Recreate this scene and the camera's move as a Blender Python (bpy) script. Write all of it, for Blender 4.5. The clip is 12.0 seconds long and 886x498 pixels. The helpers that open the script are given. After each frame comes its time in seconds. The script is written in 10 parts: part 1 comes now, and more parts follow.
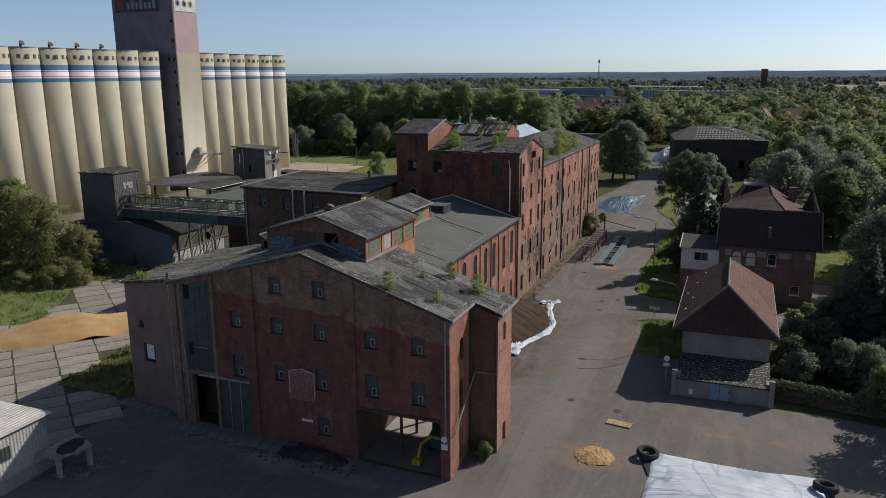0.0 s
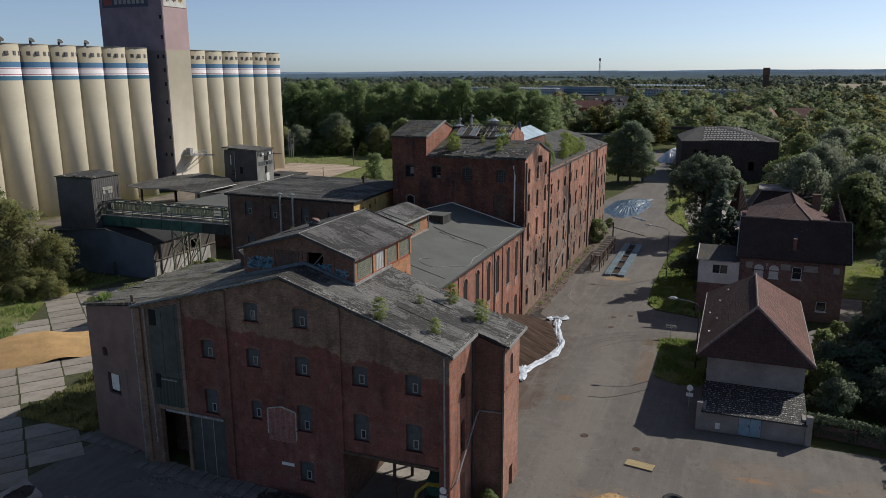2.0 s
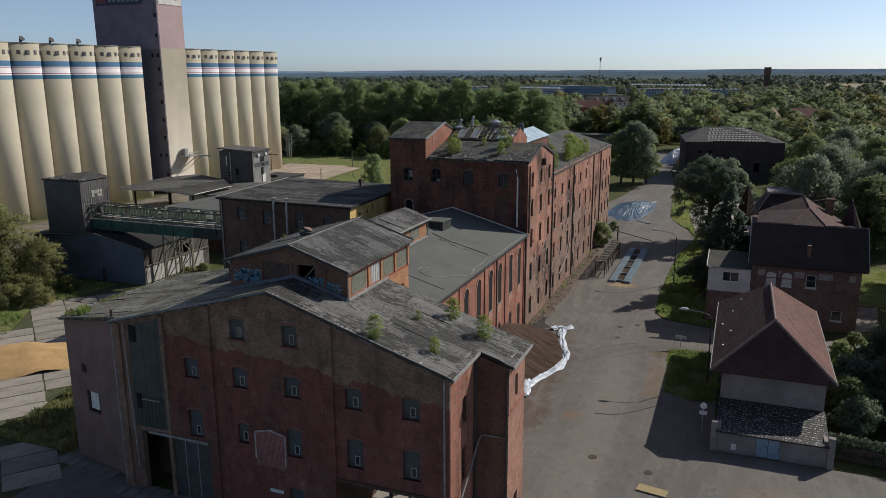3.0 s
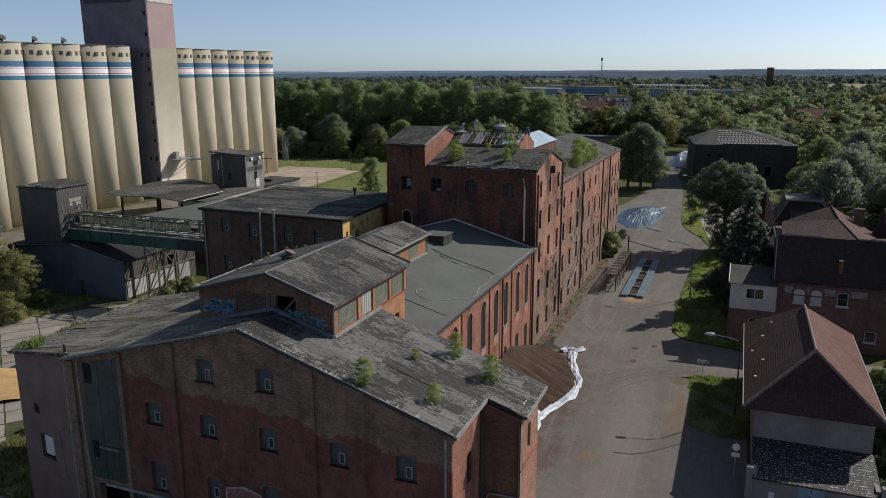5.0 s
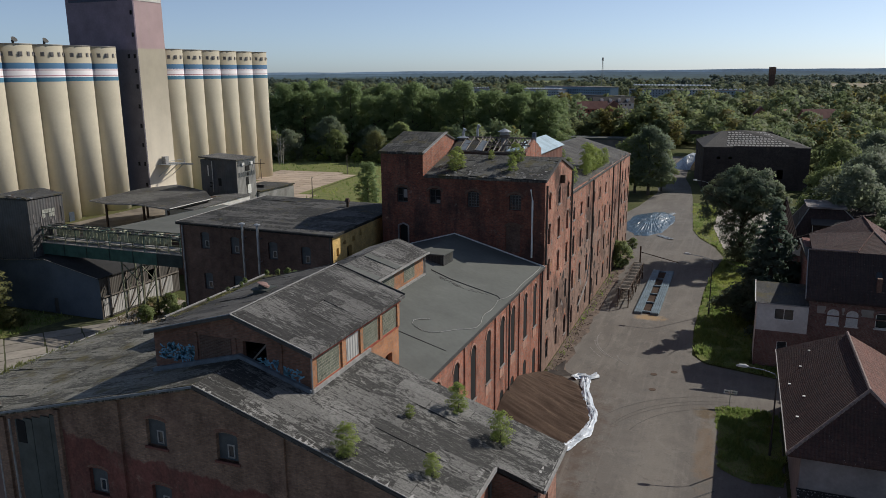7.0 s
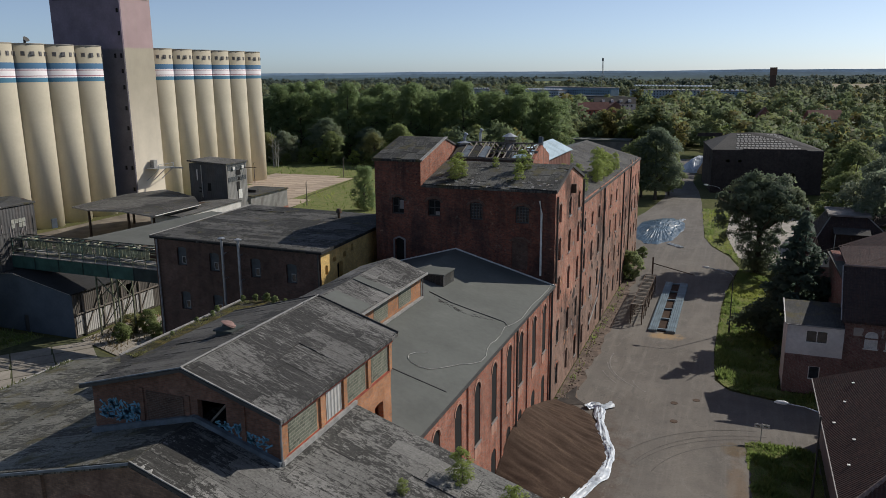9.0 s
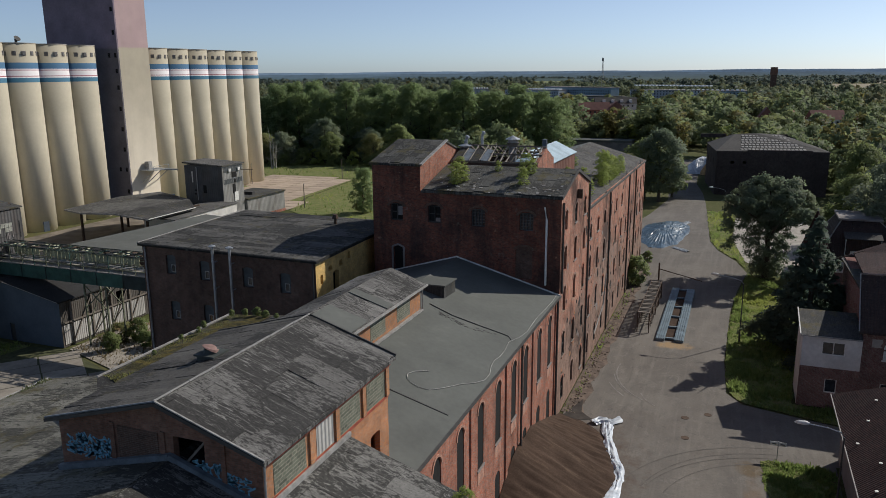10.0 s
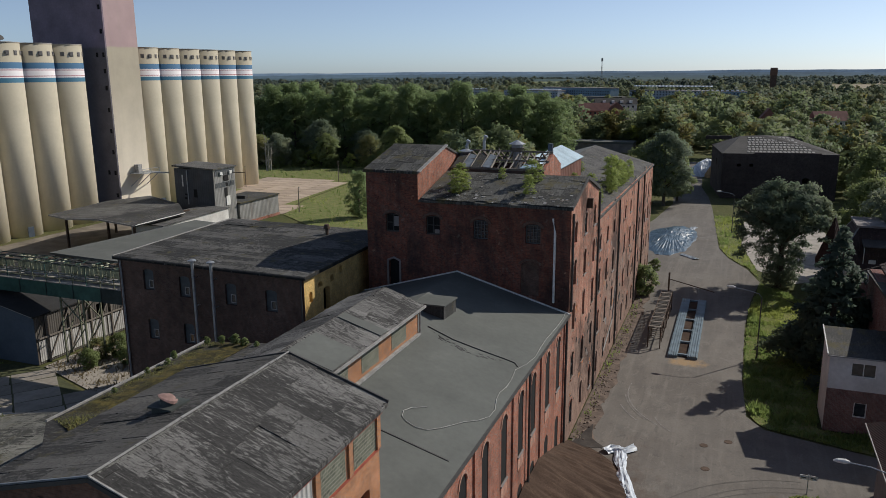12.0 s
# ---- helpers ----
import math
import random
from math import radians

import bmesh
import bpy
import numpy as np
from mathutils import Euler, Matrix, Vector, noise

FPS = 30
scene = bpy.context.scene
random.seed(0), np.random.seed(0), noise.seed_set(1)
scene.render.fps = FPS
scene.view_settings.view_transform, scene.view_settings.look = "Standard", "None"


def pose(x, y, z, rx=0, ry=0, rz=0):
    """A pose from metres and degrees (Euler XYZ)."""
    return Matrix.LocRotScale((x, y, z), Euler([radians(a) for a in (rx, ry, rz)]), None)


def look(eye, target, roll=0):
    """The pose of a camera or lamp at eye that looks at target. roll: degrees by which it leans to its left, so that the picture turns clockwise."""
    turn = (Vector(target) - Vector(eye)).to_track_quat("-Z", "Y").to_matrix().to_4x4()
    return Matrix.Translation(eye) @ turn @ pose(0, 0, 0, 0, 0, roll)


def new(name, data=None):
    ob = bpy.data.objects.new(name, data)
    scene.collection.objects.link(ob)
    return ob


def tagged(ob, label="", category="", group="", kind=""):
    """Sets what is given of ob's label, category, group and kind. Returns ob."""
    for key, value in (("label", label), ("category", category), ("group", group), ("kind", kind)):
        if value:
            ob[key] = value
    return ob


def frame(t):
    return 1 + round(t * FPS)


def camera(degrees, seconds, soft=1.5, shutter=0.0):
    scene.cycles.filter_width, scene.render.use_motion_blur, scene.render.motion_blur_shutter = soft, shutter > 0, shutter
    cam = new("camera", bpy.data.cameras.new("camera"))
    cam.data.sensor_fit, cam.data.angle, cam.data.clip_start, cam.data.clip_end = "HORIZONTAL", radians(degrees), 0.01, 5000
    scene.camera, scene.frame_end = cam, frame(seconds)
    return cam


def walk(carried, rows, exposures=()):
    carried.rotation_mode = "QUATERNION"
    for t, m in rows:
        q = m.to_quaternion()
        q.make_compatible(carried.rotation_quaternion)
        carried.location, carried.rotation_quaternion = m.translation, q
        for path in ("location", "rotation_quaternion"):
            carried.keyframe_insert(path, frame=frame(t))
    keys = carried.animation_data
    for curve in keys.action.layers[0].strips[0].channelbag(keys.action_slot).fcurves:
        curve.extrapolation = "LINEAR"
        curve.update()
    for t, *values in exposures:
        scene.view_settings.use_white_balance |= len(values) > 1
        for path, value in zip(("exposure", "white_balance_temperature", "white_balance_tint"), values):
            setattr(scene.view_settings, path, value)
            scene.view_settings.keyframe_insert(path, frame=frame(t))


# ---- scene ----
cam = camera(60.3, 12.0, soft=0.5)
PATH = [
    (0.0, 20.256, -53.388, 32.000, 77.035, 0.360, 21.217),
    (0.5, 19.592, -51.669, 31.965, 77.017, 0.329, 21.193),
    (1.0, 18.878, -49.810, 31.975, 76.997, 0.303, 21.176),
    (1.5, 18.139, -47.870, 31.973, 76.951, 0.285, 21.178),
    (2.0, 17.375, -45.917, 31.993, 76.914, 0.261, 21.193),
    (2.5, 16.645, -44.042, 32.001, 76.881, 0.239, 21.194),
    (3.0, 15.926, -42.205, 32.032, 76.861, 0.218, 21.190),
    (5.0, 13.142, -35.135, 32.060, 76.878, 0.211, 21.219),
    (5.5, 12.446, -33.277, 32.047, 76.889, 0.250, 21.221),
    (6.0, 11.723, -31.394, 32.094, 76.896, 0.299, 21.217),
    (6.5, 11.019, -29.558, 32.100, 76.903, 0.348, 21.205),
    (7.0, 10.306, -27.718, 32.101, 76.913, 0.395, 21.198),
    (9.0, 7.537, -20.709, 31.957, 76.965, 0.412, 21.137),
    (9.5, 6.900, -19.189, 31.963, 76.954, 0.411, 21.126),
    (10.0, 6.271, -17.707, 32.017, 76.946, 0.413, 21.101),
    (10.5, 5.694, -16.296, 32.026, 76.946, 0.406, 21.067),
    (11.0, 5.147, -14.964, 32.046, 76.960, 0.395, 21.034),
    (11.5, 4.661, -13.751, 32.015, 76.971, 0.389, 21.007),
    (12.0, 4.206, -12.592, 31.965, 76.978, 0.387, 20.987),
]
walk(cam, [(t, pose(*row)) for t, *row in PATH])

# ---- light ----
SUN = Vector((0.85, 1.05, 1.0)).normalized()
ELEV, AZIM = math.asin(SUN.z), math.atan2(SUN.x, SUN.y)
world = bpy.data.worlds.new("sky")
scene.world = world
world.use_nodes = True
wn = world.node_tree.nodes
sky = wn.new("ShaderNodeTexSky")
sky.sky_type, sky.sun_disc = "NISHITA", False
sky.sun_elevation, sky.sun_rotation = ELEV, AZIM
sky.altitude, sky.air_density, sky.dust_density, sky.ozone_density = 0, 0.55, 0.5, 3.0
tint = wn.new("ShaderNodeMix")
tint.data_type, tint.blend_type = "RGBA", "MULTIPLY"
tint.inputs[0].default_value, tint.inputs[7].default_value = 1.0, (0.92, 0.99, 1.05, 1)
pale = wn.new("ShaderNodeHueSaturation")
pale.inputs["Saturation"].default_value = 0.74
world.node_tree.links.new(sky.outputs[0], pale.inputs["Color"])
world.node_tree.links.new(pale.outputs[0], tint.inputs[6])
world.node_tree.links.new(tint.outputs[2], wn["Background"].inputs[0])
wn["Background"].inputs[1].default_value = 0.119
sun = new("sun", bpy.data.lights.new("sun", "SUN"))
sun.data.energy, sun.data.angle, sun.data.color = 4.85, radians(0.53), (1.0, 0.945, 0.86)
sun.matrix_basis = look((60, 80, 90), Vector((60, 80, 90)) - SUN)
scene.view_settings.exposure = -0.25


# ---- materials ----
class Mat:
    """A node material: a base colour mixed in layers, with bump."""

    def __init__(self, name, rough=0.9, metal=0.0, spec=0.3):
        self.m = bpy.data.materials.new(name)
        self.m.use_nodes = True
        self.nt = self.m.node_tree
        self.b = self.nt.nodes["Principled BSDF"]
        self.b.inputs["Roughness"].default_value = rough
        self.b.inputs["Metallic"].default_value = metal
        self.b.inputs["Specular IOR Level"].default_value = spec
        self.co = self.node("ShaderNodeTexCoord").outputs["Object"]
        self.col = None
        self.height = None

    def node(self, kind, **values):
        n = self.nt.nodes.new(kind)
        for k, v in values.items():
            n.inputs[k.replace("_", " ")].default_value = v
        return n

    def link(self, a, b):
        self.nt.links.new(a, b)

    def math(self, op, a, b=None):
        n = self.nt.nodes.new("ShaderNodeMath")
        n.operation = op
        for i, v in enumerate((a, b)):
            if v is None:
                continue
            if isinstance(v, (int, float)):
                n.inputs[i].default_value = v
            else:
                self.link(v, n.inputs[i])
        return n.outputs[0]

    def xyz(self, co=None):
        n = self.node("ShaderNodeSeparateXYZ")
        self.link(co or self.co, n.inputs[0])
        return n.outputs

    def vec(self, x, y, z):
        n = self.node("ShaderNodeCombineXYZ")
        for i, v in enumerate((x, y, z)):
            if isinstance(v, (int, float)):
                n.inputs[i].default_value = v
            else:
                self.link(v, n.inputs[i])
        return n.outputs[0]

    def scaled(self, sx, sy, sz, co=None):
        n = self.node("ShaderNodeMapping")
        n.inputs["Scale"].default_value = (sx, sy, sz)
        self.link(co or self.co, n.inputs[0])
        return n.outputs[0]

    def noise(self, scale, detail=4, rough=0.55, co=None, distort=0.0):
        n = self.node("ShaderNodeTexNoise", Scale=scale, Detail=detail, Roughness=rough, Distortion=distort)
        self.link(co or self.co, n.inputs["Vector"])
        return n.outputs["Fac"]

    def step(self, fac, lo, hi):
        n = self.node("ShaderNodeMapRange", From_Min=lo, From_Max=hi)
        n.clamp = True
        self.link(fac, n.inputs["Value"])
        return n.outputs[0]

    def base(self, rgb):
        n = self.node("ShaderNodeRGB")
        n.outputs[0].default_value = (*rgb, 1)
        self.col = n.outputs[0]
        return self

    def ramp(self, fac, *stops):
        n = self.node("ShaderNodeValToRGB")
        e = n.color_ramp.elements
        while len(e) < len(stops):
            e.new(0.5)
        for i, (p, c) in enumerate(stops):
            e[i].position, e[i].color = p, (*c, 1)
        self.link(fac, n.inputs[0])
        return n.outputs[0]

    def over(self, fac, rgb, mode="MIX"):
        """Lay a colour over what is there, by fac (a socket or a number)."""
        n = self.nt.nodes.new("ShaderNodeMix")
        n.data_type, n.blend_type = "RGBA", mode
        if isinstance(fac, (int, float)):
            n.inputs[0].default_value = fac
        else:
            self.link(fac, n.inputs[0])
        self.link(self.col, n.inputs[6])
        if isinstance(rgb, tuple):
            n.inputs[7].default_value = (*rgb, 1)
        else:
            self.link(rgb, n.inputs[7])
        self.col = n.outputs[2]
        return self

    def vary(self, scale, lo=0.75, hi=1.25, detail=5, co=None):
        f = self.noise(scale, detail, 0.6, co)
        self.over(1.0, self.ramp(f, (0.3, (lo,) * 3), (0.7, (hi,) * 3)), "MULTIPLY")
        return self

    def per_object(self, lo=0.8, hi=1.2):
        n = self.node("ShaderNodeObjectInfo")
        self.over(1.0, self.ramp(n.outputs["Random"], (0.0, (lo,) * 3), (1.0, (hi,) * 3)), "MULTIPLY")
        return self

    def bump(self, height, strength=0.4, dist=0.02):
        n = self.node("ShaderNodeBump", Strength=strength, Distance=dist)
        self.link(height, n.inputs["Height"])
        if self.height:
            self.link(self.height, n.inputs["Normal"])
        self.height = n.outputs[0]
        return self

    def done(self):
        self.link(self.col, self.b.inputs["Base Color"])
        if self.height:
            self.link(self.height, self.b.inputs["Normal"])
        return self.m


def plain(name, rgb, rough=0.8, metal=0.0, vary=1.5, lo=0.8, hi=1.15):
    m = Mat(name, rough, metal).base(rgb).vary(vary, lo, hi).vary(vary * 9, 0.92, 1.08)
    return m.bump(m.noise(vary * 14, 3), 0.15, 0.01).done()


def brick_material(name, light, dark, soot=0.45, mortar=(0.24, 0.21, 0.18), painted=None, patches=0.0, size=(0.26, 0.083), washed=0.0):
    m = Mat(name, 0.93, spec=0.15)
    x, y, z = m.xyz()
    uv = m.vec(m.math("ADD", x, y), z, 0.0)
    br = m.node("ShaderNodeTexBrick", Scale=1.0, Mortar_Size=0.012, Bias=0.0, Brick_Width=size[0], Row_Height=size[1])
    br.inputs["Color1"].default_value, br.inputs["Color2"].default_value = (*light, 1), (*dark, 1)
    br.inputs["Mortar"].default_value = (*mortar, 1)
    m.link(uv, br.inputs["Vector"])
    m.col = br.outputs["Color"]
    if painted:
        paint, rise = painted
        edge = m.math("ADD", m.math("MULTIPLY", m.noise(0.45, 4, 0.6, m.scaled(1, 1, 0.6)), 2.6), -1.3)
        line = m.math("ADD", m.math("ADD", z, m.math("MULTIPLY", x, rise)), edge)
        cover = m.math("MULTIPLY", m.step(line, 11.05, 10.9), m.math("GREATER_THAN", x, -22.5))
        worn = m.math("SUBTRACT", 1.0, m.math("MULTIPLY", m.step(m.noise(1.1, 7, 0.75), 0.55, 0.66), 0.7))
        m.over(m.math("MULTIPLY", m.math("MULTIPLY", cover, worn), 0.92), paint)
        m.over(m.math("MULTIPLY", m.step(m.noise(0.4, 8, 0.75, m.scaled(1, 1, 0.6)), 0.52, 0.66), 0.6), (0.055, 0.036, 0.031))
        m.over(m.math("MULTIPLY", m.step(m.noise(0.28, 7, 0.7), 0.5, 0.62), 0.5), (0.15, 0.095, 0.075))
        m.over(m.math("MULTIPLY", m.step(m.noise(3.5, 7, 0.8, m.scaled(1, 1, 0.5)), 0.62, 0.66), 0.5), (0.17, 0.10, 0.08))
        m.over(m.math("MULTIPLY", m.step(m.noise(2.6, 6, 0.75), 0.68, 0.71), 0.55), (0.26, 0.21, 0.18))
    streak = m.noise(0.9, 5, 0.6, m.scaled(1.2, 1.2, 0.16))
    m.over(m.math("MULTIPLY", m.step(streak, 0.48, 0.78), soot), (0.035, 0.03, 0.028))
    m.over(m.math("MULTIPLY", m.step(m.noise(0.5, 6, 0.65), 0.6, 0.8), 0.35), (0.30, 0.21, 0.16))
    if washed:
        wash = m.math("ADD", m.noise(0.16, 8, 0.7, m.scaled(1, 0.7, 1)), m.math("MULTIPLY", m.math("SUBTRACT", 9.0, z), 0.022))
        m.over(m.math("MULTIPLY", m.step(wash, 0.44, 0.56), washed), (0.255, 0.185, 0.15))
    if patches:
        m.over(m.math("MULTIPLY", m.step(m.noise(0.22, 8, 0.72, m.scaled(1, 1, 0.55)), 0.50, 0.62), 0.82), (0.05, 0.034, 0.03))
        m.over(m.math("MULTIPLY", m.step(m.noise(2.2, 7, 0.8), 0.60, 0.63), 0.75), (0.03, 0.024, 0.022))
        m.over(m.math("MULTIPLY", m.step(m.noise(0.6, 7, 0.75), 0.62, 0.66), 0.55), (0.40, 0.25, 0.17))
        m.over(m.math("MULTIPLY", m.step(m.noise(1.4, 5, 0.65), 0.63, 0.68), patches), (0.30, 0.27, 0.23))
    m.vary(0.22, 0.75, 1.22).vary(1.3, 0.8, 1.2).vary(6.0, 0.8, 1.18, 3)
    m.bump(br.outputs["Fac"], -0.3, 0.01).bump(m.noise(3.0, 6, 0.7), 0.35, 0.03)
    return m.done()


def felt_material(name, along="x", light=(0.17, 0.165, 0.155), dark=(0.045, 0.045, 0.044), moss=0.0, sheet=1.0, grain=(3.2, 0.5, 1.8), worn=0.515):
    """Old bitumen felt in sheets that run down the slope, its grey face flaked off in streaks, each sheet worn in its own way."""
    m = Mat(name, 0.86, spec=0.3)
    x, y, z = m.xyz()
    own = m.node("ShaderNodeObjectInfo").outputs["Random"]
    u, v = (x, y) if along == "x" else (y, x)
    shift = m.math("MULTIPLY", own, 37.0)
    uv = m.vec(m.math("ADD", u, shift), m.math("ADD", v, shift), own)
    br = m.node("ShaderNodeTexBrick", Scale=1.0, Mortar_Size=0.014, Bias=0.0, Brick_Width=4.3, Row_Height=sheet)
    mid = tuple(a * 0.62 + b * 0.38 for a, b in zip(light, dark))
    br.inputs["Color1"].default_value, br.inputs["Color2"].default_value = (*light, 1), (*mid, 1)
    br.inputs["Mortar"].default_value = (*dark, 1)
    m.link(m.vec(u, v, 0.0), br.inputs["Vector"])
    m.col = br.outputs["Color"]
    m.over(m.math("MULTIPLY", m.step(m.noise(0.9, 6, 0.65, m.scaled(0.5, 1.6, 1, uv)), 0.40, 0.62), 0.5), tuple(a * 0.5 + b * 0.5 for a, b in zip(light, dark)))
    wear = m.math("MULTIPLY", m.math("SUBTRACT", own, 0.5), 0.15)
    grow = m.math("MULTIPLY", m.math("SUBTRACT", m.noise(0.22, 3, 0.5), 0.5), 0.35)
    streak = m.math("ADD", m.noise(grain[0], 12, 0.8, m.scaled(grain[1], grain[2], 1, uv), 0.35), m.math("ADD", wear, grow))
    m.over(m.math("MULTIPLY", m.step(streak, worn, worn + 0.018), 0.9), dark)
    chips = m.math("ADD", m.noise(9.0, 8, 0.82, m.scaled(0.5, 1.7, 1, uv), 0.2), m.math("MULTIPLY", wear, 0.4))
    m.over(m.math("MULTIPLY", m.step(chips, 0.535, 0.575), 0.85), tuple(c * 0.8 for c in dark))
    m.over(m.math("MULTIPLY", m.step(m.noise(6.0, 9, 0.85, m.scaled(0.35, 2.0, 1, uv), 0.2), 0.585, 0.62), 0.75), tuple(c * 1.35 for c in light))
    m.over(m.math("MULTIPLY", m.step(m.noise(1.1, 6, 0.7, m.scaled(0.25, 3.2, 1, uv)), 0.60, 0.66), 0.4), tuple(c * 1.15 for c in light))
    if moss:
        m.over(m.math("MULTIPLY", m.step(m.noise(0.5, 7, 0.7), 0.62 - 0.3 * moss, 0.70 - 0.2 * moss), 0.8), (0.08, 0.068, 0.026))
        m.over(m.math("MULTIPLY", m.step(m.noise(3.5, 6, 0.75), 0.60, 0.66), 0.5), (0.07, 0.066, 0.03))
    m.per_object(0.86, 1.12).vary(0.18, 0.8, 1.2).vary(9.0, 0.72, 1.28)
    m.bump(br.outputs["Fac"], -0.4, 0.02).bump(streak, 0.5, 0.03)
    return m.done()


def corrugated(name, rgb, rough=0.55, metal=0.0, pitch=0.2, axis="xy", rust=0.2):
    m = Mat(name, rough, metal).base(rgb)
    x, y, z = m.xyz()
    c = m.math("ADD", x, y) if axis == "xy" else (x if axis == "x" else y)
    w = m.math("SINE", m.math("MULTIPLY", c, 2 * math.pi / pitch))
    m.over(m.math("MULTIPLY", m.step(m.noise(0.8, 6, 0.65, m.scaled(1, 1, 0.25)), 0.5, 0.75), rust), (0.09, 0.06, 0.045))
    m.vary(0.4, 0.75, 1.2).vary(3, 0.9, 1.1)
    m.bump(w, 0.7, 0.03)
    return m.done()


def leaf_material(name, dark, light, autumn=0.0):
    m = Mat(name, 0.65, spec=0.25)
    dark, light = ((c[0] * 1.02, c[1], c[2] * 1.1) for c in (dark, light))
    geo = m.node("ShaderNodeNewGeometry")
    ob = m.node("ShaderNodeObjectInfo")
    low, high = (tuple(a + (b - a) * k for a, b in zip(dark, light)) for k in (0.32, 0.66))
    m.col = m.ramp(geo.outputs["Random Per Island"], (0.0, low), (1.0, high))
    m.over(m.math("MULTIPLY", ob.outputs["Random"], 0.3), tuple(c * 0.7 for c in dark))
    m.over(m.math("MULTIPLY", m.step(m.noise(0.06, 2), 0.50, 0.60), 0.45), (light[0] * 1.25, light[1] * 1.05, light[2] * 0.8))
    m.over(m.math("MULTIPLY", m.step(m.noise(0.07, 2, 0.5, m.scaled(1, 1, 0.2)), 0.40, 0.30), 0.6), (dark[0] * 0.7, dark[1] * 0.75, dark[2] * 1.2))
    if autumn:
        m.over(m.math("MULTIPLY", m.step(m.noise(0.06, 1, 0.5, m.scaled(1.3, 1.0, 0.2)), 0.60, 0.64), autumn), (0.17, 0.12, 0.02))
    m.link(m.col, m.b.inputs["Base Color"])
    tr = m.node("ShaderNodeBsdfTranslucent")
    m.link(m.col, tr.inputs[0])
    mix = m.node("ShaderNodeMixShader", Fac=0.62)
    m.link(m.b.outputs[0], mix.inputs[1])
    m.link(tr.outputs[0], mix.inputs[2])
    m.link(mix.outputs[0], m.nt.nodes["Material Output"].inputs[0])
    return m.m


BRICK = brick_material("brick_red", (0.42, 0.142, 0.082), (0.27, 0.09, 0.056), 0.7)
# Mill brick in two copies: shade in the first, sunlight in the second.
BRICK_TALL = brick_material("brick_weathered_shaded", (0.225, 0.07, 0.042), (0.115, 0.04, 0.028), 0.95, (0.13, 0.09, 0.072), patches=0.2)
BRICK_SIDE = brick_material("brick_pocked_sunlit", (0.50, 0.205, 0.135), (0.31, 0.125, 0.088), 0.6, (0.38, 0.28, 0.21), patches=0.55, washed=0.8)
PINK_WASH = brick_material("brick_pink_wash", (0.52, 0.27, 0.19), (0.42, 0.20, 0.14), 0.3)
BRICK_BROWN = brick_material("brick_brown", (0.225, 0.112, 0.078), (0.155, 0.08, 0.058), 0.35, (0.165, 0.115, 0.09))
# Far hall brick, near black because its shade is put into the colour.
BRICK_SHADED = brick_material("brick_shaded", (0.072, 0.054, 0.05), (0.048, 0.038, 0.036), 0.4, (0.08, 0.068, 0.062))
BRICK_STAIR = brick_material("brick_stair", (0.40, 0.19, 0.135), (0.29, 0.135, 0.098), 0.4, (0.30, 0.22, 0.17))
RED_PAINT = plain("faded_red_paint", (0.30, 0.075, 0.05), 0.8, vary=2.0, lo=0.6)
BRICK_FACADE = brick_material("brick_facade", (0.30, 0.19, 0.13), (0.19, 0.122, 0.086), 0.4, (0.19, 0.145, 0.115), painted=((0.172, 0.066, 0.054), 0.11))
# Dark brick: shade of unlit walls put into the tone, plus soot streaks.
BRICK_DARK = brick_material("brick_dark", (0.122, 0.069, 0.052), (0.08, 0.049, 0.039), 0.45, (0.13, 0.10, 0.08))
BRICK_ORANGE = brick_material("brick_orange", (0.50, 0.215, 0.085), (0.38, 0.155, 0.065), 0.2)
BRICK_YELLOW = brick_material("brick_yellow_wash", (0.66, 0.44, 0.155), (0.56, 0.36, 0.125), 0.12, (0.5, 0.38, 0.18))
BRICK_GREY = brick_material("brick_infill", (0.17, 0.18, 0.14), (0.10, 0.11, 0.085), 0.3, (0.33, 0.31, 0.25), size=(0.30, 0.16))
RENDER = plain("render_brown", (0.20, 0.135, 0.115), 0.92, vary=0.5)
PLASTER = plain("plaster_grey", (0.25, 0.225, 0.213), 0.92, vary=0.45, lo=0.65)
PLASTER_PALE = plain("pale_mortar", (0.46, 0.42, 0.39), 0.9, vary=3.0, lo=0.4)
WHITE = plain("white_render", (0.62, 0.60, 0.56), 0.85, vary=0.4)
TRIM = plain("weathered_trim", (0.31, 0.30, 0.285), 0.7, vary=2.5, lo=0.6)
DARK_TRIM = plain("dark_trim", (0.06, 0.058, 0.055), 0.7, vary=2)
YARD_DIRT = plain("dirty_concrete", (0.17, 0.145, 0.115), 0.95, vary=0.25, lo=0.55, hi=1.4)
CONCRETE = plain("concrete", (0.36, 0.33, 0.29), 0.92, vary=0.6, lo=0.65)
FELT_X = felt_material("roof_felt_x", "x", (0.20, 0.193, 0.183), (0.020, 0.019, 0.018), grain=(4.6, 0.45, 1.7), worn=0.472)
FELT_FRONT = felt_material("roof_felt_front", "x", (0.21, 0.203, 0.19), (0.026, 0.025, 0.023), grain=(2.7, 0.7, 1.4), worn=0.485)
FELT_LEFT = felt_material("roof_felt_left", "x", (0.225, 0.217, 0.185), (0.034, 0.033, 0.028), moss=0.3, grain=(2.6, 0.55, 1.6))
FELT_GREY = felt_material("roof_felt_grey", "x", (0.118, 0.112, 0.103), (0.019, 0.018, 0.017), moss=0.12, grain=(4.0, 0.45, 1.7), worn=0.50)
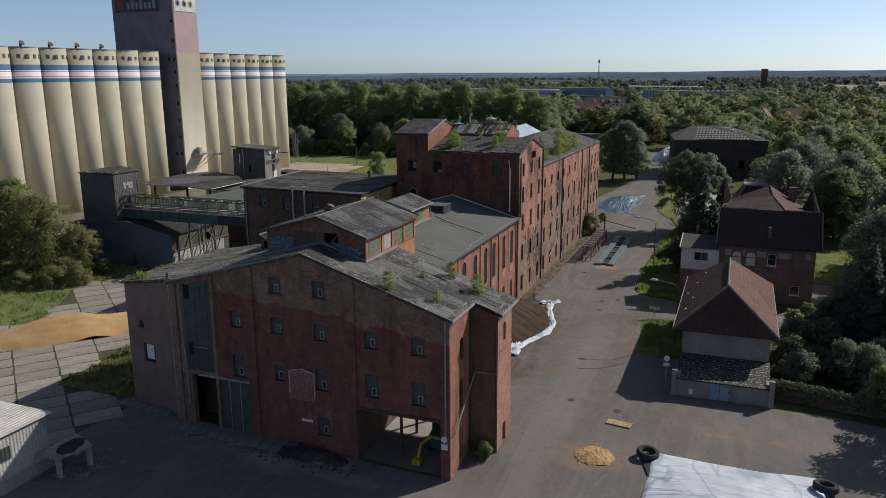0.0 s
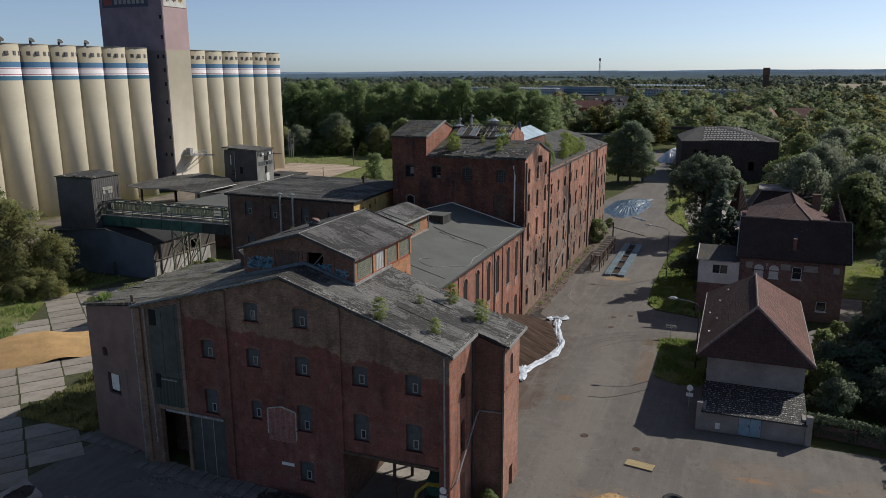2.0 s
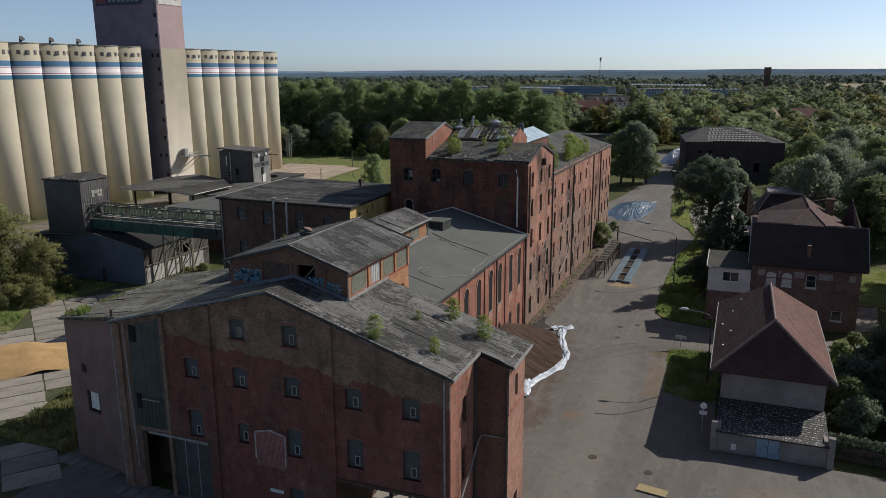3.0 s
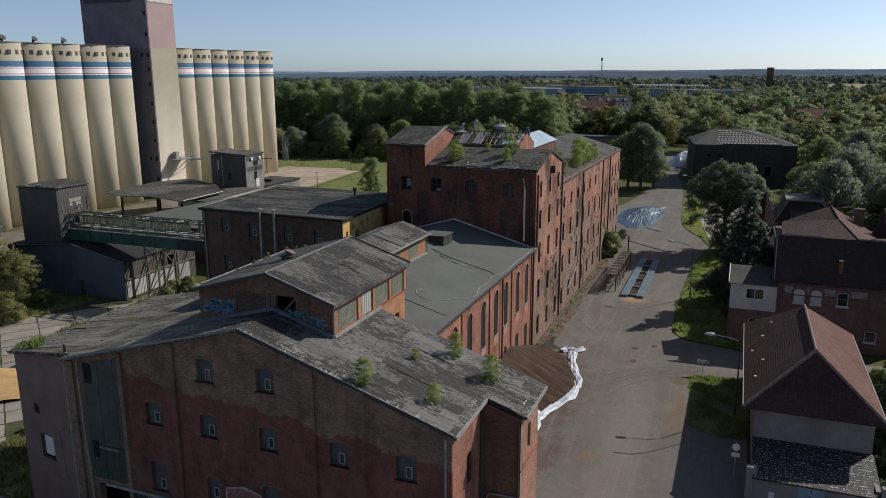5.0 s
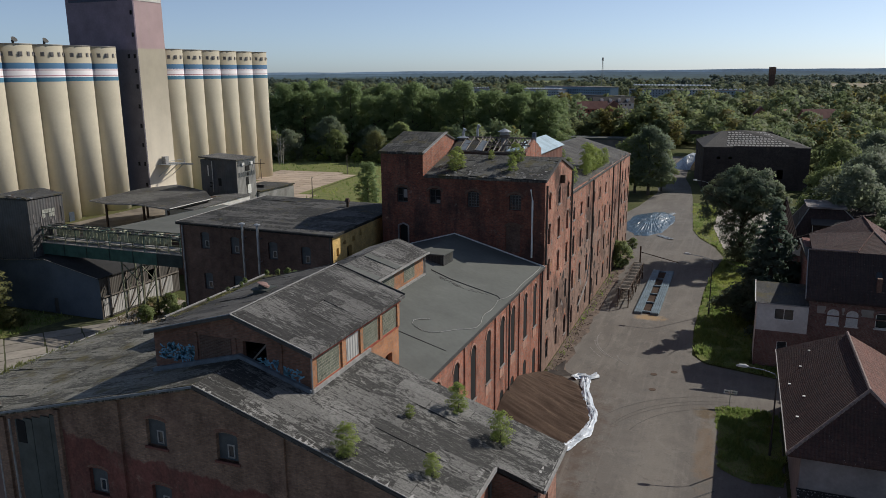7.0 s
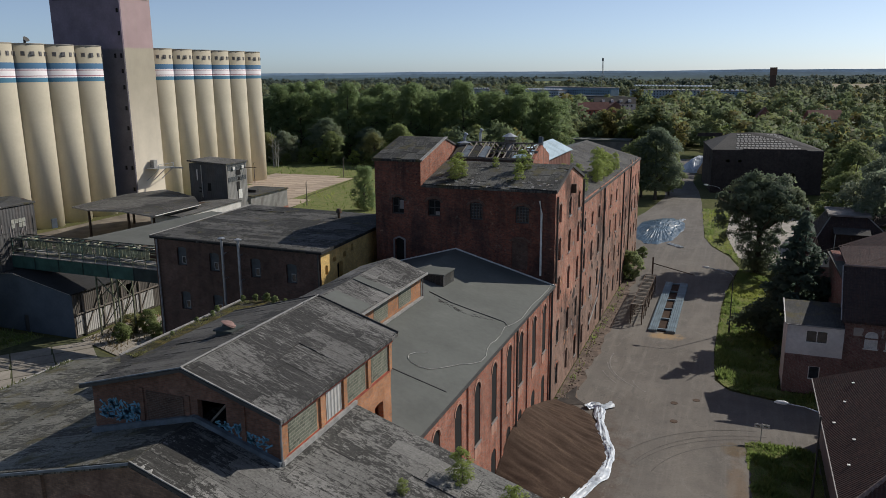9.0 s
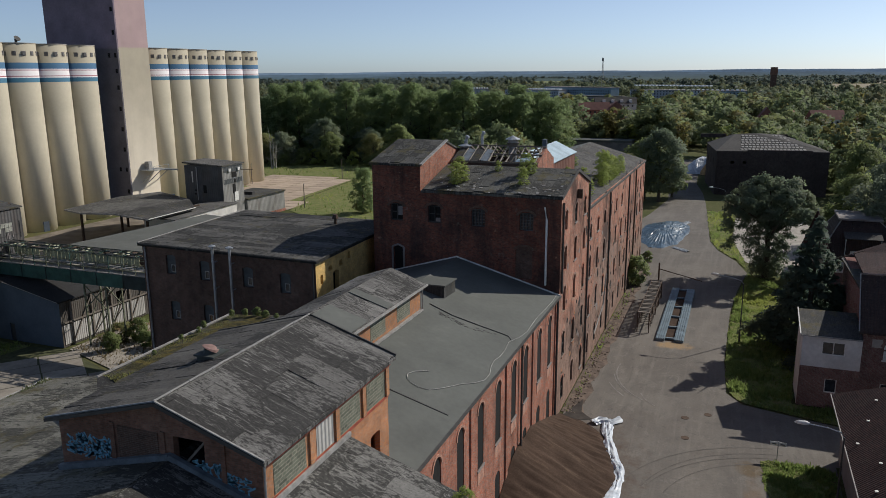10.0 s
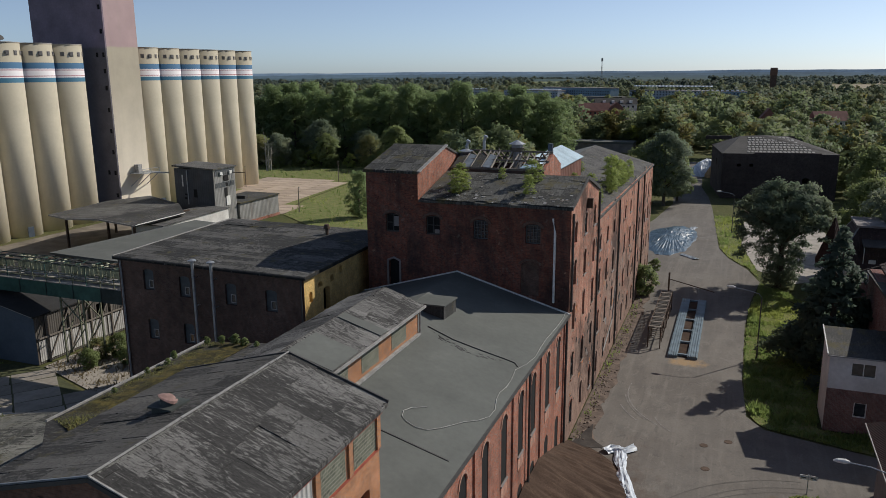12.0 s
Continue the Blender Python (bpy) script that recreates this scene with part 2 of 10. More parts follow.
FELT_Y = felt_material("roof_felt_y", "y", (0.115, 0.114, 0.105), (0.022, 0.022, 0.021), moss=0.3, grain=(3.4, 0.7, 1.4))
fp = Mat("roof_felt_smooth", 0.85, spec=0.3).base((0.104, 0.109, 0.100)).vary(0.25, 0.85, 1.15).vary(2.5, 0.93, 1.07)
fp.over(fp.math("MULTIPLY", fp.step(fp.noise(0.5, 6, 0.7), 0.6, 0.75), 0.35), (0.16, 0.155, 0.14)).bump(fp.noise(3, 4), 0.2, 0.02)
FELT_PLAIN = fp.done()
mo = Mat("roof_moss", 0.97, spec=0.1)
mo.col = mo.ramp(mo.noise(1.4, 9, 0.78), (0.34, (0.022, 0.02, 0.015)), (0.48, (0.055, 0.05, 0.024)), (0.6, (0.12, 0.095, 0.032)), (0.7, (0.10, 0.105, 0.03)))
mo.over(mo.math("MULTIPLY", mo.step(mo.noise(0.45, 6, 0.7), 0.52, 0.6), 0.7), (0.06, 0.058, 0.054)).vary(6, 0.7, 1.3)
FELT_MOSS = mo.bump(mo.noise(2.2, 7, 0.75), 0.9, 0.15).done()
FELT_SOOT = felt_material("roof_felt_sooty", "x", (0.122, 0.118, 0.11), (0.014, 0.014, 0.013), moss=0.15, sheet=0.9, grain=(2.6, 0.85, 1.2), worn=0.478)
# Near-black felt: shade on the shed roof put into its colour.
FELT_BLACK = felt_material("roof_felt_black", "y", (0.042, 0.041, 0.04), (0.016, 0.016, 0.016), sheet=1.4)
FELT_ROWS = felt_material("roof_felt_rows", "x", (0.155, 0.15, 0.14), (0.022, 0.022, 0.022), moss=0.15, sheet=0.9)
FELT_DARK = felt_material("roof_felt_dark", "y", (0.085, 0.082, 0.078), (0.04, 0.04, 0.038), moss=0.35, sheet=2.0)
TIN = corrugated("tin_pale_blue", (0.33, 0.43, 0.49), 0.55, 0.1, 0.5, "y", 0.08)
GREEN_SHEET = corrugated("green_sheet", (0.05, 0.066, 0.055), 0.6, 0.1, 0.35, "xy", 0.3)
GREEN_GREY = plain("grey_green_sheet", (0.075, 0.085, 0.078), 0.7, 0.1, vary=0.7, lo=0.6)
BLUE_SHEET = plain("blue_grey_boards", (0.09, 0.112, 0.14), 0.8, vary=0.35, lo=0.75)
GREY_SHEET = corrugated("grey_sheet", (0.10, 0.098, 0.096), 0.7, 0.1, 0.45, "xy", 0.5)
PALE_SHEET = corrugated("pale_sheet", (0.42, 0.41, 0.39), 0.6, 0.1, 0.3, "xy", 0.3)
STEEL_GREEN = plain("green_steel", (0.05, 0.115, 0.095), 0.6, 0.2, 1.0, 0.6)
STEEL_DULL = plain("dull_green_steel", (0.04, 0.052, 0.048), 0.7, 0.2, 1.0, 0.6)
STEEL = plain("galvanised_steel", (0.42, 0.44, 0.46), 0.45, 0.7, 2.0, 0.7)
RUST = plain("rusty_steel", (0.11, 0.075, 0.055), 0.85, 0.3, 3.0, 0.6)
# Black for plates that stand in for unlit openings and holes.
BLACK = plain("black_void", (0.012, 0.012, 0.012), 0.9)
WOOD_GREY = plain("weathered_timber", (0.19, 0.165, 0.14), 0.9, vary=4.0, lo=0.6)
WOOD_PALE = plain("bleached_timber", (0.33, 0.30, 0.26), 0.9, vary=4.0, lo=0.6)
WOOD_DARK = plain("charred_timber", (0.06, 0.053, 0.047), 0.9, vary=4.0, lo=0.5)
SLATE_BLUE = plain("lead_flashing", (0.17, 0.20, 0.23), 0.6, 0.2, vary=2.0, lo=0.6)
BOARD = plain("window_board", (0.085, 0.094, 0.097), 0.8, vary=2.0, lo=0.65)
FRAME_WHITE = plain("white_frame", (0.68, 0.67, 0.63), 0.6, vary=3.0)
DOOR_BLUE = plain("blue_door_paint", (0.22, 0.31, 0.38), 0.6, vary=2.0)
RUBBER = plain("tyre_rubber", (0.03, 0.03, 0.031), 0.85, vary=3)
bs = Mat("blackened_tiles", 0.6, spec=0.4).base((0.02, 0.019, 0.018)).vary(0.8, 0.6, 1.5)
by = bs.xyz()[1]
row = bs.math("FRACT", bs.math("MULTIPLY", by, 1 / 0.34))
# Pale specks in rows: bright glints put into the colour.
bs.over(bs.math("MULTIPLY", bs.step(bs.noise(3.6, 5, 0.75, bs.scaled(1.6, 0.9, 1)), 0.53, 0.57), bs.step(row, 0.5, 0.6)), (0.42, 0.41, 0.39))
BLACK_SHEET = bs.bump(row, 0.5, 0.03).bump(bs.noise(4, 4), 0.4, 0.03).done()
SLATE = felt_material("slate_dark", "y", (0.075, 0.07, 0.066), (0.04, 0.038, 0.036), sheet=0.35)
YELLOW = plain("yellow_paint", (0.42, 0.30, 0.04), 0.6, vary=3)
GREEN_PAINT = plain("dark_green_paint", (0.03, 0.085, 0.065), 0.6, vary=2)
SAND = plain("orange_sand", (0.48, 0.305, 0.14), 0.97, vary=0.35, lo=0.72, hi=1.12)
so = Mat("brown_heap", 0.97, spec=0.1).base((0.064, 0.043, 0.032))
so.over(so.math("MULTIPLY", so.step(so.noise(0.7, 8, 0.72, so.scaled(0.22, 1.3, 0.3), 1.8), 0.53, 0.62), 0.38), (0.125, 0.088, 0.062))
so.over(so.math("MULTIPLY", so.step(so.noise(0.5, 8, 0.7, so.scaled(0.4, 1.0, 0.5), 1.4), 0.53, 0.60), 0.55), (0.042, 0.028, 0.021))
SOIL = so.vary(0.4, 0.8, 1.2).vary(7, 0.8, 1.2).bump(so.noise(6, 6, 0.7), 0.4, 0.03).done()
BARK_PALE = plain("pale_bark", (0.33, 0.31, 0.27), 0.9, vary=3.0, lo=0.6)
BARK = plain("bark", (0.10, 0.085, 0.065), 0.95, vary=3.0, lo=0.6)

gm = Mat("window_glass", 0.12, spec=0.6).base((0.03, 0.035, 0.04)).vary(1.5, 0.5, 1.6)
GLASS = gm.done()
tm = Mat("white_sheeting", 0.42, spec=0.4).base((0.58, 0.63, 0.69)).vary(0.35, 0.85, 1.08)


def fold(m, scale, stretch, warp):
    """A mask of thin creases, for relief and for shade in the colour."""
    f = m.noise(scale, 3, 0.5, m.scaled(*stretch), warp)
    return m.math("SUBTRACT", 1.0, m.math("MULTIPLY", m.math("ABSOLUTE", m.math("SUBTRACT", f, 0.5)), 9.0))


crease = tm.math("MAXIMUM", fold(tm, 0.22, (0.35, 1.5, 1), 0.8), 0.0)
# Blue-grey lines: the shade of folds put into the sheet's colour.
tm.over(tm.math("MULTIPLY", tm.step(tm.math("MAXIMUM", fold(tm, 0.16, (1.2, 0.4, 1), 0.5), 0.0), 0.78, 1.0), 0.6), (0.24, 0.29, 0.36))
tm.over(tm.math("MULTIPLY", tm.step(tm.math("MAXIMUM", fold(tm, 0.3, (0.5, 1.3, 1), 1.2), 0.0), 0.8, 1.0), 0.5), (0.30, 0.36, 0.44))
tm.bump(crease, 0.9, 0.10).bump(tm.noise(0.9, 4, 0.5, tm.scaled(0.6, 1.4, 1)), 0.5, 0.06)
TARP = tm.done()
bm_ = Mat("silver_blue_sheeting", 0.38, spec=0.45).base((0.05, 0.088, 0.125)).vary(0.6, 0.5, 1.4)
# Pale streaks: gloss on the folds put into the colour.
bm_.over(bm_.math("MULTIPLY", bm_.step(bm_.noise(1.5, 5, 0.7, bm_.scaled(1.6, 0.35, 1)), 0.64, 0.67), 0.5), (0.26, 0.31, 0.36))
bm_.bump(bm_.noise(1.2, 5, 0.6, bm_.scaled(1.6, 0.4, 1), 0.6), 0.7, 0.12)
TARP_BLUE = bm_.done()


def tile_material(name, light, dark, axis="y"):
    """Clay pantiles: rows and rolls in relief."""
    m = Mat(name, 0.85, spec=0.25)
    x, y, z = m.xyz()
    u = x if axis == "x" else y
    w = m.math("SINE", m.math("MULTIPLY", u, 2 * math.pi / 0.24))
    r = m.math("FRACT", m.math("MULTIPLY", z, 1 / 0.26))
    m.col = m.ramp(m.noise(2.2, 6, 0.7), (0.35, dark), (0.65, light))
    m.over(m.math("MULTIPLY", m.step(r, 0.16, 0.0), 0.55), tuple(c * 0.4 for c in dark))
    m.over(m.math("MULTIPLY", m.step(m.noise(0.7, 5, 0.6), 0.55, 0.7), 0.4), (0.06, 0.045, 0.035))
    m.vary(0.3, 0.8, 1.2).vary(8, 0.8, 1.2, 2)
    m.over(m.math("MULTIPLY", m.step(m.noise(4.5, 4, 0.7), 0.66, 0.69), 0.6), (0.30, 0.27, 0.23))
    m.bump(w, 0.6, 0.04).bump(r, 0.5, 0.03)
    return m.done()


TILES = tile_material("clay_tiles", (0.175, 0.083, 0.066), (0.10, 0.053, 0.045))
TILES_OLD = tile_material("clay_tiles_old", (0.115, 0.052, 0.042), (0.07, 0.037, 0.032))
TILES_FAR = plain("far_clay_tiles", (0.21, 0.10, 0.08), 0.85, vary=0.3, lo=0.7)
# Tile copies with the shade of slopes away from the sun put in.
TILES_BLACK = tile_material("blackish_tiles", (0.062, 0.042, 0.037), (0.04, 0.03, 0.028), "x")
TILES_SHADED = tile_material("shaded_dark_tiles", (0.066, 0.034, 0.029), (0.036, 0.023, 0.021))
TILES_HIP = tile_material("shaded_hip_tiles", (0.085, 0.046, 0.039), (0.05, 0.032, 0.028), "x")


def spot(m, cx, cy, rx, ry, ragged=0.5, scale=0.6):
    """A stain of its own place and size with a ragged edge."""
    x, y, z = m.xyz()
    dx = m.math("DIVIDE", m.math("SUBTRACT", x, cx), rx)
    dy = m.math("DIVIDE", m.math("SUBTRACT", y, cy), ry)
    d = m.math("SQRT", m.math("ADD", m.math("MULTIPLY", dx, dx), m.math("MULTIPLY", dy, dy)))
    rag = m.math("MULTIPLY", m.math("SUBTRACT", m.noise(scale, 7, 0.72), 0.5), ragged * 4)
    return m.step(m.math("ADD", d, rag), 1.15, 0.6)


am = Mat("asphalt_worn", 0.95, spec=0.2).base((0.136, 0.123, 0.110))
am.over(am.math("MULTIPLY", am.step(am.noise(0.085, 6, 0.66), 0.42, 0.62), 0.7), (0.178, 0.165, 0.148))
am.over(am.math("MULTIPLY", am.step(am.noise(0.35, 8, 0.72), 0.5, 0.68), 0.5), (0.10, 0.095, 0.088))
am.over(am.math("MULTIPLY", am.step(am.noise(0.22, 7, 0.7, am.scaled(1.5, 0.5, 1)), 0.55, 0.7), 0.4), (0.215, 0.198, 0.175))
for cx, cy, rx, ry, k, c in ((5.5, 20, 2.2, 30, 0.35, (0.235, 0.213, 0.182)), (21, 15.6, 4.0, 2.6, 0.3, (0.24, 0.175, 0.12)), (20.3, 14.4, 1.4, 0.35, 0.6, (0.33, 0.17, 0.08)),
                             (25.2, 14.6, 0.9, 0.3, 0.5, (0.30, 0.17, 0.09)), (30, 15, 5.0, 2.5, 0.35, (0.24, 0.18, 0.13)), (-1.0, 23.5, 2.2, 4.2, 0.75, (0.10, 0.066, 0.048)), (3.0, 24.9, 0.9, 0.8, 0.7, (0.20, 0.13, 0.08)),
                             (9.4, 36.5, 0.9, 6.5, 0.7, (0.17, 0.12, 0.08)), (9.2, 44.4, 1.3, 1.2, 0.75, (0.13, 0.095, 0.055)), (10.0, 6.6, 3.0, 2.6, 0.45, (0.27, 0.19, 0.12)), (0.6, 72.5, 2.0, 1.3, 0.8, (0.34, 0.23, 0.12)),
                             (-4.2, 36, 5.0, 13, 0.7, (0.095, 0.065, 0.048)), (-15, -3.5, 3.0, 1.6, 0.6, (0.30, 0.28, 0.26)), (-9, -3.0, 4.5, 1.1, 0.5, (0.27, 0.25, 0.23)), (-22, -3.4, 4.0, 1.4, 0.35, (0.25, 0.235, 0.21))):
    am.over(am.math("MULTIPLY", spot(am, cx, cy, rx, ry), k), c)
am.over(am.math("MULTIPLY", am.step(am.noise(0.9, 7, 0.75), 0.62, 0.70), 0.4), (0.082, 0.074, 0.066))
am.over(am.math("MULTIPLY", am.step(am.noise(0.12, 5, 0.6, am.scaled(2.4, 0.35, 1), 1.5), 0.50, 0.64), 0.45), (0.20, 0.182, 0.16))
am.over(am.math("MULTIPLY", am.step(am.noise(0.10, 4, 0.6, am.scaled(1.0, 0.5, 1), 0.8), 0.54, 0.66), 0.5), (0.098, 0.085, 0.074))
am.over(am.math("MULTIPLY", am.step(am.noise(0.5, 8, 0.78, am.scaled(1, 0.7, 1), 1.2), 0.56, 0.60), 0.32), (0.225, 0.208, 0.185))
am.over(am.math("MULTIPLY", am.step(am.noise(0.6, 8, 0.78, am.scaled(1, 0.7, 1), 1.6), 0.58, 0.62), 0.4), (0.085, 0.08, 0.074))
am.over(am.math("MULTIPLY", am.step(am.noise(0.8, 5, 0.65, am.scaled(2.2, 0.07, 1), 0.4), 0.52, 0.68), 0.3), (0.215, 0.198, 0.176))
am.vary(5, 0.93, 1.07, 4)
am.bump(am.noise(9, 4), 0.2, 0.008)
ASPHALT = am.done()

cm = Mat("old_concrete_slab", 0.93, spec=0.2).base((0.30, 0.27, 0.23))
cm.over(cm.math("MULTIPLY", cm.step(cm.noise(0.5, 7, 0.75), 0.48, 0.66), 0.7), (0.17, 0.15, 0.125)).over(cm.math("MULTIPLY", cm.step(cm.noise(1.9, 7, 0.8), 0.6, 0.64), 0.5), (0.36, 0.33, 0.28)).vary(4, 0.85, 1.12)
cm.per_object(0.82, 1.12).bump(cm.noise(6, 4), 0.3, 0.01)
SLAB = cm.done()

gm2 = Mat("land", 0.97, spec=0.1)
gm2.col = gm2.ramp(gm2.noise(0.02, 5, 0.6), (0.35, (0.055, 0.07, 0.022)), (0.65, (0.11, 0.105, 0.045)))
gm2.over(gm2.math("MULTIPLY", gm2.step(gm2.noise(0.35, 6, 0.7), 0.55, 0.72), 0.6), (0.125, 0.10, 0.065))
gm2.over(gm2.math("MULTIPLY", gm2.step(gm2.noise(0.0022, 3, 0.5), 0.58, 0.62), 0.7), (0.18, 0.165, 0.09))
gm2.vary(1.5, 0.75, 1.25)
gm2.bump(gm2.noise(2.5, 6, 0.7), 0.5, 0.08)
LAND = gm2.done()
GRASS = leaf_material("grass_blades_thin", (0.13, 0.20, 0.05), (0.34, 0.42, 0.13))
tf = Mat("turf", 0.97, spec=0.1)
tf.col = tf.ramp(tf.noise(0.6, 6, 0.65), (0.35, (0.105, 0.14, 0.042)), (0.65, (0.195, 0.195, 0.08)))
tf.over(tf.math("MULTIPLY", tf.step(tf.noise(0.9, 5, 0.65), 0.52, 0.66), 0.7), (0.19, 0.155, 0.085)).vary(5, 0.8, 1.2)
tf.bump(tf.noise(5, 5, 0.7), 0.6, 0.06)
TURF = tf.done()
LEAF = leaf_material("leaves_broad", (0.145, 0.195, 0.068), (0.32, 0.38, 0.145))
LEAF_DARK = leaf_material("leaves_dark", (0.108, 0.15, 0.09), (0.25, 0.315, 0.185))
LEAF_PALE = leaf_material("leaves_willow", (0.15, 0.195, 0.115), (0.325, 0.375, 0.235))
LEAF_SCRUB = leaf_material("leaves_scrub", (0.165, 0.185, 0.065), (0.33, 0.335, 0.14))
LEAF_SPRUCE = leaf_material("spruce_needles", (0.062, 0.098, 0.066), (0.155, 0.215, 0.145))
STRAW = leaf_material("dry_straw", (0.16, 0.13, 0.07), (0.34, 0.29, 0.17))
LEAF_LIME = leaf_material("leaves_bright", (0.205, 0.275, 0.06), (0.41, 0.48, 0.14))
JOINT = plain("joint_soil", (0.07, 0.075, 0.035), 0.97, vary=1.5, lo=0.6, hi=1.3)
HIP_LINE = plain("pale_hip_mortar", (0.26, 0.20, 0.175), 0.9, vary=5, lo=0.5)
LEAF_NEAR = leaf_material("leaves_near_woods", (0.13, 0.175, 0.078), (0.245, 0.305, 0.14), 0.6)
LEAF_WOOD = leaf_material("leaves_woods", (0.17, 0.245, 0.095), (0.31, 0.40, 0.17), 0.35)

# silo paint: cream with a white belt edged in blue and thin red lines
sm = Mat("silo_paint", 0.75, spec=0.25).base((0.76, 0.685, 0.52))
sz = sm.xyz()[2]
# Brightness by height put into the cream: paler foot, darker top.
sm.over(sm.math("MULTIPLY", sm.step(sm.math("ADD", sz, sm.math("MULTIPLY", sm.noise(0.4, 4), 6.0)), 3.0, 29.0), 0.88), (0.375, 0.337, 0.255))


def belt(m, z, lo, hi, rgb):
    f = m.math("MULTIPLY", m.math("GREATER_THAN", z, lo), m.math("LESS_THAN", z, hi))
    m.over(f, rgb)


sm.over(sm.math("MULTIPLY", sm.step(sm.noise(0.5, 6, 0.65, sm.scaled(1.5, 1.5, 0.06)), 0.5, 0.75), 0.2), (0.34, 0.305, 0.24))
belt(sm, sz, 30.6, 34.5, (0.66, 0.63, 0.63))
belt(sm, sz, 33.3, 34.5, (0.055, 0.135, 0.235))
belt(sm, sz, 30.6, 31.5, (0.045, 0.14, 0.21))
belt(sm, sz, 32.95, 33.12, (0.30, 0.10, 0.12))
belt(sm, sz, 31.75, 31.92, (0.30, 0.10, 0.12))
sm.vary(0.12, 0.93, 1.06).vary(2.0, 0.97, 1.03)
sm.bump(sm.math("FRACT", sm.math("MULTIPLY", sz, 0.5)), 0.06, 0.02)
SILO = sm.done()
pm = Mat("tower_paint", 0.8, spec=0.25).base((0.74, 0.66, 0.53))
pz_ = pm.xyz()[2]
# The tower front has the same gradient put into its colour.
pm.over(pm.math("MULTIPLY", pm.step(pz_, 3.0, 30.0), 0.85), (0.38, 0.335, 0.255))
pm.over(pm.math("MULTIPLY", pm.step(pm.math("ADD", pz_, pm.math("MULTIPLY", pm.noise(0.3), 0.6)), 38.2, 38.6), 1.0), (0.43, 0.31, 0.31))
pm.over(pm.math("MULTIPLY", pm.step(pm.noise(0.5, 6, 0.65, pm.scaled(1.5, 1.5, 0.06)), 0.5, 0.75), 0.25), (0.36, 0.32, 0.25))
# Shaded copy of the tower paint: shade of the end put in its colour.
te = Mat("tower_end_shade", 0.85, spec=0.2).base((0.145, 0.132, 0.145))
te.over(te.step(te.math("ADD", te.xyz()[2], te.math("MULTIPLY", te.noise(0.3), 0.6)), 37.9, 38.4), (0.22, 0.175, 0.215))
TOWER_SHADED = te.vary(0.3, 0.8, 1.15).vary(2.0, 0.92, 1.08).done()
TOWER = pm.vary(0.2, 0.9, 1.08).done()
# Middle and far leaves cooler in colour, standing for distance haze.
LEAF_MID = leaf_material("leaves_middle", (0.125, 0.16, 0.092), (0.205, 0.25, 0.145), 0.5)
LEAF_HAZED = leaf_material("leaves_far_hazed", (0.085, 0.12, 0.10), (0.14, 0.18, 0.14), 0.15)
STUBBLE = plain("stubble_field", (0.235, 0.195, 0.13), 0.95, vary=0.01, lo=0.85)
MEADOW = plain("far_meadow", (0.15, 0.17, 0.06), 0.95, vary=0.01, lo=0.8)


# ---- building helpers ----
def gz(x, y):
    """The yard's level: a shallow dip before the gabled front."""
    return -0.85 * math.exp(-(((x + 2) / 11) ** 2) - (((y + 3) / 9) ** 2))


def link_mesh(name, bm, material, smooth=False):
    me = bpy.data.meshes.new(name)
    bm.to_mesh(me)
    bm.free()
    me.materials.append(material)
    if smooth:
        me.shade_smooth()
    return me


def part(name, bm, material, parent=None, label="", smooth=False):
    """Link a bmesh as one mesh object under a thing or a part."""
    ob = new(name, bm if isinstance(bm, bpy.types.Mesh) else link_mesh(name, bm, material, smooth))
    if parent:
        ob.parent = parent
        ob.matrix_parent_inverse = Matrix.Identity(4)
    return tagged(ob, label) if label else ob


def thing(name, label, category, group="", kind="", at=(0, 0, 0), turn=0.0):
    ob = new(name)
    ob.empty_display_size = 0.2
    ob.matrix_basis = pose(*at, 0, 0, turn)
    return tagged(ob, label, category, group, kind)


def np_mesh(name, verts, quads, material):
    me = bpy.data.meshes.new(name)
    verts, quads = np.asarray(verts, np.float32), np.asarray(quads, np.int32)
    k = quads.shape[1]
    me.vertices.add(len(verts))
    me.vertices.foreach_set("co", verts.ravel())
    me.loops.add(quads.size)
    me.loops.foreach_set("vertex_index", quads.ravel())
    me.polygons.add(len(quads))
    me.polygons.foreach_set("loop_start", np.arange(0, quads.size, k, dtype=np.int32))
    me.polygons.foreach_set("loop_total", np.full(len(quads), k, np.int32))
    me.update(calc_edges=True)
    me.materials.append(material)
    return me


def add_box(bm, lo, hi, m=None):
    """A box between two corners, moved by the matrix m."""
    vs = [bm.verts.new((x, y, z)) for z in (lo[2], hi[2]) for y in (lo[1], hi[1]) for x in (lo[0], hi[0])]
    for f in ((0, 2, 3, 1), (4, 5, 7, 6), (0, 1, 5, 4), (2, 6, 7, 3), (0, 4, 6, 2), (1, 3, 7, 5)):
        bm.faces.new([vs[i] for i in f])
    if m is not None:
        for v in vs:
            v.co = m @ v.co
    return vs


def box(lo, hi, m=None):
    bm = bmesh.new()
    add_box(bm, lo, hi, m)
    return bm


def add_bar(bm, a, b, w, h=None):
    """A straight bar of section w x h from a to b."""
    a, b = Vector(a), Vector(b)
    h = h or w
    d = b - a
    q = d.to_track_quat("X", "Z").to_matrix().to_4x4()
    add_box(bm, (0, -w / 2, -h / 2), (d.length, w / 2, h / 2), Matrix.Translation(a) @ q)


def bar(a, b, w, h=None):
    bm = bmesh.new()
    add_bar(bm, a, b, w, h)
    return bm


